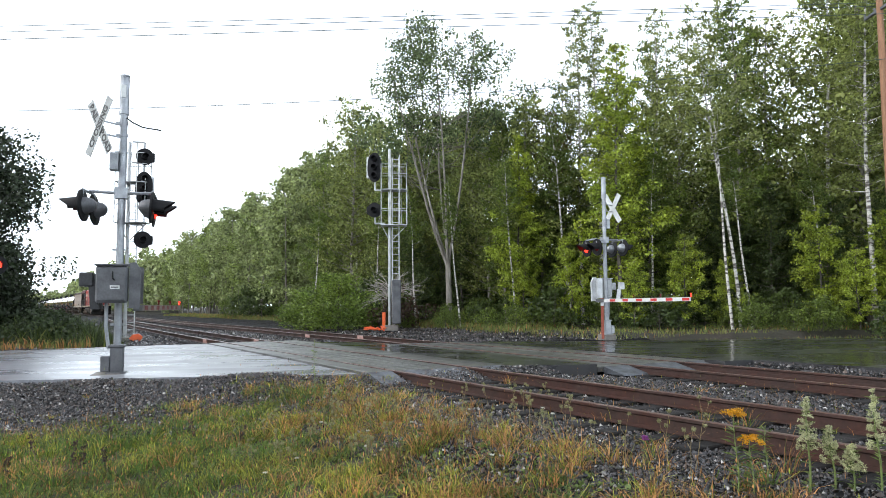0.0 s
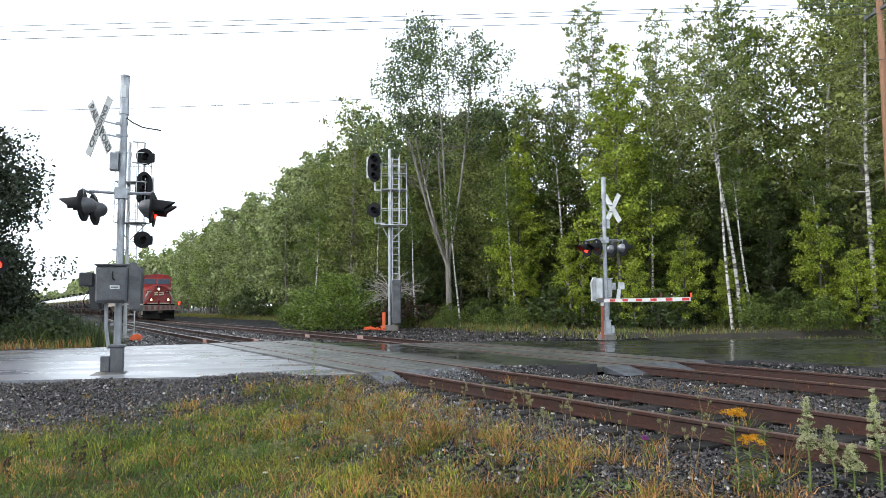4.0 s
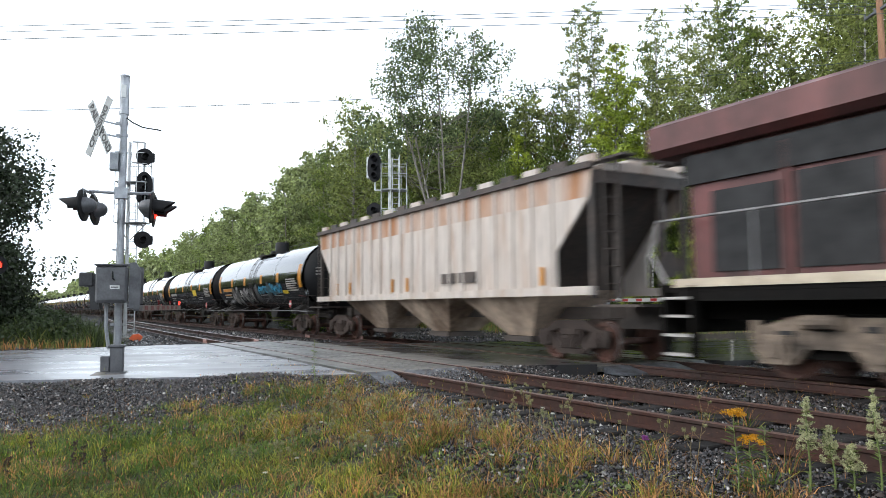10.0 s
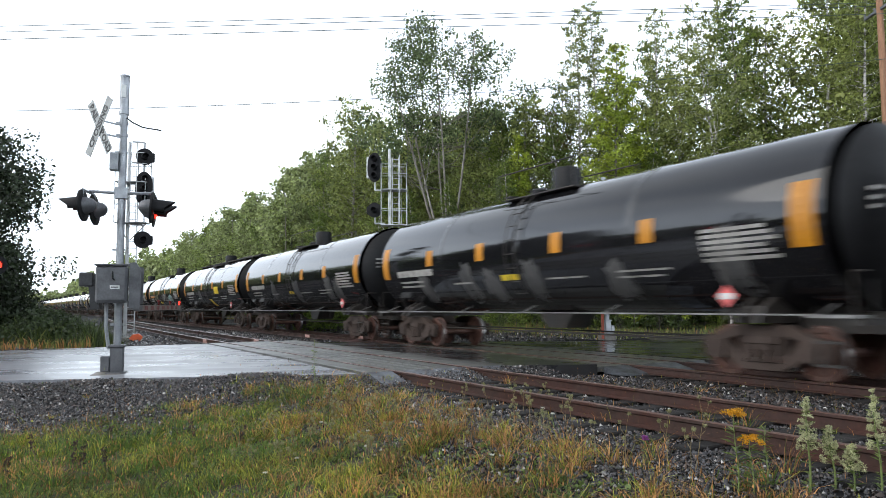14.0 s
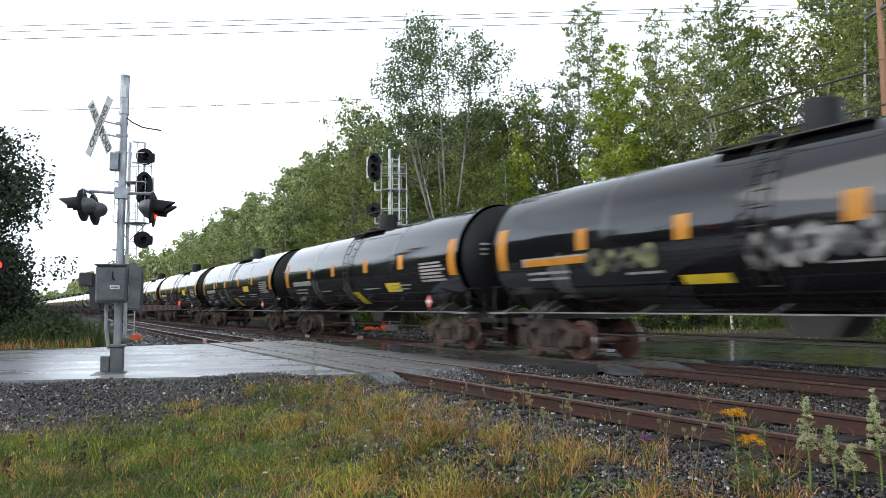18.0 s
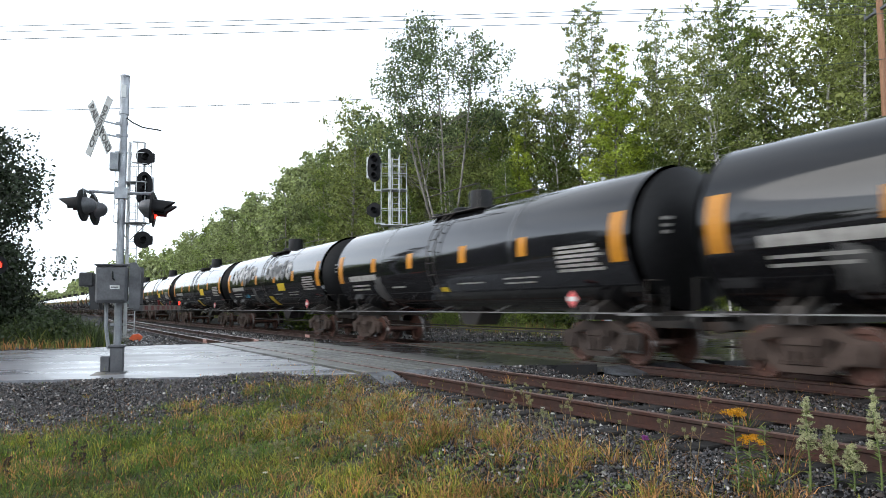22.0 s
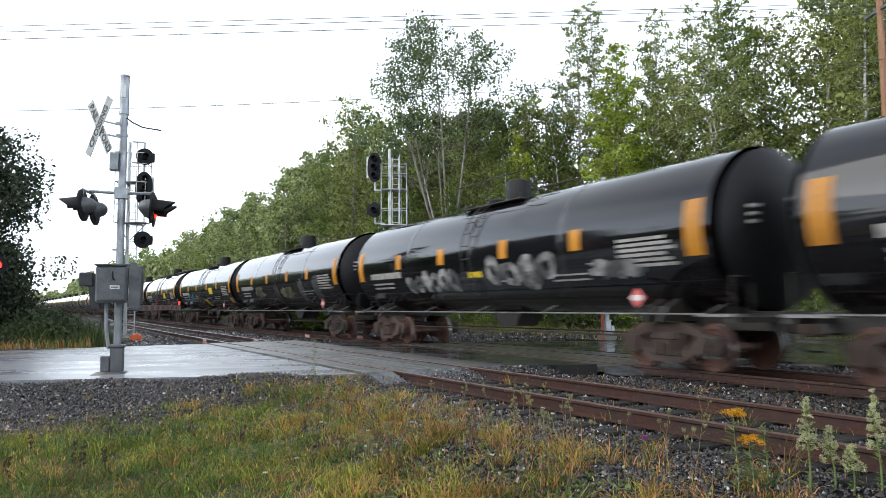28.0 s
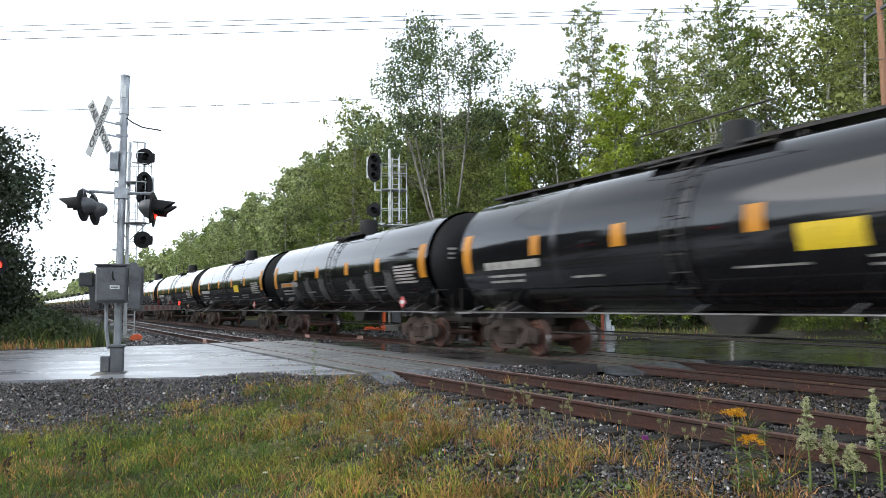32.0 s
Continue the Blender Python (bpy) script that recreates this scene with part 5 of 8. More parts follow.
def gate_signal(name, m, label, crossbuck, arm_len, arm_turn, lit, counterweight=True, height=5.98, twist=0.0, casing=BOXGREY, foot=.85, cross_turn=CB_TURN, paints=(WHITEP, REDP)):
    """Mast with crossbuck, two pairs of lights, gate mechanism and lowered arm. Local x is the road's direction, y across it."""
    g = thing(name, m, label, "crossing signal", "crossing signals")
    bm = bmesh.new()
    box(bm, (0, 0, -.07), (foot, foot, .22))
    part("foundation", bm, CONC, g, "concrete foundation", bevel=0.02)
    bm = bmesh.new()
    box(bm, (0, 0, .28), (.24, .24, .52))
    box(bm, (0, 0, .56), (.30, .30, .05))
    box(bm, (-.20, -.02, .22), (.16, .26, .30))
    box(bm, (0, 0, .04), (.36, .36, .05))
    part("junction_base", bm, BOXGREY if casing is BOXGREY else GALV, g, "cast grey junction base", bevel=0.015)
    bm = bmesh.new()
    rod(bm, (0, 0, .3), (0, 0, height - .75), .072, 20)
    part("mast", bm, GALV, g, "grey steel mast", True)
    bm = bmesh.new()
    rod(bm, (0, 0, height - .8), (0, 0, height - .02), .088, 20)
    rod(bm, (0, 0, height - .03), (0, 0, height), .095, 20)
    rod(bm, (0, 0, height - .80), (0, 0, height - .74), .098, 20)
    top = part("terminal_head", bm, GALV, g, "wider tube at the mast top", True)
    # no hole here: a white plate stands for sky shining through the tube
    bm = bmesh.new()
    box(bm, (-.01, -.086, height - .34), (.10, .02, .26))
    part("opening", bm, WHITEP, top, "white plate in place of a bright cut-out", bevel=0.009)
    for z in (.98, 2.45, 3.62, 4.40, 4.75, 5.0):
        bm = bmesh.new()
        rod(bm, (0, 0, z - .025), (0, 0, z + .025), .088, 16)
        box(bm, (-.10, -.02, z), (.08, .05, .04))
        part("clamp", bm, GALV, g)
    # crossbuck
    face = -1 if crossbuck == "front" else 1
    bm = bmesh.new()
    for zz in (4.70, 4.95):
        rod(bm, (face * .52, 0, zz), (0, 0, zz), .018, 6)
    cb = part("crossbuck", bm, GALV, g, "crossbuck bracket")
    cb.matrix_basis = Matrix.Rotation(radians(cross_turn if crossbuck == "front" else 0), 4, "Z")
    for i, ang in enumerate((58, -58)):
        bm = bmesh.new()
        box(bm, (0, 0, 0), (.012, 1.24, .205), None)
        # backlit blades get their shade from the greyer sheet
        bl = part("blade", bm, SIGN_SHADED if casing is BOXGREY else WHITEP, cb, "white crossbuck blade", bevel=0.004)
        rot = Matrix.Rotation(radians(ang), 4, "X")
        bl.matrix_basis = Matrix.Translation((face * (.52 + .016 * i), 0.0, 4.82)) @ rot
    # x towards the reader, text in the blade's plane
    for i, ang in enumerate((58, -58)):
        if crossbuck != "front":
            continue
        rot = Matrix.Rotation(radians(ang), 4, "X")
        base = Matrix.Translation((face * (.52 + .016 * i + .009), 0.0, 4.82)) @ rot
        side = Matrix(((0, 0, -1, 0), (-1, 0, 0, 0), (0, 1, 0, 0), (0, 0, 0, 1)))
        if i == 1:
            words("CROSSING", .185, base @ side @ Matrix.Diagonal((1.0, 1.0, 1, 1)), cb)
        else:
            for txt, dx in (("RAIL", -.36), ("ROAD", .36)):
                words(txt, .185, base @ side @ pose(dx, 0, 0), cb)
    # arms with two pairs of lights
    bm = bmesh.new()
    box(bm, (0, 0, 3.58), (.24, .20, .22))
    for sx in (-1, 1):
        rod(bm, (0, 0, 3.58), (sx * .60, 0, 3.60), .03, 8)
    part("light_arm", bm, GALV, g, "cross arm for the lights")
    k = 0
    for sx in (-1, 1):
        turn = Matrix.Translation((sx * .60, 0, 0)) @ Matrix.Rotation(radians(twist if sx < 0 else 0), 4, "Z")
        bm = bmesh.new()
        rod(bm, (0, -.34, 3.58), (0, .34, 3.58), .028, 8)
        for sy in (-1, 1):
            rod(bm, (0, sy * .33, 3.58), (0, sy * .33, 3.42), .026, 8)
        part("light_bar", bm, GALV, g).matrix_basis = turn
        for sy in (-1, 1):
            flasher(g, turn @ Matrix.Translation((0, sy * .33, 3.27)) @ Matrix.Rotation(0 if sx > 0 else math.pi, 4, "Z") @ Matrix.Rotation(radians(4), 4, "Y"), k in lit)
            k += 1
    # terminal box, bracket arm
    bm = bmesh.new()
    box(bm, (-.15, -.04, 4.20), (.16, .18, .36))
    part("terminal_box", bm, GALV, g, "small grey box", bevel=0.015)
    bm = bmesh.new()
    rods(bm, [(.06, -.05, 5.10), (.16, -.06, 5.02), (.36, -.10, 4.92), (.72, -.18, 4.86)], .014, 6)
    part("cable_arm", bm, BLACKP, g, "thin bent cable arm")
    if arm_len:
        # gate mechanism: case, brackets, counterweights, arm
        bm = bmesh.new()
        box(bm, (-.09, -.26, 1.755), (.56, .34, .71))
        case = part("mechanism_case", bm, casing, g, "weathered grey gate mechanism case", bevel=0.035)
        bm = bmesh.new()
        box(bm, (-.09, -.44, 1.755), (.51, .03, .62))
        lid = part("case_door", bm, casing, case, "case door", bevel=0.02)
        bm = bmesh.new()
        rods(bm, [(-.06, -.47, 2.00), (-.06, -.47, 1.87), (-.02, -.47, 1.83)], .014, 6)
        part("latch", bm, BLACKP, lid)
        bm = bmesh.new()
        box(bm, (-.02, -.46, 1.70), (.17, .012, .07))
        lp = part("label_plate", bm, WHITEP, lid, "small white label plate")
        bm = bmesh.new()
        box(bm, (-.02, -.468, 1.70), (.13, .006, .02))
        part("label_bar", bm, LETTER, lp)
        bm = bmesh.new()
        box(bm, (-.09, -.26, 2.13), (.60, .39, .035))
        part("case_roof", bm, casing, case, bevel=0.008)
        bm = bmesh.new()
        prism(bm, [(.22, 1.30), (.42, 1.28), (.44, 2.00), (.34, 2.18), (.22, 2.18)], -.36, -.28, "y")
        prism(bm, [(.22, 1.40), (.44, 1.38), (.44, 2.10), (.30, 2.14), (.22, 2.10)], .02, .09, "y")
        part("arm_bracket", bm, casing, g, "pivoted arm bracket", bevel=0.01)
        if counterweight:
            for yy in (-.5, .02):
                bm = bmesh.new()
                box(bm, (-.54, yy + .2, 1.85), (.25, .12, .27))
                prism(bm, [(-.45, 1.28), (-.30, 1.28), (-.38, 1.74), (-.50, 1.74)], yy + .17, yy + .23, "y")
                part("counterweight", bm, IRON if casing is BOXGREY else casing, g, "cast counterweight", bevel=0.02)
        bm = bmesh.new()
        rods(bm, [(-.20, -.12, 1.40), (-.20, -.12, .95), (-.14, -.10, .5)], .035, 8)
        part("conduit", bm, GALV, g, "bent conduit")
        # arm: striped beam with three lights
        arm = part("gate_arm", box(bmesh.new(), (0, .12, 1.30), (.10, .5, .12)), BOXGREY, g, "lowered red and white gate arm")
        arm.matrix_basis = Matrix.Translation((.34, 0, 0)) @ Matrix.Rotation(arm_turn, 4, "Z")
        n = int(arm_len / .406)
        for i in range(n):
            bm = bmesh.new()
            if i % 2:
                box(bm, (0, .35 + .406 * (i + .5), 1.30), (.043, .34, .085))
            else:
                box(bm, (0, .35 + .406 * (i + 1), 1.30), (.035, .810, .12))
            part("stripe" if i % 2 else "arm_section", bm, paints[i % 2], arm)
        for t in (.38, .68, .98):
            bm = bmesh.new()
            rod(bm, (0, .35 + arm_len * t, 1.37), (0, .35 + arm_len * t, 1.42), .025, 8)
            box(bm, (0, .35 + arm_len * t, 1.45), (.055, .045, .055))
            part("arm_light", bm, ARM_LAMP if t > .9 else DIM_LAMP, arm, "small red arm light", bevel=0.01)
    return g


# arm paints hold dirt and also the shade of the side turned away
gate_signal("crossing_gate_signal", Matrix.Translation((-6.4, 14.1, 0.0)) @ Matrix.Rotation(ROAD_DIR, 4, "Z"),
            "grey crossing mast with crossbuck, red lights and lowered gate", "front", 6.4, radians(-4), (0, 3), twist=-9,
            paints=(surface("dirty_white_arm", (0.20, 0.17, 0.15), 0.6, col2=(0.12, 0.09, 0.075), scale=4, fine=20), surface("faded_red_arm", (0.16, 0.028, 0.022), 0.6, scale=4, fine=20)))
far_gate = gate_signal("crossing_gate_signal", Matrix.Translation((6.12, 26.9, 0.16)) @ Matrix.Rotation(ROAD_DIR + math.pi + radians(6), 4, "Z"),
                       "grey crossing mast with lowered striped gate at the far road edge", "front", 5.0, radians(-4), (2,), casing=ALU, foot=.5, cross_turn=16)
gate_signal("crossing_flasher", Matrix.Translation((-14.45, 22.3, -0.62)) @ Matrix.Rotation(radians(-52), 4, "Z"),
            "crossing mast with red flashing lights beside the road", "back", 0, 0, (2, 3), False, 5.0)


def delineator():
    bm = bmesh.new()
    box(bm, (0, 0, .75), (.10, .02, 1.5))
    d = thing("marker_post", pose(5.90, 26.6, 0.05), "slim red and white marker post beside the mast", "marker post")
    part("post", bm, surface("rust_red_post", (0.30, 0.07, 0.04), 0.6, scale=4), d)
    bm = bmesh.new()
    box(bm, (0, -.015, 1.32), (.12, .012, .20))
    part("reflector", bm, WHITEP, d)


delineator()


# ---- railway signals ----
def signal_head(parent, m, kind):
    bm = bmesh.new()
    if kind == "oval":
        out = [(.30 * math.cos(a), .62 * (1 if math.sin(a) > 0 else -1) * (abs(math.sin(a)) ** .8)) for a in np.linspace(0, 2 * math.pi, 28, endpoint=False)]
        zs = (.36, 0, -.36)
    else:
        out = [(.31 * math.cos(a), .31 * math.sin(a)) for a in np.linspace(0, 2 * math.pi, 24, endpoint=False)]
        zs = (0.0,)
    prism(bm, out, -.015, .015, "y")
    h = part("signal_head", bm, BLACKP, parent, "black signal backboard")
    h.matrix_basis = m
    bm = bmesh.new()
    box(bm, (-.20, .14, 0), (.30, .24, .92 if kind == "oval" else .34))
    part("lamp_case", bm, ALU if kind == "oval" else BLACKP, h, "pale lamp case", bevel=0.03)
    for z in zs:
        bm = bmesh.new()
        lathe(bm, [(0, .115), (.26, .105), (.26, .112), (0, .125)], 16, Matrix.Translation((0, -.015, z)) @ Matrix.Rotation(radians(-90), 4, "Z"))
        part("hood", bm, BLACKP, h, "", True)
        bm = bmesh.new()
        rod(bm, (0, -.03, z), (0, -.02, z), .10, 14)
        part("lens", bm, BLACKP, h)
    bm = bmesh.new()
    rods(bm, [(0, .14, -.5 if kind == "oval" else -.2), (0, .14, -.95 if kind == "oval" else -.55), (0.42, .14, -.95 if kind == "oval" else -.55)], .035, 8)
    part("head_bracket", bm, ALU, h)
    return h


def railway_signal(m, label, heads, side, cabinet=True, top=9.5):
    """Tall signal mast with ladder, railed platforms and heads on one side."""
    g = thing("railway_signal", m, label, "railway signal", "railway signals")
    bm = bmesh.new()
    box(bm, (0, 0, -.1), (.9, .9, .3))
    part("foundation", bm, CONC, g, bevel=0.03)
    bm = bmesh.new()
    rod(bm, (0, 0, 0), (0, 0, top), .075, 16)
    part("mast", bm, ALU, g, "pale aluminium mast", True)
    for x in (.14, .50):
        bm = bmesh.new()
        rod(bm, (x, -.22, .1), (x, -.22, top - .5), .03, 8)
        part("ladder_rail", bm, ALU, g)
    z = .4
    src = None
    while z < top - .6:
        if src is None:
            src = part("rung", rod(bmesh.new(), (.14, -.22, 0), (.50, -.22, 0), .018, 6), ALU, g)
            src.matrix_basis = pose(0, 0, z)
        else:
            again(src, g, pose(0, 0, z))
        z += .34
    # railed cage round the upper mast
    z0, z1 = 5.35, 8.6
    for x, y, a, b in ((-.45, -.5, z0, z1), (.05, -.5, z0, z1 + .4), (.52, -.5, z0, z1 + .5), (.92, -.5, z0, z1 - 1.2), (.92, .3, z0, z1), (-.45, .3, z0, z1), (.62, .3, z0, z1 - .2)):
        bm = bmesh.new()
        rod(bm, (x, y, a), (x, y, b), .022, 6)
        part("cage_post", bm, ALU, g)
    for z in (z0, z0 + .85, z0 + 1.9, z0 + 2.75, z1):
        bm = bmesh.new()
        pts = [(-.45, -.5, z), (.92, -.5, z), (.92, .3, z), (-.45, .3, z), (-.45, -.5, z)]
        rods(bm, pts, .017, 6)
        part("cage_rail", bm, ALU, g)
    for z in (z0, z0 + 1.9):
        bm = bmesh.new()
        box(bm, (.24, -.1, z), (1.37, .8, .05))
        part("platform", bm, ALU, g, "grated platform")
    bm = bmesh.new()
    rods(bm, [(.1, 0, z0 - .8), (.9, -.1, z0)], .028, 6)
    rods(bm, [(0, 0, z0 - .8), (-.42, -.1, z0)], .028, 6)
    part("brace", bm, ALU, g)
    if cabinet:
        bm = bmesh.new()
        box(bm, (.36, -.42, 1.28), (.46, .30, 2.3))
        part("case", bm, BOXGREY, g, "tall grey equipment case", bevel=0.03)
    for z, kind in heads:
        signal_head(g, Matrix.Translation((side * .80, -.3, z)) @ Matrix.Rotation(0 if side < 0 else math.pi, 4, "Y") @ Matrix.Rotation(radians(-10 if side < 0 else -24), 4, "Z") @ Matrix.Scale(1.28, 4), kind)
    return g


railway_signal(Matrix.Translation((-2.85, 38.0, 0.25)) @ Matrix.Rotation(radians(4), 4, "Z"), "tall pale railway signal with ladder, cage and two black heads",
               [(8.45, "oval"), (6.15, "round")], -1)
railway_signal(Matrix.Translation((-14.75, 33.2, -0.1)) @ Matrix.Rotation(radians(4), 4, "Z"), "tall pale railway signal with three black heads near the road",
               [(8.45, "round"), (6.95, "oval"), (4.55, "round")], 1, False, 9.2)


# ---- orange plastic things by the track ----
def orange_tube():
    bm = bmesh.new()
    rod(bm, (0, 0, 0), (0, 0, .95), .085, 14)
    rod(bm, (0, 0, .95), (0, 0, .97), .10, 14)
    solid("orange_cover_tube", bm, ORANGEP, pose(-3.12, 37.6, .02), "upright orange plastic cover beside the signal", "plastic tube", smooth=True)
    rng = random.Random(3)
    bm = bmesh.new()
    for i in range(26):
        a = rng.uniform(-.6, .6)
        x, y = rng.uniform(-.75, .25), rng.uniform(-.3, .3)
        box(bm, (x, y, rng.uniform(.03, .16)), (rng.uniform(.15, .35), .06, .05), Matrix.Rotation(a, 4, "Z") @ Matrix.Rotation(rng.uniform(-.4, .4), 4, "Y"))
    solid("orange_mesh_heap", bm, ORANGEP, pose(-3.3, 37.2, .06), "crumpled orange plastic mesh heaped on the ballast", "plastic mesh", bevel=0.01)
    bm = bmesh.new()
    prism(bm, [(-.22, 0), (.20, 0), (.26, .16), (.10, .30), (-.16, .26), (-.27, .12)], -.18, .18, "y")
    solid("orange_cover", bm, ORANGEP, pose(-13.35, 31.2, -.12, 0, 0, 20), "orange plastic cover lying on the ballast", "plastic cover", bevel=0.05)


orange_tube()


# ---- utility line ----
def utility_line():
    for x, y, z0 in ((18.35, 29.0, 0.2), (-46.0, 27.0, -0.8)):
        p = thing("utility_pole", pose(x, y, z0), "brown wooden utility pole with a cross arm", "utility pole", "utility poles")
        bm = bmesh.new()
        rod(bm, (0, 0, -.4), (0, 0, 14.4), .18, 14, .12)
        part("pole", bm, POLE, p, "", True)
        bm = bmesh.new()
        box(bm, (0, -.16, 13.35), (.12, .10, 2.4), Matrix.Rotation(radians(90), 4, "X") @ Matrix.Rotation(radians(0), 4, "Z"))
        part("cross_arm", bm, BOXGREY, p, "weathered cross arm")
        for yy in (-1.05, 0.35, 1.05):
            bm = bmesh.new()
            lathe(bm, [(0, 0), (0, .04), (.10, .05), (.14, .03), (.16, 0)], 10, Matrix.Translation((0, yy, 13.42)) @ Matrix.Rotation(radians(-90), 4, "Y"))
            part("insulator", bm, BOXGREY, p)
    def wire(a, b, sag):
        V, F = [], []
        tt = np.linspace(0, 1, 25)[:, None]
        tube(V, F, np.array(a) * (1 - tt) + np.array(b) * tt - np.array([[0, 0, 1.0]]) * 4 * sag * tt * (1 - tt), np.full(25, .015), 5)
        ob = new("overhead_wire", raw("overhead_wire", np.concatenate(V), np.concatenate(F), [WIRE], None, True))
        tagged(ob, "thin dark overhead wire between utility poles", "wire", "overhead wires")

    for yy, za, zb, sag in ((1.05, 14.3, 12.3, .12), (.35, 13.85, 11.6, .06), (-1.05, 12.95, 10.75, .06), (-.2, 11.37, 9.6, 1.31)):
        wire((18.35, 29.0 + yy, za), (-46.0, 27.0 + yy, zb), sag)
        if sag < 1:
            wire((18.35, 29.0 + yy, za), (70, 33 + yy, za + 1.4), .7)


utility_line()

# ---- trees ----
def leaf_mat(name, c1, c2, isl=0.45, tr=0.42):
    return surface(name, c1, 0.5, col2=c2, scale=0.5, amount=0.9, fine=3.0, fine_amt=0.25, bump=0.0, per_island=isl, per_object=0.12, trans=tr, rough_var=0.1)


LEAF_MID = leaf_mat("mid_green_leaves", (0.158, 0.212, 0.036), (0.080, 0.122, 0.026), 0.65)
LEAF_LIME = leaf_mat("yellow_green_leaves", (0.34, 0.405, 0.044), (0.19, 0.26, 0.034), 0.6)
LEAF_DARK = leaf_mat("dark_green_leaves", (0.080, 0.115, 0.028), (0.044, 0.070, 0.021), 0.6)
LEAF_GREY = leaf_mat("grey_green_leaves", (0.275, 0.31, 0.088), (0.150, 0.187, 0.050), 0.6)
# distance haze is mixed into this paler leaf colour
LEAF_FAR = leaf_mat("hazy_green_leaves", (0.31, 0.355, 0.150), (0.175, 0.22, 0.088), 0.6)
LEAF_RED = leaf_mat("turning_leaves", (0.16, 0.09, 0.035), (0.075, 0.11, 0.03), 0.6)
BIRCH = surface("white_birch_bark", (0.52, 0.50, 0.46), 0.7, col2=(0.10, 0.09, 0.08), scale=2.4, amount=1.0, fine=14, fine_amt=0.35, bump=0.3, stretch=(1.5, 1.5, 3.2), lo=0.47, hi=0.58)
BARK = surface("grey_brown_bark", (0.13, 0.115, 0.10), 0.85, col2=(0.07, 0.06, 0.05), scale=2, amount=0.9, fine=14, fine_amt=0.4, bump=0.6, stretch=(3, 3, 0.7))
PALEBARK = surface("pale_grey_bark", (0.30, 0.28, 0.25), 0.8, col2=(0.15, 0.13, 0.11), scale=1.6, amount=0.9, fine=12, fine_amt=0.3, bump=0.5, stretch=(3, 3, 0.8))
DEADTWIG = surface("bare_dead_twigs", (0.42, 0.39, 0.36), 0.85, col2=(0.26, 0.23, 0.21), scale=3, fine=20, bump=0.2)
BROWNLEAF = leaf_mat("withered_brown_leaves", (0.075, 0.045, 0.026), (0.05, 0.03, 0.02))


def leaves(rng, centres, radii, count, size, droop=0.3, flat=0.75):
    """Small folded leaf sprays strewn about the centres: two triangles each."""
    wt = radii ** 1.6
    k = rng.choice(len(centres), count, p=wt / wt.sum())
    d = np.clip(rng.normal(size=(count, 3)), -1.5, 1.5)
    p = centres[k] + d * (radii[k] * 0.58)[:, None] * np.array([1, 1, flat])
    d /= np.linalg.norm(d, axis=1)[:, None]
    nrm = d * 0.5 + rng.normal(size=(count, 3)) * 0.7 + np.array([0, 0, 0.55])
    nrm /= np.linalg.norm(nrm, axis=1)[:, None]
    t = np.cross(nrm, rng.normal(size=(count, 3)))
    t /= np.linalg.norm(t, axis=1)[:, None]
    b = np.cross(nrm, t)
    s = size * rng.uniform(0.55, 1.3, count)[:, None]
    tip = p + t * s
    v = np.stack([p - t * s * 0.7, p + b * s * 0.55 - nrm * s * droop * 0.5, tip - nrm * s * droop, p - b * s * 0.55 - nrm * s * droop * 0.5], 1)
    q = np.arange(count * 4).reshape(-1, 4)
    return v.reshape(-1, 3), np.concatenate([q[:, [0, 1, 2]], q[:, [0, 2, 3]]])


def crown_points(rng, shape, h, base, radius, n):
    """Clump centres within a crown of a given habit."""
    t = rng.random(n) ** 0.85
    z = base + (h - base) * t
    prof = {"tall": np.sin(np.pi * np.clip(t * 0.86 + 0.12, 0, 1)) ** 0.7, "broad": np.sin(np.pi * np.clip(t * 0.80 + 0.14, 0, 1)) ** 0.55,
            "cone": 1.05 - t * 0.95, "bush": np.sqrt(np.clip(1 - t * t, 0, 1)) + 0.05}[shape]
    a = rng.random(n) * 2 * np.pi
    lob = 1 + 0.25 * np.sin(a * 3 + rng.random() * 6 + z * 0.5) + 0.15 * np.sin(a * 5 + z)
    rr = radius * prof * lob * np.sqrt(rng.uniform(0.12, 1.0, n))
    return np.stack([rr * np.cos(a), rr * np.sin(a), z], -1), radius * rng.uniform(0.16, 0.34, n) * (0.6 + 0.5 * prof) * (0.52 if radius > 4 else 1.0)


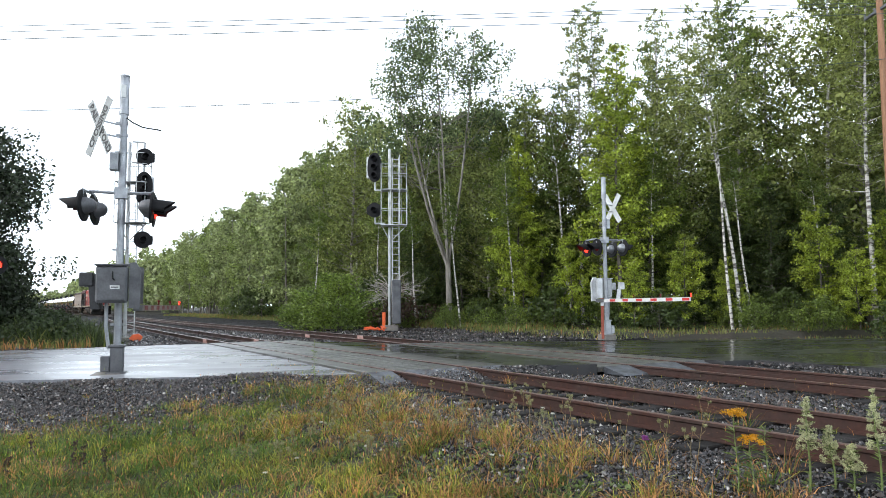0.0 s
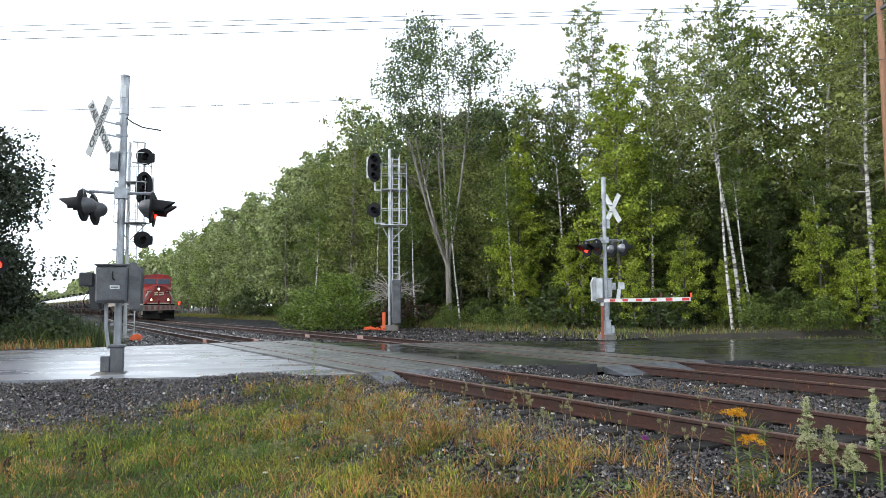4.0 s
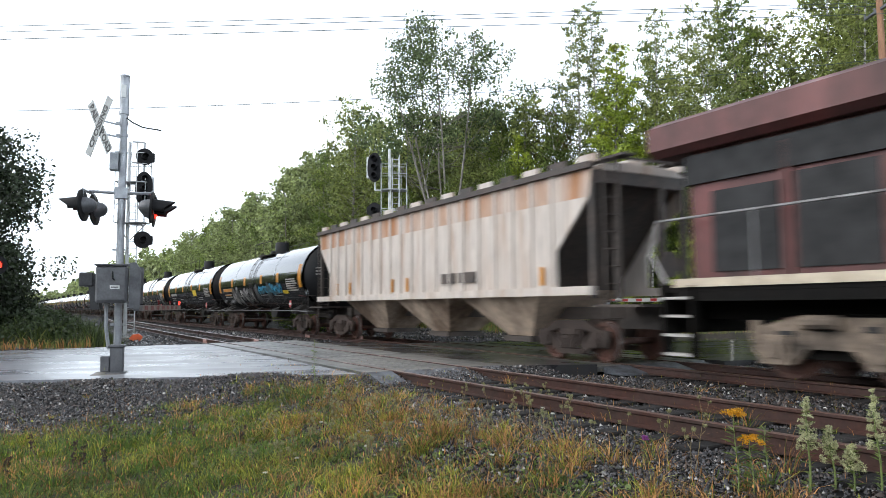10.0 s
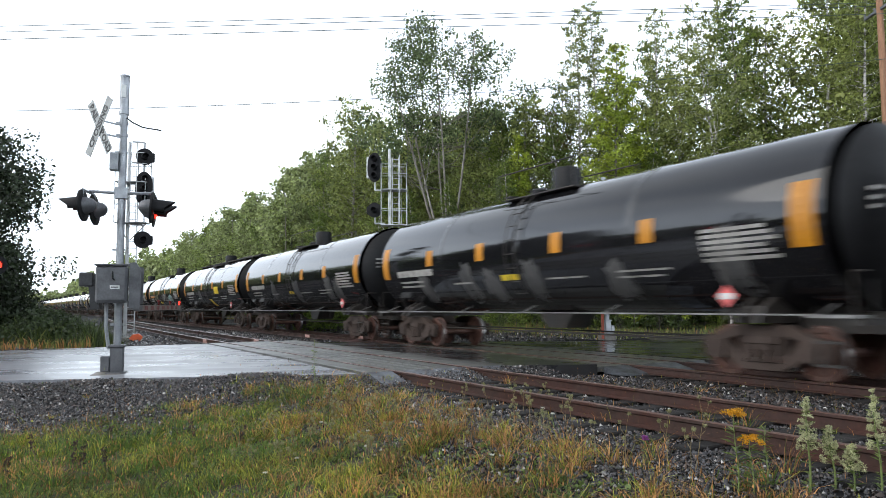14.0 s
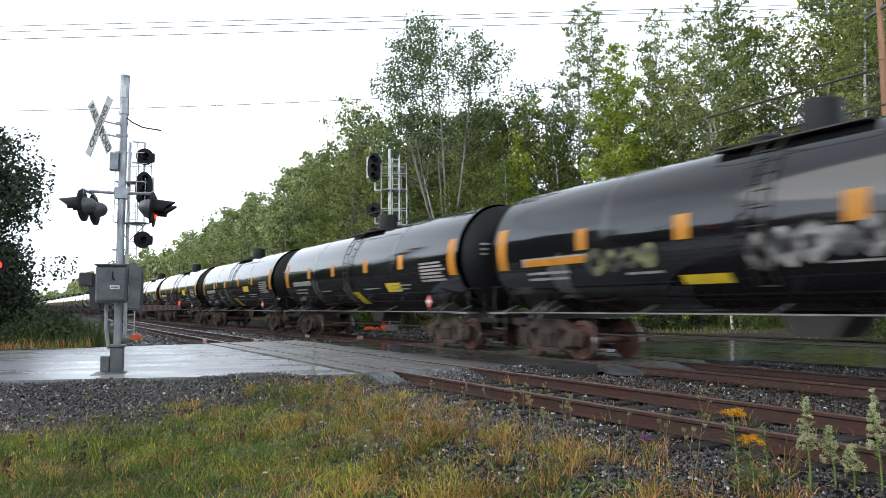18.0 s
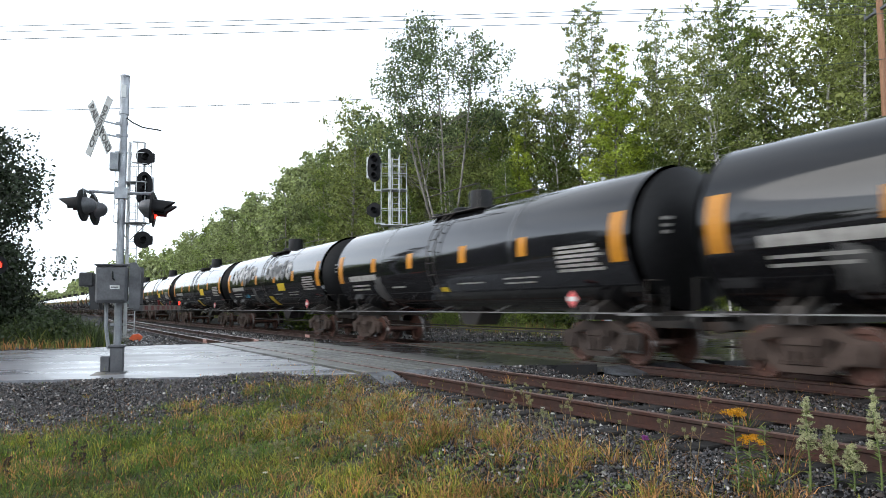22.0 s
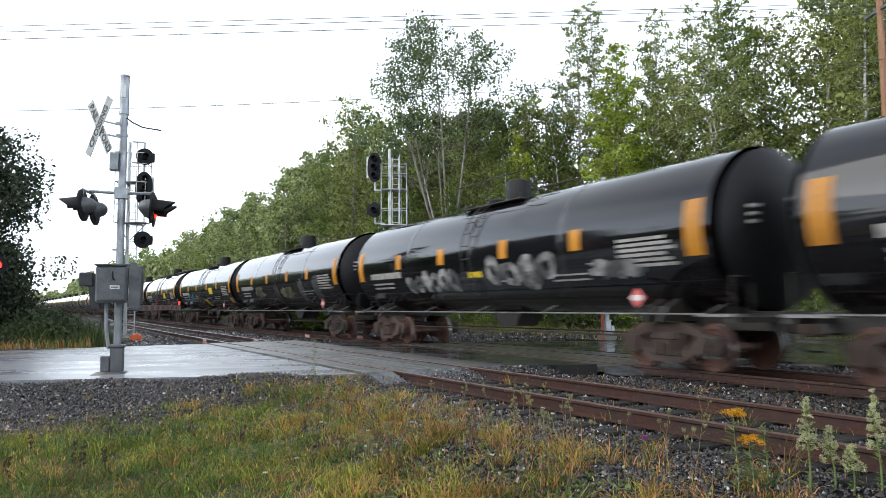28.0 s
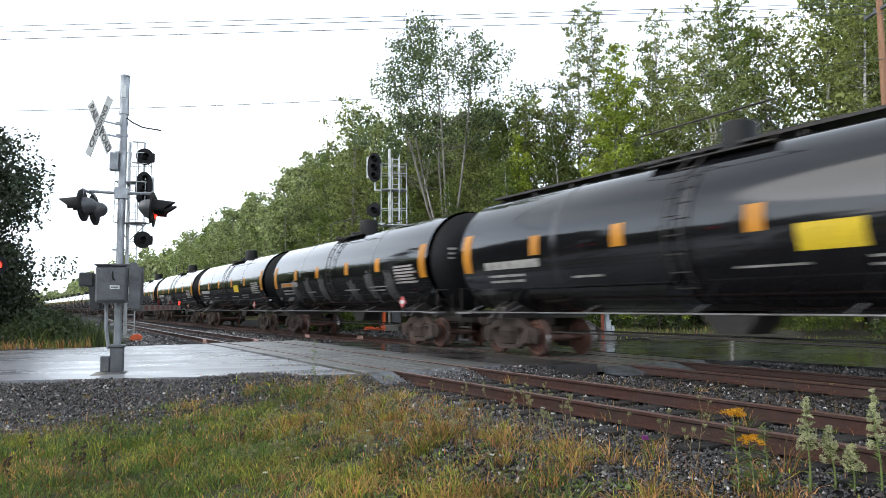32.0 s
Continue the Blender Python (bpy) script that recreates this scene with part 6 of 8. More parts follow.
def tree_parts(seed, shape, h, base, radius, n_clump, n_leaf, size, trunks=1, lean=0.04, r0=0.13, limbs=12, fork=0.0):
    """Arrays for trunk, limbs and crown."""
    rng = np.random.default_rng(seed)
    C, R = crown_points(rng, shape, h, base, radius, n_clump)
    TV, TF, LV, LF = [], [], [], []
    for k in range(trunks):
        a = rng.random() * 6.28
        top = np.array([math.cos(a), math.sin(a), 0]) * (lean * h + ((0.55 if fork else 0.32) * radius if trunks > 1 else 0))
        n = 9
        tt = np.linspace(0, 1, n)
        pts = np.clip((tt[:, None] - fork) / (1 - fork), 0, 1) ** (1.3 if not fork else 0.9) * top + np.stack([0.05 * h * 0.12 * np.sin(tt * 5 + a), 0.05 * h * 0.12 * np.cos(tt * 4 + a), tt * h * rng.uniform(0.82, 0.95)], -1)
        pts[0, 2] = -0.25
        tube(TV, TF, pts, r0 * (1 - 0.86 * tt) * (1.0 if k == 0 else 0.8) + 0.012, 8)
        for j in range(limbs):
            c = C[rng.integers(0, len(C))]
            z0 = max(base * 0.55, c[2] - rng.uniform(0.8, 2.6))
            f = np.clip(z0 / h / 0.9, 0.05, 0.95)
            st = np.array([np.interp(f, tt, pts[:, i]) for i in range(3)])
            mid = (st + c) / 2 + np.array([0, 0, -0.15 * np.linalg.norm(c - st)]) + rng.normal(size=3) * 0.12
            rr = r0 * (1 - 0.86 * f) * 0.42 + 0.008
            tube(LV, LF, [st, mid, c], [rr, rr * 0.6, 0.008], 5)
    v, f = leaves(rng, C, R, n_leaf, size)
    return (np.concatenate(TV), np.concatenate(TF)), (np.concatenate(LV), np.concatenate(LF)) if LV else None, (v, f)


def spire_parts(seed, h, base, radius, n_limb, n_leaf, size, aims=((0.0, 0.0),), r0=0.13, clump=0.34, rise=0.75, taper=1.0):
    """A forest-edge tree: stems, many thin rising limbs, and small leaf clumps strung along each limb up to a pointed top."""
    rng = np.random.default_rng(seed)
    TV, TF, C, R = [], [], [], []
    stems = []
    tt = np.linspace(0, 1, 10)
    for k, (ax, ay) in enumerate(aims):
        hh = h * (1.0 if k == 0 else rng.uniform(0.82, 0.93))
        ph = rng.uniform(0, 6.28)
        off = 0.55 * k
        pts = np.stack([off * math.cos(ph) + ax * tt ** 1.2 + 0.10 * np.sin(tt * 7 + ph), off * math.sin(ph) + ay * tt ** 1.2 + 0.10 * np.cos(tt * 6 + ph), hh * tt], -1)
        pts[0, 2] = -0.3
        tube(TV, TF, pts, r0 * (1 - 0.93 * tt) * (1 if k == 0 else 0.8) + 0.008, 8)
        stems.append((pts, hh))
    for j in range(n_limb):
        pts, hh = stems[j % len(stems)]
        t = (j + rng.random()) / n_limb
        t = t ** 0.9
        z = base + (hh * 0.99 - base) * t
        f = z / hh
        st = np.array([np.interp(f, tt, pts[:, i]) for i in range(3)])
        prof = (1.0 - t) ** taper * 0.95 + 0.10
        prof *= min(1.0, 0.45 + 2.2 * t)
        L = radius * prof * rng.uniform(0.55, 1.25)
        a = j * 2.4 + rng.uniform(-0.6, 0.6)
        d = np.array([math.cos(a), math.sin(a), rise * (0.5 + 0.9 * t) * rng.uniform(0.5, 1.3)])
        end = st + d * L
        mid = st + d * L * 0.5 + np.array([0, 0, -0.06 * L])
        rr = 0.010 + 0.22 * r0 * (1 - f)
        tube(TV, TF, [st, mid, end], [rr, rr * 0.6, 0.005], 4)
        for q in (0.35, 0.6, 0.82, 1.0, 1.12):
            if q < 0.5 and L < 0.7:
                continue
            c = (mid + (mid - st) * (2 * q - 1) if q < 0.5 else mid + (end - mid) * (2 * q - 1)) + rng.normal(size=3) * 0.10
            C.append(c)
            R.append(clump * rng.uniform(0.6, 1.3) * (0.30 + 0.85 * min(1, prof * 1.3)))
    v, f = leaves(rng, np.array(C), np.array(R), n_leaf, size, 0.25, 0.55)
    return (np.concatenate(TV), np.concatenate(TF)), None, (v, f)


def make_spire(name, label, leafmat, bark, category="tree", **kw):
    trunk, _, crown = spire_parts(**kw)
    ob = thing(name, pose(0, 0, -500), label, category)
    for nm, data, m in (("trunk", trunk, bark), ("crown", crown, leafmat)):
        p = new(nm, raw(nm, data[0], data[1], [m], None, nm != "crown"))
        p.parent = ob
    return ob


def make_tree(name, label, category, leafmat, bark, limbmat=None, **kw):
    trunk, limb, crown = tree_parts(**kw)
    ob = thing(name, pose(0, 0, -500), label, category)
    if limb is not None:
        trunk = (np.concatenate([trunk[0], limb[0]]), np.concatenate([trunk[1], limb[1] + len(trunk[0])]))
    for nm, data, m in (("trunk", trunk, bark), ("crown", crown, leafmat)):
        if data is not None:
            p = new(nm, raw(nm, data[0], data[1], [m], None, nm != "crown"))
            p.parent = ob
    return ob


def place(src, x, y, sc=1.0, rot=0.0, group="", first=False, zs=1.0):
    z = float(ground_z(np.array([x]), np.array([y]))[0])
    m = Matrix.Translation((x, y, z)) @ Matrix.Rotation(rot, 4, "Z") @ Matrix.Diagonal((sc, sc, sc * zs, 1))
    if first or src.name not in PLACED:
        PLACED.add(src.name)
        src.matrix_basis = m
        ob = src
    else:
        ob = copy_thing(src, m)
    if group:
        ob["group"] = group
    return ob


PLACED = set()
FOREST = "trees at the forest edge"

# single trees that stand out at the forest edge
lone = make_tree("broadleaf_tree", "tall broad poplar with pale forked trunks and dark clumped leaves", "tree", leaf_mat("deep_green_leaves", (0.130, 0.170, 0.066), (0.066, 0.100, 0.040), 0.6), PALEBARK,
                 seed=3, shape="broad", h=17.9, base=10.2, radius=5.35, n_clump=130, n_leaf=19000, size=0.105, trunks=5, lean=0.03, r0=0.12, limbs=14, fork=0.25)
place(lone, 0.35, 43.0, group=FOREST)
tall_birch = make_spire("birch_tree", "tall slim birch with white trunk and thin pointed crown", LEAF_GREY, BIRCH,
                        seed=5, h=18.6, base=6.0, radius=2.7, n_limb=58, n_leaf=8500, size=0.085, aims=((-0.3, 0.2),), r0=0.13, clump=0.36)
lime_tree = make_spire("ash_tree", "young ash with bright yellow-green leaves", LEAF_LIME, BARK,
                       seed=8, h=14.6, base=2.4, radius=2.7, n_limb=70, n_leaf=14000, size=0.10, aims=((0.1, 0),), r0=0.11, clump=0.44, rise=0.5)
twin_birch = make_spire("birch_tree", "leaning twin-stemmed white birch with sparse light crown", LEAF_GREY, BIRCH,
                        seed=11, h=16.0, base=7.6, radius=2.5, n_limb=52, n_leaf=7000, size=0.085, aims=((-1.7, 0.3), (-0.9, 0.2)), r0=0.09, clump=0.36)
aspen = make_spire("aspen_tree", "slender aspen with pale trunk and green leaves", LEAF_MID, PALEBARK,
                   seed=21, h=17.0, base=2.4, radius=2.9, n_limb=90, n_leaf=15000, size=0.098, aims=((0.2, 0.1),), r0=0.13, clump=0.42, taper=0.8)
grey_tree = make_spire("poplar_tree", "poplar with soft grey-green leaves", LEAF_GREY, PALEBARK,
                       seed=24, h=14.8, base=1.6, radius=3.4, n_limb=90, n_leaf=14500, size=0.108, aims=((0.1, -0.2),), r0=0.14, clump=0.50, taper=0.65)
maple = make_spire("maple_tree", "maple with layered mid-green leaves", LEAF_MID, BARK,
                   seed=14, h=14.8, base=1.8, radius=3.6, n_limb=84, n_leaf=15000, size=0.112, aims=((0.2, 0.2),), r0=0.15, clump=0.50, rise=0.35, taper=0.6)
dark_tree = make_spire("oak_tree", "dense dark green broadleaf tree", LEAF_DARK, BARK,
                       seed=17, h=15.6, base=1.4, radius=3.6, n_limb=84, n_leaf=14000, size=0.12, aims=((0.2, 0.0),), r0=0.17, clump=0.5, rise=0.45, taper=0.6)
turning = make_spire("maple_tree", "maple with the first reddish autumn leaves at its top", LEAF_RED, BARK,
                     seed=27, h=12.8, base=8.2, radius=1.8, n_limb=30, n_leaf=2600, size=0.10, r0=0.10, clump=0.40)
pole_birch = make_spire("birch_tree", "thin white birch stem with a small high crown", LEAF_MID, BIRCH,
                        seed=61, h=14.6, base=8.5, radius=1.6, n_limb=34, n_leaf=3600, size=0.09, aims=((-1.3, 0.2),), r0=0.10, clump=0.38)
sapling = make_spire("sapling", "young maple with layered yellow-green leaves", LEAF_LIME, BARK, "young tree",
                     seed=31, h=5.6, base=0.7, radius=2.1, n_limb=34, n_leaf=6000, size=0.085, r0=0.05, clump=0.30, rise=0.25, taper=0.7)
shrub = make_tree("shrub", "low green shrub at the forest edge", "shrub", LEAF_MID, BARK,
                  seed=33, shape="bush", h=2.3, base=0.1, radius=1.5, n_clump=70, n_leaf=1900, size=0.10, r0=0.03, limbs=8)
lime_shrub = make_tree("shrub", "round bright green shrub at the forest edge", "shrub", leaf_mat("fresh_green_leaves", (0.185, 0.255, 0.044), (0.10, 0.155, 0.032), 0.6), BARK,
                       seed=36, shape="bush", h=3.6, base=0.1, radius=2.3, n_clump=90, n_leaf=8000, size=0.10, r0=0.04, limbs=14)
# the dark leaf colour also carries the shade under the trees
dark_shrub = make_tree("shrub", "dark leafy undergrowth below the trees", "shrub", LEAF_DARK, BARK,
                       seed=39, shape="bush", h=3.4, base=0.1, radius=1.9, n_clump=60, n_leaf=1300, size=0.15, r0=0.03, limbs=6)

for src, x, y, sc, rot, zs in (
        # tops against the sky
        (tall_birch, 9.0, 40.0, 1.0, 0.4, 1.0), (lime_tree, 8.75, 35.5, 1.0, 0.3, 1.0), (tall_birch, 12.3, 40.5, 0.98, 2.0, 1.0),
        (twin_birch, 13.15, 31.8, 0.95, 0.0, 1.0), (dark_tree, 22.5, 42.0, 0.7, 0.4, 1.0), (dark_tree, 19.6, 41.5, 0.7, 3.4, 1.0), (aspen, 15.9, 38.0, 1.0, 0.5, 1.03), (grey_tree, 17.7, 38.5, 1.12, 1.0, 1.0),
        (tall_birch, 19.4, 35.5, 1.0, 2.5, 1.0), (grey_tree, 21.3, 35.6, 1.2, 4.5, 1.06), (tall_birch, 18.95, 31.6, 0.96, 3.0, 1.0), (aspen, 22.6, 38.0, 1.1, 5.5, 1.05), (grey_tree, 24.3, 38.0, 1.25, 0.5, 1.0),
        (aspen, 13.0, 43.0, 0.98, 1.7, 1.0), (tall_birch, 14.9, 42.5, 1.0, 4.4, 1.0), (tall_birch, 17.0, 42.0, 1.05, 0.9, 1.0),
        # middle layer
        (maple, 10.9, 37.2, 0.66, 2.2, 1.0), (maple, 12.1, 37.6, 0.72, 4.0, 1.0), (dark_tree, 16.4, 35.5, 0.66, 2.0, 1.0), (grey_tree, 13.0, 38.8, 0.82, 1.2, 1.0),
        (dark_tree, 18.4, 33.8, 0.58, 0.3, 1.0), (dark_tree, 20.6, 32.8, 0.62, 3.6, 1.0), (maple, 17.6, 32.6, 0.42, 1.6, 1.0), (dark_tree, 22.6, 34.0, 0.72, 1.9, 1.0), (dark_tree, 18.6, 36.6, 0.72, 1.0, 1.0), (grey_tree, 10.2, 41.0, 0.80, 3.9, 1.0),
        (dark_tree, 14.6, 37.2, 0.66, 5.0, 1.0), (dark_tree, 11.2, 40.0, 0.66, 2.0, 1.0), (maple, 8.0, 42.5, 0.80, 0.0, 1.0), (grey_tree, 24.4, 34.6, 0.90, 2.0, 1.0),
        # round the broad poplar
        (grey_tree, 4.9, 41.4, 0.80, 2.2, 1.0), (tall_birch, 8.1, 41.2, 1.0, 1.4, 1.0), (aspen, 7.3, 42.6, 0.82, 0.6, 1.0), (turning, 6.2, 41.5, 0.98, 0, 1.0), (maple, 5.6, 40.2, 0.80, 1.0, 1.0), (aspen, 3.6, 41.8, 0.68, 3.3, 1.0), (maple, 4.4, 46.0, 0.82, 2.4, 1.0), (dark_tree, 1.2, 46.5, 0.72, 4.0, 1.0), (dark_tree, -2.0, 46.0, 0.66, 1.0, 1.0), (grey_tree, -3.2, 50.0, 0.70, 0.3, 1.0), (aspen, 4.9, 43.5, 0.76, 1.0, 1.0), (maple, 6.9, 44.0, 0.86, 2.0, 1.0), (grey_tree, 3.0, 45.0, 0.84, 5.0, 1.0), (grey_tree, 2.2, 49.0, 0.80, 2.7, 1.0), (lime_tree, 4.2, 39.6, 0.74, 5.0, 1.0),
        (pole_birch, 6.9, 38.5, 0.80, 0.0, 1.0), (pole_birch, 3.9, 39.0, 0.80, 1.0, 1.0), (pole_birch, 0.9, 40.8, 0.72, 0.7, 1.0), (pole_birch, 13.75, 32.0, 0.74, 0.0, 1.0), (pole_birch, 10.4, 36.0, 0.78, 2.0, 1.0),
        (pole_birch, -4.6, 47.0, 0.8, 2.7, 1.0), (pole_birch, -9.5, 53.0, 0.8, 4.7, 1.0), (pole_birch, 17.9, 33.2, 0.72, 5.7, 1.0), (pole_birch, -1.6, 42.6, 0.72, 5.6, 1.0),
        (sapling, 16.6, 31.5, 0.8, 0.3, 1.2), (sapling, 19.2, 30.0, 0.72, 2.0, 1.0), (sapling, 19.9, 31.2, 1.0, 5.2, 1.0), (sapling, 11.4, 33.6, 0.8, 4.2, 1.0), (sapling, 13.0, 32.6, 0.6, 0.2, 1.0),
        (sapling, 9.0, 33.6, 0.6, 1.0, 1.0), (sapling, 4.4, 38.8, 0.8, 2.6, 1.0), (sapling, 6.6, 37.0, 0.9, 0.0, 1.0),
        (lime_shrub, -6.3, 42.5, 1.0, 0, 0.9), (lime_shrub, -8.4, 45.5, 0.85, 2, 0.9), (sapling, 17.5, 30.2, 0.66, 4, 1.0)):
    place(src, x, y, sc, rot, FOREST, zs=zs)


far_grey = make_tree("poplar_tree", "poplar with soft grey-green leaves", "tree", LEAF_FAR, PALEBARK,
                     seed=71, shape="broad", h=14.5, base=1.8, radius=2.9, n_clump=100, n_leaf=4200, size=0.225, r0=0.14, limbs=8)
# lighter copy of LEAF_MID: light on the far maples is put into its colour
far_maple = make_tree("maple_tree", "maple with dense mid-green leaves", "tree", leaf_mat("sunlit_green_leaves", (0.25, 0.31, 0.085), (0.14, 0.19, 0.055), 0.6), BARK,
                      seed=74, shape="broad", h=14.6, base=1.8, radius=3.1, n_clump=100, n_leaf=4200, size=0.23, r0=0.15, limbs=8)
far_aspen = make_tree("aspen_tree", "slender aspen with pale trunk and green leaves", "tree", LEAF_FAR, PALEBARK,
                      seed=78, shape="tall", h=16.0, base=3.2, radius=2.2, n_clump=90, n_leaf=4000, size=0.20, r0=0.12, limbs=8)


# shade of the forest interior is put into the leaf colour
deep_tree = make_tree("oak_tree", "dense tree deep in the woods, coloured dark for the shade there", "tree", LEAF_DARK, BARK,
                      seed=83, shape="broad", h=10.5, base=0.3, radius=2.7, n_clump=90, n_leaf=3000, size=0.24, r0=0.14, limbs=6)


def edge_u(s):
    """How far the forest edge stands from the main track."""
    return float(np.interp(s, [-700, -150, -60, -30, -22, -12, -4, 8, 40], [17, 13.5, 9.5, 9.0, 10.5, 14.0, 18.0, 24.0, 40.0]))


def at_edge(s, du):
    x, y, _ = on_track(s, edge_u(s) + du)
    return float(x), float(y)


def fill_forest():
    rng = random.Random(77)
    kinds = [aspen, grey_tree, grey_tree, maple, aspen, grey_tree, tall_birch]
    s = -31.0
    while s > -135:
        for row, step in ((0.8, 0.0), (4.6, 1.7), (9.0, 0.6)):
            x, y = at_edge(s - step, row + rng.uniform(-1.0, 1.2))
            k = kinds[rng.randrange(len(kinds))]
            if row > 4:
                k = rng.choice([maple, grey_tree, grey_tree])
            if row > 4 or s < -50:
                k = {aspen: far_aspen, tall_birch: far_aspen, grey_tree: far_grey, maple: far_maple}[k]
            hk = {far_aspen: 16.0, aspen: 17.0, tall_birch: 18.6}.get(k, 14.7)
            goal = rng.uniform(12.2, 15.2) + (0.4 if row > 2 else 0) + (0.5 if s > -75 else 0.0)
            sc = goal / hk
            place(k, x, y, sc, rng.uniform(0, 6.28), FOREST)
        s -= rng.uniform(2.6, 3.8) * (1.0 if s > -80 else 1.35)
    # behind the named trees on the right
    for i in range(26):
        s = rng.uniform(-30, 14)
        x, y = at_edge(s, rng.uniform(7, 20))
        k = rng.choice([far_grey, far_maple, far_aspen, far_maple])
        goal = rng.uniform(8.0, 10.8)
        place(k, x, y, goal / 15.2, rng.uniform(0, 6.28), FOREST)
    # undergrowth
    s = -14.0
    for i in range(64):
        s = rng.uniform(-70, 2) if i < 44 else rng.uniform(-30, 4)
        x, y = at_edge(s, rng.uniform(-2.2, 1.0) if i % 3 else rng.uniform(1, 5))
        if abs(x + 6.3) < 2.5 and abs(y - 42) < 3:
            continue
        k = shrub if i % 2 else dark_shrub
        place(k, x, y, rng.uniform(0.55, 1.1) * (0.62 if s > -28 else 1.0), rng.uniform(0, 6.28), "shrubs at the forest edge")
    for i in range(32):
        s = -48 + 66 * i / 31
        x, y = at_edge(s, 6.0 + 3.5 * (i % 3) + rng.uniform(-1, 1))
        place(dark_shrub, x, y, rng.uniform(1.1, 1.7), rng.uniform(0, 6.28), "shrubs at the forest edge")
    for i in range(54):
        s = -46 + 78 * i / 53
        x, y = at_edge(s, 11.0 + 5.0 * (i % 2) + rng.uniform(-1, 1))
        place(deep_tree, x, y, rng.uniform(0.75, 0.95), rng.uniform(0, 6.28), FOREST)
    for i in range(26):
        s = rng.uniform(-34, 3)
        x, y = at_edge(s, rng.uniform(-3.4, -1.2))
        place(shrub, x, y, rng.uniform(0.3, 0.6), rng.uniform(0, 6.28), "shrubs at the forest edge")


fill_forest()


def far_woods():
    """Woods that stay far off on both sides of the line, joined."""
    rng = np.random.default_rng(9)
    V, F, n = [], [], 0
    TV, TF = [], []
    spots = []
    for s in np.arange(-136, -700, -5.0):
        for du in (0.5, 7, 14):
            spots.append((s + rng.uniform(-2, 2), edge_u(s) + du + rng.uniform(-1.5, 1.5), rng.uniform(12, 16)))
    for s in np.arange(-42, -330, -7.0):
        for du in (-25, -33):
            spots.append((s + rng.uniform(-2, 2), du - (4 if s > -80 else 0) + rng.uniform(-3, 3), rng.uniform(11, 15)))
    for s in np.arange(-330, -700, -6.0):
        for du in (-26, -34, -44):
            spots.append((s + rng.uniform(-2, 2), du + rng.uniform(-3, 3), rng.uniform(11, 15)))
    for s in np.arange(-640, -760, -9.0):
        for du in np.arange(-24, 18, 7.0):
            spots.append((s + rng.uniform(-2, 2), du + rng.uniform(-3, 3), rng.uniform(12, 17)))
    for s, u, h in spots:
        x, y, th = on_track(s, u)
        near = s > -260
        C, R = crown_points(rng, "broad", h, 0.8, rng.uniform(2.6, 3.8), 36 if near else 18)
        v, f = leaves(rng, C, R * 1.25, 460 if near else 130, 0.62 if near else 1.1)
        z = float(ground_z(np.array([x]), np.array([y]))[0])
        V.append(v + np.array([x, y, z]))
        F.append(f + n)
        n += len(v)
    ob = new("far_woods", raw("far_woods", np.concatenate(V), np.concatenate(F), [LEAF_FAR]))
    tagged(ob, "distant green woods along the railway line", "woods", kind="stuff")


far_woods()

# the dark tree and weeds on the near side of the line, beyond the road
# stands against the light; that shade is put into the leaf colour
left_tree = make_tree("oak_tree", "bushy tree beside the road, backlit shade put into its leaves", "tree", leaf_mat("blackish_green_leaves", (0.040, 0.058, 0.026), (0.022, 0.034, 0.016), 0.6, 0.25), BARK,
                      seed=44, shape="broad", h=8.4, base=0.4, radius=3.0, n_clump=150, n_leaf=25000, size=0.095, r0=0.14, limbs=18)
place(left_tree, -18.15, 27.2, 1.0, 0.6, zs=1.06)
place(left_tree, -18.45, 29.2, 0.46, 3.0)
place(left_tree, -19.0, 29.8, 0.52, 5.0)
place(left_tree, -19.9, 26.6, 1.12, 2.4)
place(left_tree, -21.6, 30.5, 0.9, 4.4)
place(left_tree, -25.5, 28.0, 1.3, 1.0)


def bare_shrub():
    """A dead fallen top with bare grey twigs and withered leaves."""
    rng = np.random.default_rng(5)
    V, F = [], []
    for k in range(46):
        a, e = rng.uniform(0, 6.28), rng.uniform(-0.3, 0.9)
        L = rng.uniform(0.9, 2.1)
        d = np.array([math.cos(a) * math.cos(e), math.sin(a) * math.cos(e), math.sin(e)])
        st = np.array([0, 0, 1.9]) + rng.normal(size=3) * 0.18
        mid, end = st + d * L * 0.5 + [0, 0, 0.12], st + d * L + [0, 0, -0.35 * rng.random()]
        tube(V, F, [st, mid, end], [0.028, 0.018, 0.006], 5)
        for j in range(4):
            q = mid + (end - mid) * rng.random()
            tube(V, F, [q, q + (d + rng.normal(size=3) * 0.6) * L * 0.25], [0.010, 0.004], 4)
    tube(V, F, [[0, 0, -0.2], [0.1, 0, 1.0], [0, 0, 2.0]], [0.09, 0.07, 0.05], 7)
    ob = thing("dead_tree", pose(-2.9, 41.5, 0.12), "dead bare tree with tangled grey twigs", "dead tree", FOREST)
    p = new("trunk", raw("trunk", np.concatenate(V), np.concatenate(F), [DEADTWIG], None, True))
    p.parent = ob
    C = rng.normal(size=(14, 3)) * [0.9, 0.9, 0.5] + [0.2, 0.4, 0.9]
    v, f = leaves(rng, C, np.full(14, 0.55), 1500, 0.10)
    p = new("crown", raw("crown", v, f, [BROWNLEAF]))
    p.parent = ob


bare_shrub()


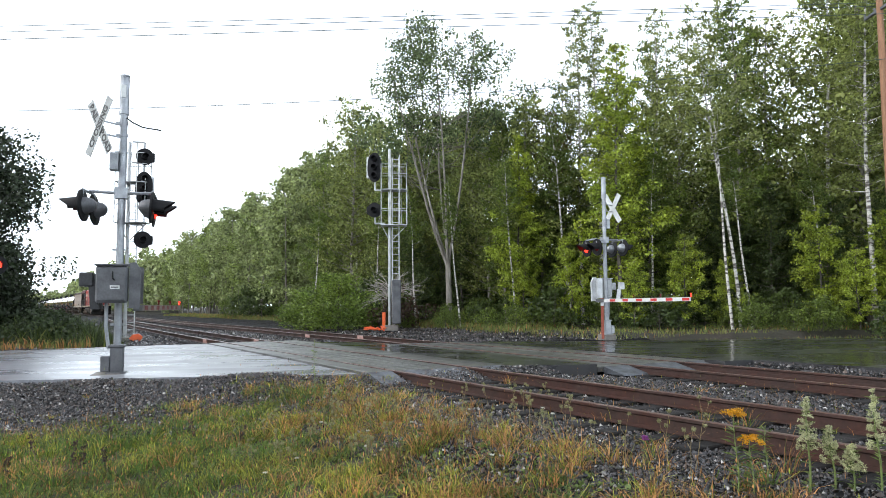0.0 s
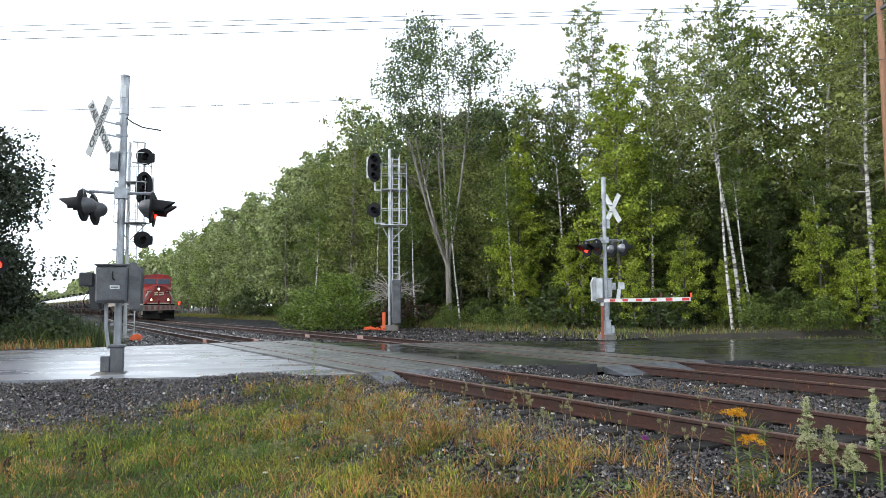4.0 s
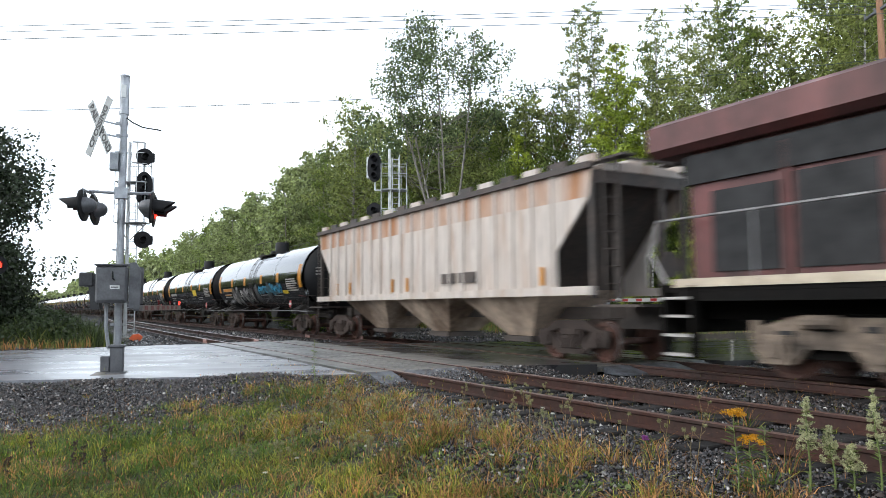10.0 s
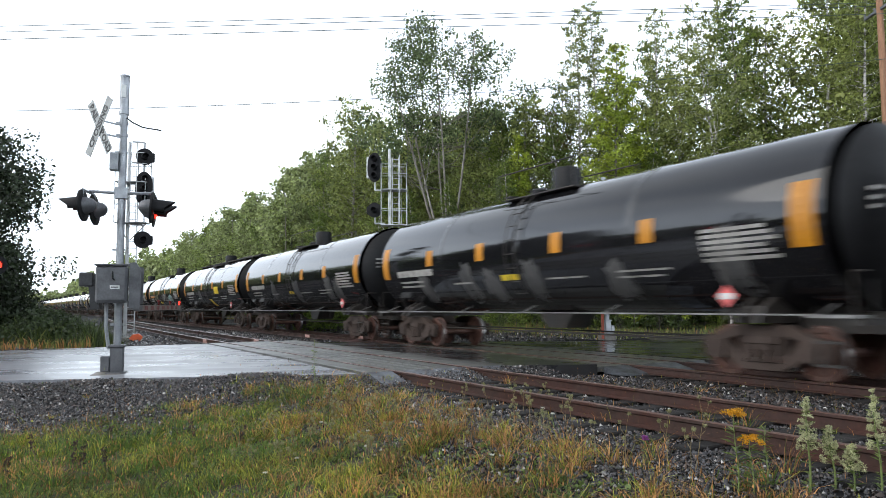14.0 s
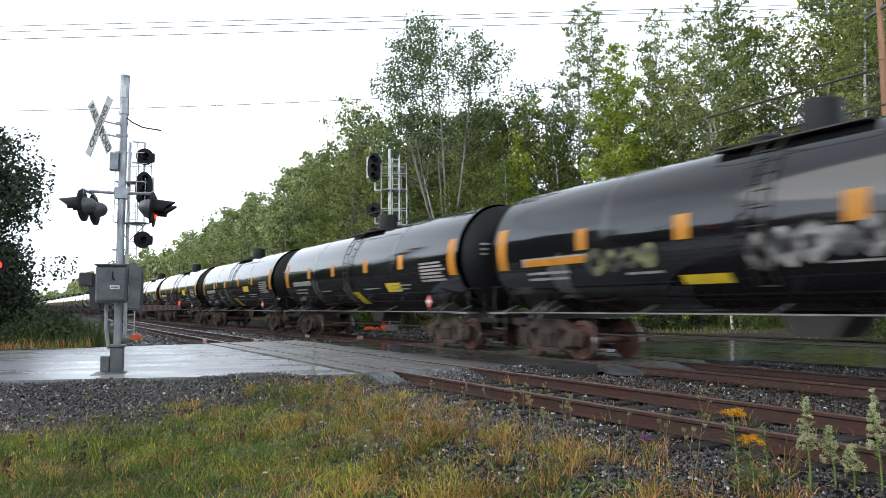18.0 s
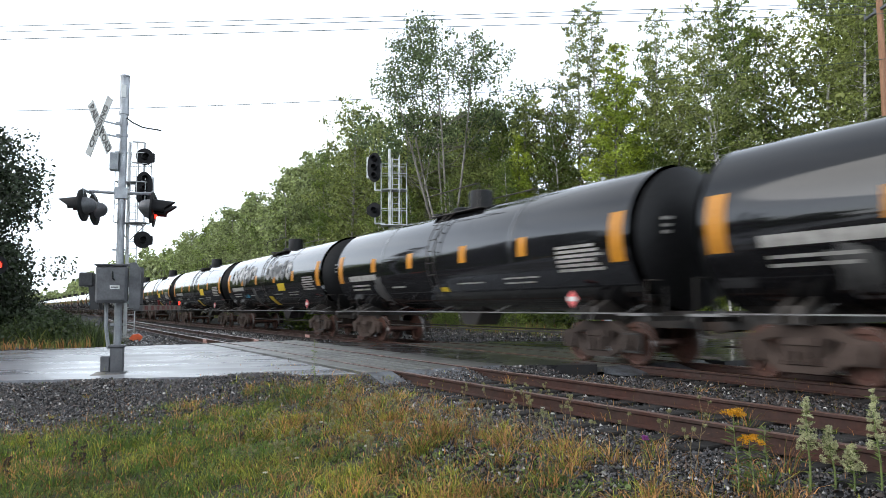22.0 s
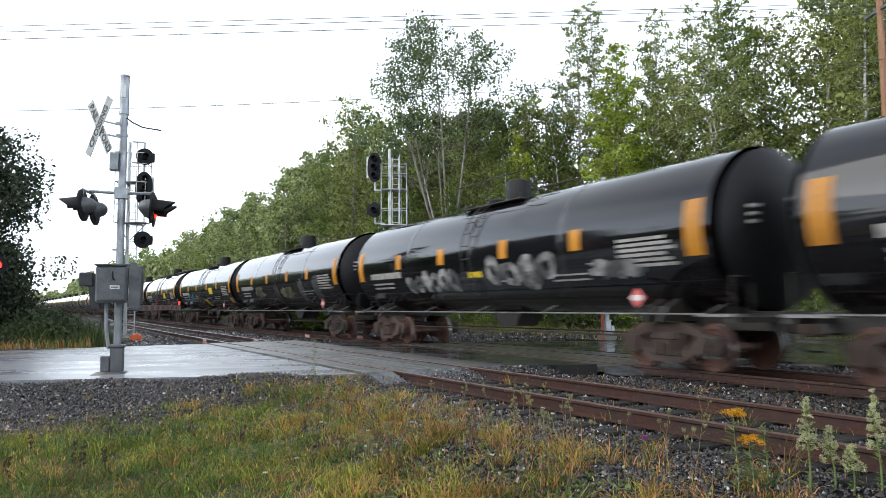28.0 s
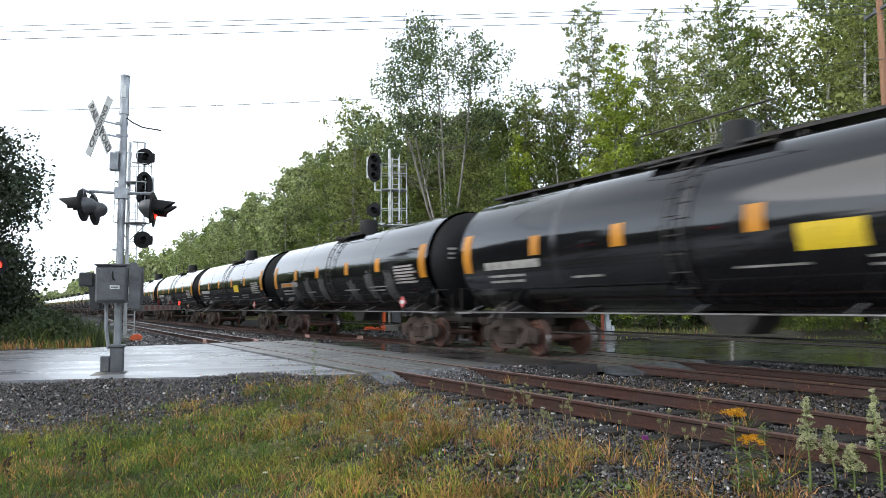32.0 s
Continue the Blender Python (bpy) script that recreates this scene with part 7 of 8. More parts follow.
# ---- loose stones ----
def on_road(s, u, pad=0.0):
    left = (u < 1.7) & (s < road_near(u) + pad) & (s > -8.8 + 0.29 * u - pad)
    rn = np.interp(u, [1.7, 2.55, 2.56, 3.4, 40, 300], [2.4, 2.63, 2.4, 16.0, 24.0, 80.0])
    rf = np.interp(u, [2.0, 6, 10, 14, 25, 300], [-8.2, -5.9, -3.4, -1.0, 6.0, 70.0])
    return left | ((u >= 1.7) & (s < rn + pad) & (s > rf - pad))


def stony(s, u):
    near_road = (u > -16.5) & (u <= -9.0) & (s > road_far(u) - 2.5) & (s < road_near(u) + 3.4 + 0.05 * (u + 16))
    return ((u > -9.1) & (u < 4.5)) | near_road | ((u >= 4.5) & (u < 8.6) & (s < -6))


def scatter_stones():
    rng = np.random.default_rng(21)
    P, S = [], []
    for (x0, x1, y0, y1, n, a, b) in ((-13, 11, 4.0, 20, 165000, .013, .029), (-7, 6, 4.0, 9.5, 60000, .010, .022), (-9.5, 1.5, 9.5, 17.5, 85000, .011, .024), (-26, 2, 20, 46, 22000, .04, .07), (-2, 16, 14, 38, 15000, .03, .06), (3, 18, -16, 4.5, 14000, .03, .055)):
        x, y = rng.uniform(x0, x1, n), rng.uniform(y0, y1, n)
        s, u = su(x, y)
        ok = stony(s, u) & ~on_road(s, u, -0.05) & ~((y < 20) & (x > 3) & (u > 3.2))
        x, y = x[ok], y[ok]
        z = ground_z(x, y)
        P.append(np.stack([x, y, z + rng.uniform(-.008, .034, len(x))], -1))
        S.append(rng.uniform(a, b, len(x)) * rng.choice([0.7, 1.0, 1.25], len(x), p=[.3, .5, .2]))
    P, S = np.concatenate(P), np.concatenate(S)
    S = S * np.where(P[:, 1] < 10, .92, 1.1)
    n = len(P)
    base = np.array([[1, 0, 0], [0, 1, 0], [-1, 0, 0], [0, -1, 0], [0, 0, 1.15]], float) - [0, 0, .25]
    v = base[None] * rng.uniform(.55, 1.25, (n, 5, 1)) + rng.normal(size=(n, 5, 3)) * .16
    ang = rng.uniform(0, 6.28, n)
    c, sn = np.cos(ang)[:, None], np.sin(ang)[:, None]
    tl = rng.normal(size=(n, 1)) * .5
    vx, vy, vz = v[..., 0] * c - v[..., 1] * sn, v[..., 0] * sn + v[..., 1] * c, v[..., 2]
    vy, vz = vy * np.cos(tl) - vz * np.sin(tl), vy * np.sin(tl) + vz * np.cos(tl)
    v = np.stack([vx, vy, vz], -1) * S[:, None, None] + P[:, None]
    f = np.array([[0, 1, 4], [1, 2, 4], [2, 3, 4], [3, 0, 4]])
    f = (f[None] + 5 * np.arange(n)[:, None, None]).reshape(-1, 3)
    ob = new("ballast_stones", raw("ballast_stones", v.reshape(-1, 3), f, [STONE, PALESTONE, BROWNSTONE], np.repeat(rng.choice(3, n, p=[.72, .06, .22]), 4)))
    tagged(ob, "wet dark grey crushed stone ballast", "gravel", kind="stuff")


scatter_stones()


# ---- grass ----
GRASS_G = leaf_mat("fresh_grass", (0.112, 0.190, 0.026), (0.048, 0.088, 0.018), 0.8)
GRASS_Y = leaf_mat("yellowing_grass", (0.36, 0.36, 0.046), (0.18, 0.195, 0.033), 0.8)
GRASS_S = leaf_mat("dry_straw_grass", (0.48, 0.265, 0.095), (0.27, 0.12, 0.046), 0.75)
SEEDBROWN = leaf_mat("brown_seed_spikes", (0.17, 0.085, 0.05), (0.10, 0.06, 0.04), 0.5)
GRASS_T = leaf_mat("tall_verge_grass", (0.17, 0.215, 0.05), (0.20, 0.20, 0.06), 0.4)


def blades(name, label, pts, h, w, mats, mi, rng, lean=0.45):
    n = len(pts)
    a = rng.uniform(0, 6.28, n)
    side = np.stack([np.cos(a), np.sin(a), np.zeros(n)], -1)
    d = rng.normal(size=(n, 2)) * lean
    up1 = np.stack([d[:, 0] * .35 * h, d[:, 1] * .35 * h, .58 * h], -1)
    up2 = np.stack([d[:, 0] * h, d[:, 1] * h, h * (1 - .25 * np.minimum(1, np.hypot(d[:, 0], d[:, 1])))], -1)
    ww = (w * rng.uniform(.7, 1.3, n))[:, None] * side
    v = np.stack([pts - ww, pts + ww, pts + up1 + ww * .7, pts + up1 - ww * .7, pts + up2], 1)
    i = 5 * np.arange(n)[:, None]
    f = np.concatenate([i + [[0, 1, 2]], i + [[0, 2, 3]], i + [[3, 2, 4]]])
    ob = new(name, raw(name, v.reshape(-1, 3), f, mats, np.tile(mi, 3)))
    return tagged(ob, label, "grass", kind="stuff")


def patch(x, y, k, seed):
    """Soft clumpy pattern between 0 and 1."""
    return 0.5 + 0.25 * (np.sin(x * k + seed) * np.cos(y * k * 1.3 - seed) + np.sin((x + y) * k * .7 + 2 * seed) * np.cos((x - y) * k * 1.9 + seed))


def ground_cover():
    """Low broad-leaved plants and moss between the grass."""
    rng = np.random.default_rng(15)
    n = 60000
    x, y = rng.uniform(-9, 5, n), rng.uniform(3.6, 12.5, n)
    s, u = su(x, y)
    k = patch(x, y, 1.7, 3.3) * patch(x, y, 4.2, .4) * 2.2
    ok = (u < -8.0) & (rng.random(n) < np.clip(k * 2.4 - .7, 0, 1)) & (fringe(s, u) > .25)
    c = np.stack([x[ok], y[ok], ground_z(x[ok], y[ok]) + .03], -1)
    v, f = leaves(rng, c, np.full(len(c), .045), len(c) * 2, .024, .2, .6)
    ob = new("ground_cover", raw("ground_cover", v, f, [WEEDLEAF]))
    tagged(ob, "low leafy green ground cover on the verge", "weeds", kind="stuff")


def spikes(name, label, pts, h, mats, mi, rng):
    """Thin stalks with a slim seed spike at the top."""
    n = len(pts)
    d = rng.normal(size=(n, 2)) * .10 * h[:, None]
    top = pts + np.stack([d[:, 0], d[:, 1], h], -1)
    a = rng.uniform(0, 3.14, n)
    sd = np.stack([np.cos(a), np.sin(a), np.zeros(n)], -1)
    L = rng.uniform(.025, .055, n)[:, None] * np.array([[0, 0, 1.0]])
    w = rng.uniform(.0045, .0075, n)[:, None]
    v = np.stack([pts - sd * .0014, pts + sd * .0014, top, top + L * .45 + sd * w, top + L * .45 - sd * w, top + L], 1)
    i = 6 * np.arange(n)[:, None]
    f = np.concatenate([i + [[0, 1, 2]], i + [[2, 3, 4]], i + [[4, 3, 5]]])
    ob = new(name, raw(name, v.reshape(-1, 3), f, mats, np.tile(mi, 3)))
    return tagged(ob, label, "grass", kind="stuff")


def fringe(s, u):
    """0 on the gravel shoulder, rising to 1 well inside the grass."""
    lo = np.where(u > -9.2, 1.6, np.interp(u, [-16, -13.5, -12, -10.6, -9.2], [3.35, 3.05, 2.75, 2.3, 1.6]) + road_near(u))
    return (s - lo) / 1.0


def make_grass():
    rng = np.random.default_rng(4)
    # tufts: blades that fan out from one root, alike in height and colour
    n = 7800
    x, y = rng.uniform(-9.5, 6.0, n), rng.uniform(3.4, 13.5, n)
    s, u = su(x, y)

    def thick(x, y, s, u):
        edge = np.interp(u, [-9.8, -8.5, -7.7, -7.1, -6.8], [1.0, .85, .45, 0.08, .02])
        wob = 1.5 * (patch(x, y, 3.1, 1.9) - .5) + .9 * (patch(x, y, 7.3, .2) - .5)
        return edge * np.clip(fringe(s, u) + wob + .1, 0.012, 1.0)

    def tone(x, y, s, u):
        dry = np.clip(.10 + 1.1 * (patch(x, y, 1.3, 4.0) * .6 + patch(x, y, 4.3, 1.0) * .6 - .38) + .13 * np.clip(x + .6, -2.2, 4) + np.clip((u + 9.4) * .3, 0, .4) + .22 * np.clip(1.2 - fringe(s, u), 0, 1), 0.02, .8)
        yel = np.clip(patch(x, y, 1.9, 2.7) * 1.6 - .3 + .06 * (y - 7) + .20 * np.clip(x + 1.4, -3.0, 2.0), .04, .9)
        r = rng.random(len(x))
        return dry, np.where(r < dry, 2, np.where(r < dry + (1 - dry) * yel, 1, 0))

    keep = rng.random(n) < thick(x, y, s, u) * np.clip(patch(x, y, 2.6, .7) * 2.6 + 1.6 * (patch(x, y, 7.0, 3.3) - .5) - .75, .06, 1)
    x, y, s, u = x[keep], y[keep], s[keep], u[keep]
    dry, mt = tone(x, y, s, u)
    ht = rng.uniform(.09, .27, len(x)) * rng.choice([.55, 1.0, 1.35], len(x)) * np.where(mt == 2, 1.05, .95) * np.clip(.45 + .6 * fringe(s, u), .5, 1.0)
    m = 30
    q = np.repeat(np.arange(len(x)), m)
    rad = rng.normal(size=(len(q), 2)) * .042
    p1 = np.stack([x[q] + rad[:, 0], y[q] + rad[:, 1], ground_z(x, y)[q] - .01], -1)
    h1 = ht[q] * rng.uniform(.5, 1.15, len(q))
    m1 = np.where(rng.random(len(q)) < .62, mt[q], rng.integers(0, 2, len(q)))
    # thin sward between the tufts
    n = 300000
    x, y = rng.uniform(-10, 6.5, n), rng.uniform(3.2, 13.5, n)
    s, u = su(x, y)
    clump = patch(x, y, 2.6, .7) * .6 + patch(x, y, 6.5, 2.1) * .5 + patch(x, y, 15.0, 5.1) * .35
    keep = rng.random(n) < thick(x, y, s, u) * np.clip(clump * 4.4 - 2.95 + .25 * np.clip(-1.0 - x, 0, 2), .02, .75)
    x, y, s, u, clump = x[keep], y[keep], s[keep], u[keep], clump[keep]
    p = np.stack([x, y, ground_z(x, y) - .01], -1)
    dry, mi = tone(x, y, s, u)
    h = rng.uniform(.04, .17, len(x)) * (.4 + .9 * clump)
    # coarser grass round and behind the camera
    n = 110000
    xb, yb = rng.uniform(-26, 9, n), rng.uniform(-14, 8, n)
    sb, ub = su(xb, yb)
    kb = ((yb < 3.6) | (xb < -9)) & (ub < -8.6) & (fringe(sb, ub) > .2) & (rng.random(n) < np.clip(patch(xb, yb, 1.6, .9) * 2 - .2, .1, 1))
    p = np.concatenate([p, np.stack([xb, yb, ground_z(xb, yb) - .01], -1)[kb]])
    h = np.concatenate([h, rng.uniform(.08, .24, int(kb.sum()))])
    mi = np.concatenate([mi, rng.choice(3, int(kb.sum()), p=[.5, .3, .2])])
    dry = np.concatenate([dry, np.zeros(int(kb.sum()))])
    blades("verge_grass", "uneven green and straw-coloured grass on the verge", np.concatenate([p, p1]), np.concatenate([h, h1]), .0040, [GRASS_G, GRASS_Y, GRASS_S], np.concatenate([mi, m1]), rng, .8)
    k = rng.choice(int((p[:, 1] > 3.4).sum()), 14000, replace=False)
    k = k[rng.random(len(k)) < np.clip(.25 + dry[k] * 1.6, 0, 1)]
    k = k[:6500]
    spikes("seed_stalks", "tan seed spikes standing in the verge grass", p[k], rng.uniform(.12, .38, len(k)) * rng.choice([.7, 1.0, 1.15], len(k)), [GRASS_S, SEEDBROWN, GRASS_Y], rng.choice(3, len(k), p=[.5, .3, .2]), rng)
    # coarse grass on the far verges
    P, H, M = [], [], []
    for x0, x1, y0, y1, n, h0, h1 in ((-27, -10.5, 22.3, 27.5, 11000, .2, .55), (-4, 24, 27.5, 36, 9000, .06, .24)):
        x, y = rng.uniform(x0, x1, n), rng.uniform(y0, y1, n)
        s, u = su(x, y)
        ok = ~on_road(s, u, .35) & ~((u > -10.5) & (u < 6.5))
        ok &= rng.random(n) < np.clip(patch(x, y, 1.2, 1.0) * 1.6, .15, 1)
        x, y = x[ok], y[ok]
        P.append(np.stack([x, y, ground_z(x, y)], -1)), H.append(rng.uniform(h0, h1, len(x))), M.append((rng.random(len(x)) < (.5 if x0 < -20 else .12)).astype(int))
    ss = rng.uniform(-110, -14, 16000)
    uu = rng.uniform(7.2, 11.5, 16000)
    xx, yy, _ = on_track(ss, uu)
    P.append(np.stack([xx, yy, ground_z(xx, yy)], -1)), H.append(rng.uniform(.15, .5, len(xx))), M.append((rng.random(len(xx)) < .15).astype(int))
    blades("far_verge_grass", "tall unmown grass along road and forest edge", np.concatenate(P), np.concatenate(H), .015, [GRASS_T, GRASS_S], np.concatenate(M), rng, .3)


make_grass()

# ---- weeds and flowers near the camera ----
STEM = surface("green_stem", (0.16, 0.21, 0.06), 0.6, col2=(0.12, 0.16, 0.05), scale=8, bump=0.0)
DRYSTEM = surface("dry_stem", (0.24, 0.19, 0.09), 0.7, col2=(0.18, 0.13, 0.07), scale=8, bump=0.0)
GOLD = leaf_mat("golden_florets", (0.75, 0.40, 0.012), (0.66, 0.32, 0.012), 0.25)
FLUFF = leaf_mat("cream_green_florets", (0.62, 0.62, 0.38), (0.48, 0.52, 0.27), 0.3)
PURPLE = leaf_mat("purple_florets", (0.36, 0.08, 0.34), (0.28, 0.06, 0.28), 0.3)
SEED = leaf_mat("pale_seed_heads", (0.34, 0.34, 0.17), (0.26, 0.24, 0.12), 0.3)
WHITEF = leaf_mat("white_florets", (0.70, 0.70, 0.64), (0.6, 0.6, 0.52), 0.2)
WEEDLEAF = leaf_mat("weed_leaves", (0.15, 0.21, 0.05), (0.11, 0.16, 0.045), 0.3)


DOCKSEED = leaf_mat("dark_brown_dock_seed", (0.055, 0.030, 0.022), (0.035, 0.020, 0.016), 0.5, 0.15)


def lance(rng, pts_dirs, length, width):
    """Narrow leaves: a folded strip each, from (point, direction) pairs."""
    V, F = [], []
    for p, d in pts_dirs:
        d = np.asarray(d, float)
        d /= np.linalg.norm(d)
        sd = np.cross(d, [0, 0, 1.0])
        sd /= np.linalg.norm(sd) + 1e-9
        L = length * rng.uniform(.7, 1.2)
        k = len(V)
        q = np.asarray(p)
        V += [q, q + d * L * .45 + sd * width, q + d * L * .45 - sd * width - [0, 0, .005], q + d * L + [0, 0, -.22 * L]]
        F += [[k, k + 1, k + 3], [k, k + 3, k + 2]]
    return np.array(V), np.array(F)


def weed(name, label, category, x, y, h, kind, seed, lean=(0, 0), group=""):
    rng = np.random.default_rng(seed)
    z = float(ground_z(np.array([x]), np.array([y]))[0])
    g = thing(name, pose(x, y, z), label, category, group)
    V, F = [], []
    tt = np.linspace(0, 1, 7)
    pts = np.stack([lean[0] * tt ** 1.5 + .01 * np.sin(tt * 6), lean[1] * tt ** 1.5, h * tt - .02], -1)
    r0 = {"carrot": .0035, "horseweed": .009}.get(kind, .007)
    tube(V, F, pts, r0 * (1 - .6 * tt), 6)

    def at(t):
        return np.array([np.interp(t, tt, pts[:, i]) for i in range(3)])
    heads = []
    if kind == "carrot":
        for i in range(rng.integers(2, 5)):
            a, t = rng.uniform(0, 6.28), rng.uniform(.45, .8)
            L = h * rng.uniform(.15, .35)
            end = at(t) + np.array([math.cos(a) * .45, math.sin(a) * .45, .9]) * L
            tube(V, F, [at(t), (at(t) + end) / 2 + [math.cos(a) * .02, math.sin(a) * .02, 0], end], [.0028, .0022, .0018], 5)
            heads.append(end)
        heads.append(at(1.0))
    p = new("stem", raw("stem", np.concatenate(V), np.concatenate(F), [DRYSTEM if kind in ("carrot", "dock") else STEM], None, True))
    p.parent = g
    if kind in ("goldenrod", "horseweed", "thistle", "goldenrod_bud", "thistle_green"):
        n = {"goldenrod": 48, "horseweed": 60, "thistle": 16, "goldenrod_bud": 60, "thistle_green": 60}[kind]
        pd = []
        for i in range(n):
            t = rng.uniform(.05, .85 if kind == "goldenrod" else .95)
            a = i * 2.4
            pd.append((at(t), (math.cos(a), math.sin(a), .55)))
        v, f = lance(rng, pd, .11 if kind == "goldenrod" else .075, .011 if kind == "goldenrod" else .006)
        p = new("foliage", raw("foliage", v, f, [WEEDLEAF]))
        p.parent = g
    if kind == "goldenrod":
        C = np.array([at(1.0) + np.array([math.cos(a) * r, math.sin(a) * r, .018 * math.sin(3 * a) - .12 * r]) for a, r in zip(rng.uniform(0, 6.28, 16), rng.uniform(.02, .095, 16))])
        v, f = leaves(rng, C, np.full(16, .024), 900, .007)
        p = new("flower_head", raw("flower_head", v, f, [GOLD]))
        p["label"] = "flat golden-yellow flower cluster"
        p.parent = g
    elif kind == "horseweed":
        C, R = [], []
        for i in range(70):
            t = rng.uniform(.45, 1.0)
            a = rng.uniform(0, 6.28)
            rr = (1.04 - t) * .15 * rng.uniform(.3, 1)
            C.append(at(t) + np.array([math.cos(a) * rr, math.sin(a) * rr, .02]))
            R.append(.013 + .009 * rng.random())
        v, f = leaves(rng, np.array(C), np.array(R), 2600, .007)
        p = new("flower_head", raw("flower_head", v, f, [FLUFF]))
        p["label"] = "feathery cream-green flower spike"
        p.parent = g
    elif kind == "thistle":
        v, f = leaves(rng, np.array([at(1.0)]), np.array([.026]), 260, .012)
        p = new("flower_head", raw("flower_head", v, f, [PURPLE]))
        p["label"] = "purple flower head"
        p.parent = g
    elif kind == "dock":
        n = 36
        C = np.array([at(t) + np.array([math.cos(a) * .02, math.sin(a) * .02, 0]) for t, a in zip(rng.uniform(.35, 1.0, n), rng.uniform(0, 6.28, n))])
        v, f = leaves(rng, C, np.full(n, .013), 420, .009)
        p = new("seed_head", raw("seed_head", v, f, [DOCKSEED]))
        p["label"] = "dark brown seed spike"
        p.parent = g
    elif kind in ("carrot", "white"):
        for c in heads or [at(1.0)]:
            v, f = leaves(rng, np.array([c]), np.array([.017 if kind == "carrot" else .022]), 120, .006, flat=.9 if kind == "carrot" else .35)
            p = new("seed_head" if kind == "carrot" else "flower_head", raw("head", v, f, [SEED if kind == "carrot" else WHITEF]))
            p.parent = g
    return g


def front_weeds():
    gz = lambda x, y: float(ground_z(np.array([x]), np.array([y]))[0])
    for i, (x, y, ztop) in enumerate(((2.17, 5.4, .52), (2.26, 5.35, .33))):
        weed("goldenrod", "goldenrod with a flat golden-yellow flower cluster", "wildflower", x, y, ztop - gz(x, y), "goldenrod", 50 + i, (.0, .02), "wildflowers on the verge")
    for i, (x, y, ztop) in enumerate(((2.65, 5.3, .61), (2.86, 5.35, .40), (2.97, 5.3, .28), (3.11, 5.2, .68), (2.43, 5.5, .40))):
        weed("horseweed", "tall green horseweed with feathery pale flower spike", "weed", x, y, ztop - gz(x, y), "horseweed" if i < 4 else "goldenrod_bud", 60 + i, (.015 * (-1) ** i, .02), "tall weeds on the verge")
    rng = random.Random(8)
    spots = [(1.50, 6.1, .52, .06), (1.82, 6.0, .54, .05), (1.98, 5.9, .40, .05), (1.35, 6.5, .38, .0), (2.10, 6.1, .58, .14), (.95, 7.0, .40, .03), (1.15, 6.8, .48, .0), (.75, 7.4, .33, 0)]
    for i in range(64):
        x, y = (rng.gauss(-.9, .9), rng.uniform(7.2, 9.8)) if i < 40 else (rng.uniform(-3.4, 1.8), rng.uniform(6.6, 10.2))
        spots.append((x, y, rng.uniform(.20, .42), rng.uniform(-.06, .08)))
    for i, (x, y, h, l) in enumerate(spots):
        weed("wild_carrot", "dry wild carrot stalk with curled pale seed heads", "weed", x, y, h, "carrot", 200 + i, (l, 0.0), "dry weed stalks on the verge")
    for i in range(14):
        x, y = rng.uniform(-3.0, 1.5), rng.uniform(6.3, 9.4)
        weed("white_wildflower", "small white wildflower in the grass", "wildflower", x, y, rng.uniform(.10, .2), "white", 300 + i, (0, 0), "wildflowers on the verge")
    for i, (x, y, h) in enumerate(((-3.95, 7.9, .44), (-3.72, 8.05, .36), (-4.25, 8.3, .40), (-4.9, 8.7, .36), (-4.65, 7.7, .30), (-5.1, 8.0, .34), (-2.5, 8.9, .28), (-3.2, 9.3, .33), (-4.4, 9.5, .30))):
        weed("dock", "withered dock stalk with dark brown seed spike", "weed", x, y, h, "dock", 500 + i, (.05 * (-1) ** i, .0), "dry weed stalks on the verge")
    weed("purple_wildflower", "purple knapweed flower in the grass", "wildflower", 1.80, 6.5, .22, "thistle", 401)
    weed("green_weed", "tall bright green leafy weed stalk", "weed", -1.90, 10.6, 1.0, "thistle_green", 402)
    weed("green_weed", "tall bright green leafy weed stalk", "weed", -1.75, 10.4, .5, "thistle_green", 403)


front_weeds()
ground_cover()


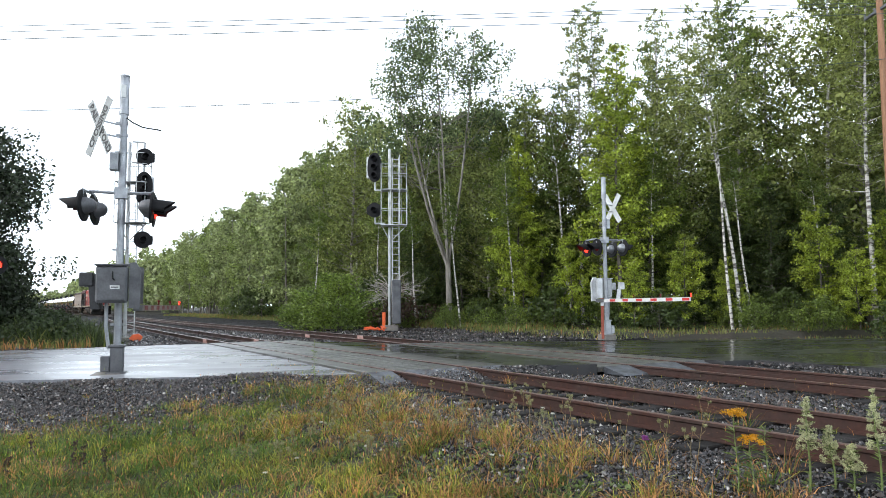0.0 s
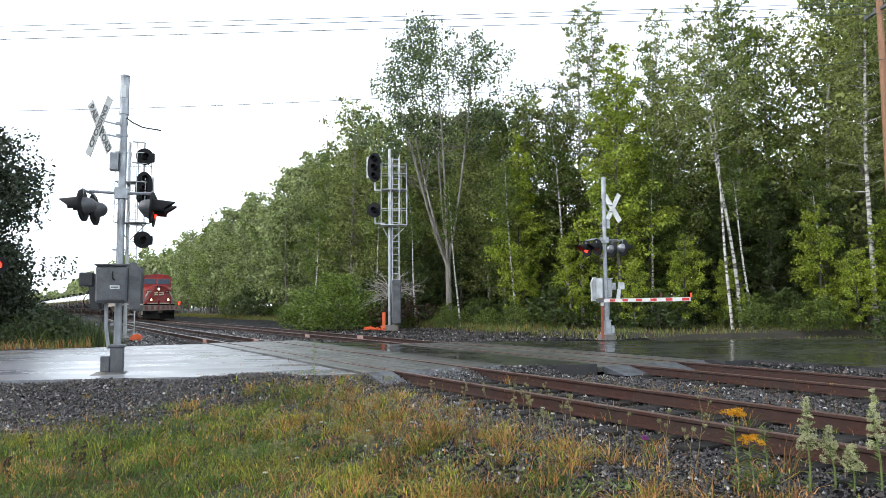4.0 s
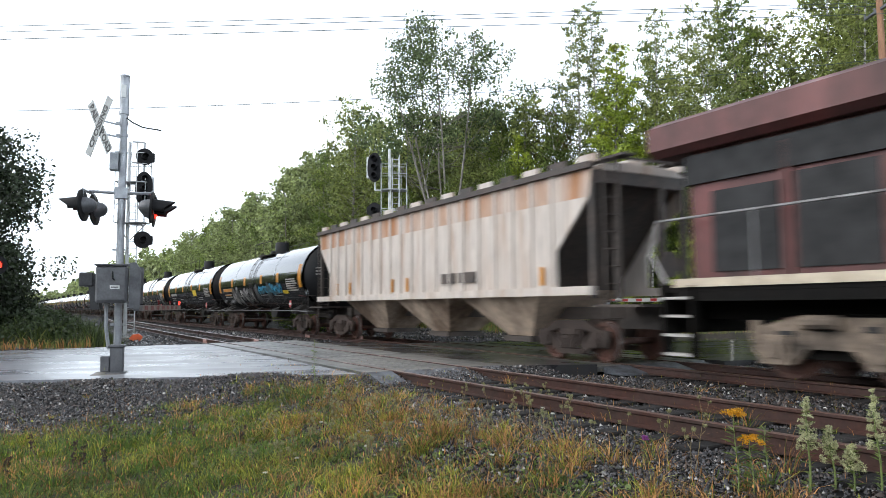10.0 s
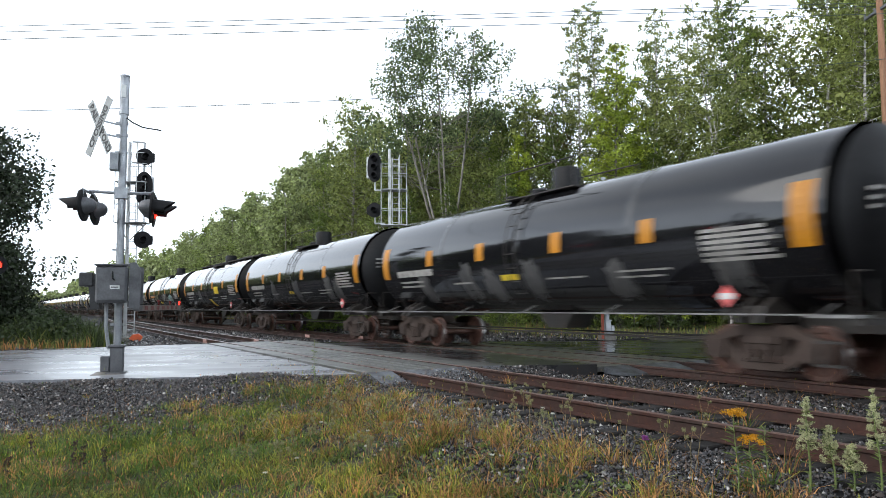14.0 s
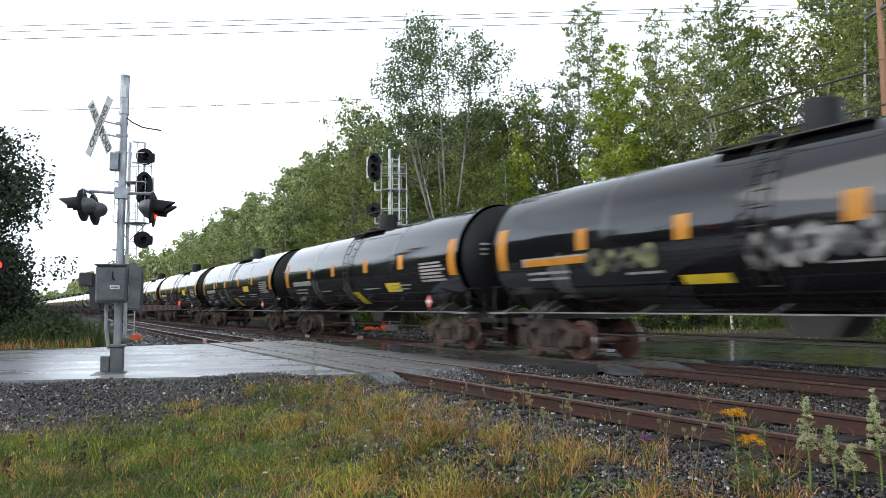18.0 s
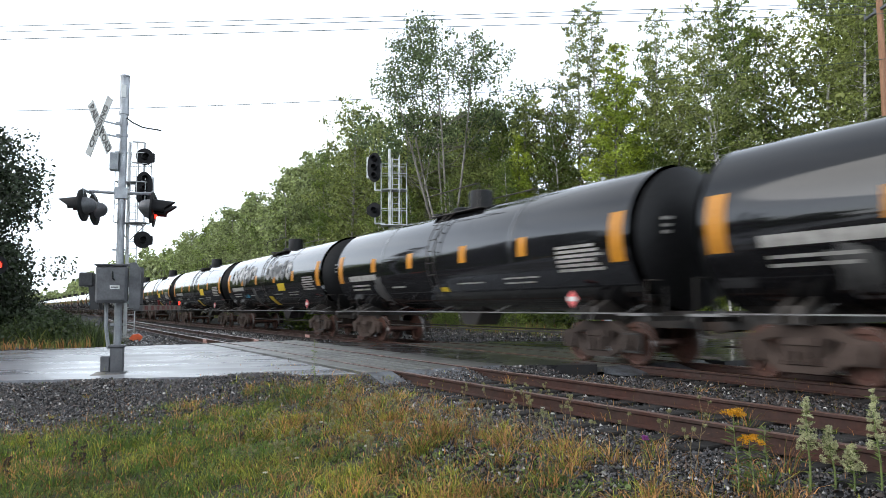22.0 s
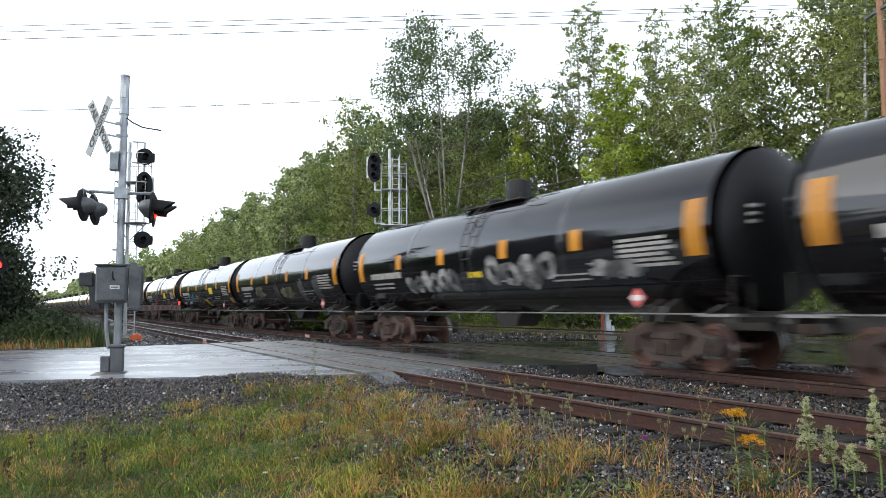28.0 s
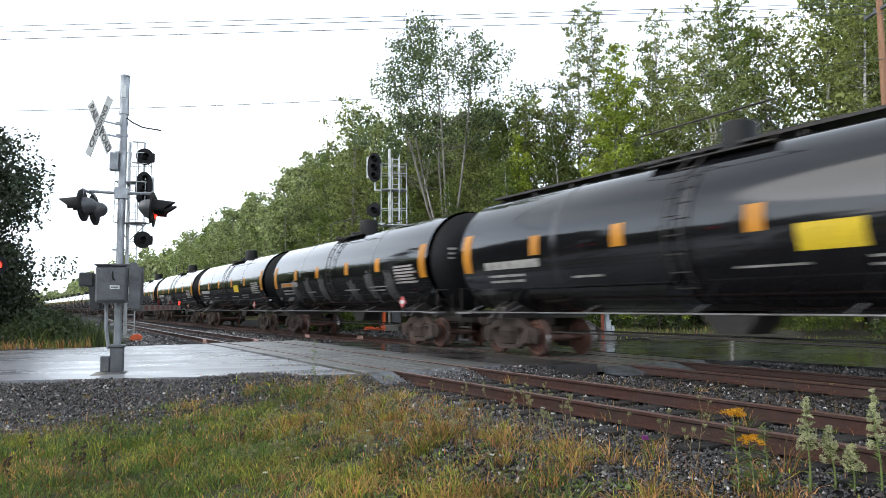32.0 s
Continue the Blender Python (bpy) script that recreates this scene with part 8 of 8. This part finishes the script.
def thickets():
    """Dark tall weeds on the near side of the line beyond the road."""
    rng = random.Random(19)
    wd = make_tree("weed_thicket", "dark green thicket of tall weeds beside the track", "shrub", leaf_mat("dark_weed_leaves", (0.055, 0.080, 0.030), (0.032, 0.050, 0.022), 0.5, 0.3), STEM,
                   seed=52, shape="bush", h=1.75, base=0.05, radius=1.3, n_clump=70, n_leaf=2000, size=0.085, r0=0.012, limbs=14)
    for i in range(58):
        t = (i + .5) / 58
        x, y = -15.4 - 5.5 * t + 3.4 * rng.uniform(-1, 1), 25.6 + 9 * t + rng.uniform(-.8, .8)
        s, u = su(x, y)
        if u > -10.6 or on_road(s, u, 1.1):
            continue
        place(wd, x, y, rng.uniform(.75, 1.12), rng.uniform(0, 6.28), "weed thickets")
    gr = np.random.default_rng(6)
    n = 13000
    x, y = gr.uniform(-24.5, -11.5, n), gr.uniform(24.3, 40.0, n)
    s, u = su(x, y)
    ok = ~on_road(s, u, .9) & (u < -9.3)
    x, y = x[ok], y[ok]
    h = gr.uniform(.8, 1.9, len(x)) * (.55 + .6 * patch(x, y, 1.5, 2.0)) * np.clip((-9.3 - su(x, y)[1]) / 1.6 + .4, .3, 1)
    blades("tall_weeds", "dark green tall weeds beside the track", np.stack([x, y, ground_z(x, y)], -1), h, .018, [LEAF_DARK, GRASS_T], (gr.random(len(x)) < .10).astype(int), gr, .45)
    s = -26.0
    while s > -130:
        x, y, _ = on_track(s, -13.2 + rng.uniform(-1.5, .8))
        place(wd, float(x), float(y), rng.uniform(.9, 1.4), rng.uniform(0, 6.28), "weed thickets")
        s -= rng.uniform(2.0, 3.6)


thickets()


def woods_around():
    """Trees that close the place behind the camera and along the road, outside the view."""
    rng = np.random.default_rng(31)
    V, F, n = [], [], 0
    spots = [(rng.uniform(-75, 60), 0) for i in range(70)]
    spots = [(x, -27 - 0.12 * abs(x) - rng.uniform(0, 14)) for x, _ in spots]
    spots += [(rng.uniform(-66, -27), rng.uniform(-18, 78)) for i in range(150)]
    for x, y in spots:
        s, u = su(x, y)
        if -17 < u < 9 or (u < -17 and road_far(u) - 2.5 < s < road_near(u) + 2.5) or (y > 0 and x > -0.64 * y - 5):
            continue
        C, R = crown_points(rng, "broad", rng.uniform(6.5, 9.5), .5, rng.uniform(3.2, 4.4), 40)
        v, f = leaves(rng, C, R * 1.5, 380, .80)
        V.append(v + np.array([x, y, float(ground_z(np.array([x]), np.array([y]))[0])]))
        F.append(f + n)
        n += len(v)
    ob = new("woods_around", raw("woods_around", np.concatenate(V), np.concatenate(F), [LEAF_DARK]))
    tagged(ob, "green woods across the verge and along the road", "woods", kind="stuff")


woods_around()


# ---- motion ----
def motions():
    for ob, s20 in TRAIN:
        walk(ob, [(float(t), track_pose(s20 + SPEED * (t - 20.0))) for t in (0, 2, 4, 6, 8, 10, 12, 14, 16, 18, 20, 22, 24, 26, 28, 30, 32)])
    # wheels turn while their car is near the crossing
    for ob, s20 in TRAIN:
        t_in, t_out = 20.0 + (-75.0 - s20) / SPEED, 20.0 + (14.0 - s20) / SPEED
        f0, f1 = max(0, round(t_in * FPS)), min(32 * FPS, round(t_out * FPS))
        if f1 - f0 < 2:
            continue
        for w in [c for c in ob.children_recursive if c.name.startswith("wheelset")]:
            m0 = w.matrix_basis.copy()
            r = 0.533 if w.data == WHEEL_BIG else 0.457
            rows = [(0.0, m0)] if f0 > 0 else []
            for k in range(f0, f1 + 1):
                rows.append((k / FPS, m0 @ Matrix.Rotation(SPEED * (k - f0) / FPS / r, 4, "Y")))
            if f1 < 32 * FPS:
                rows.append((32.0, rows[-1][1]))
            walk(w, rows)


motions()
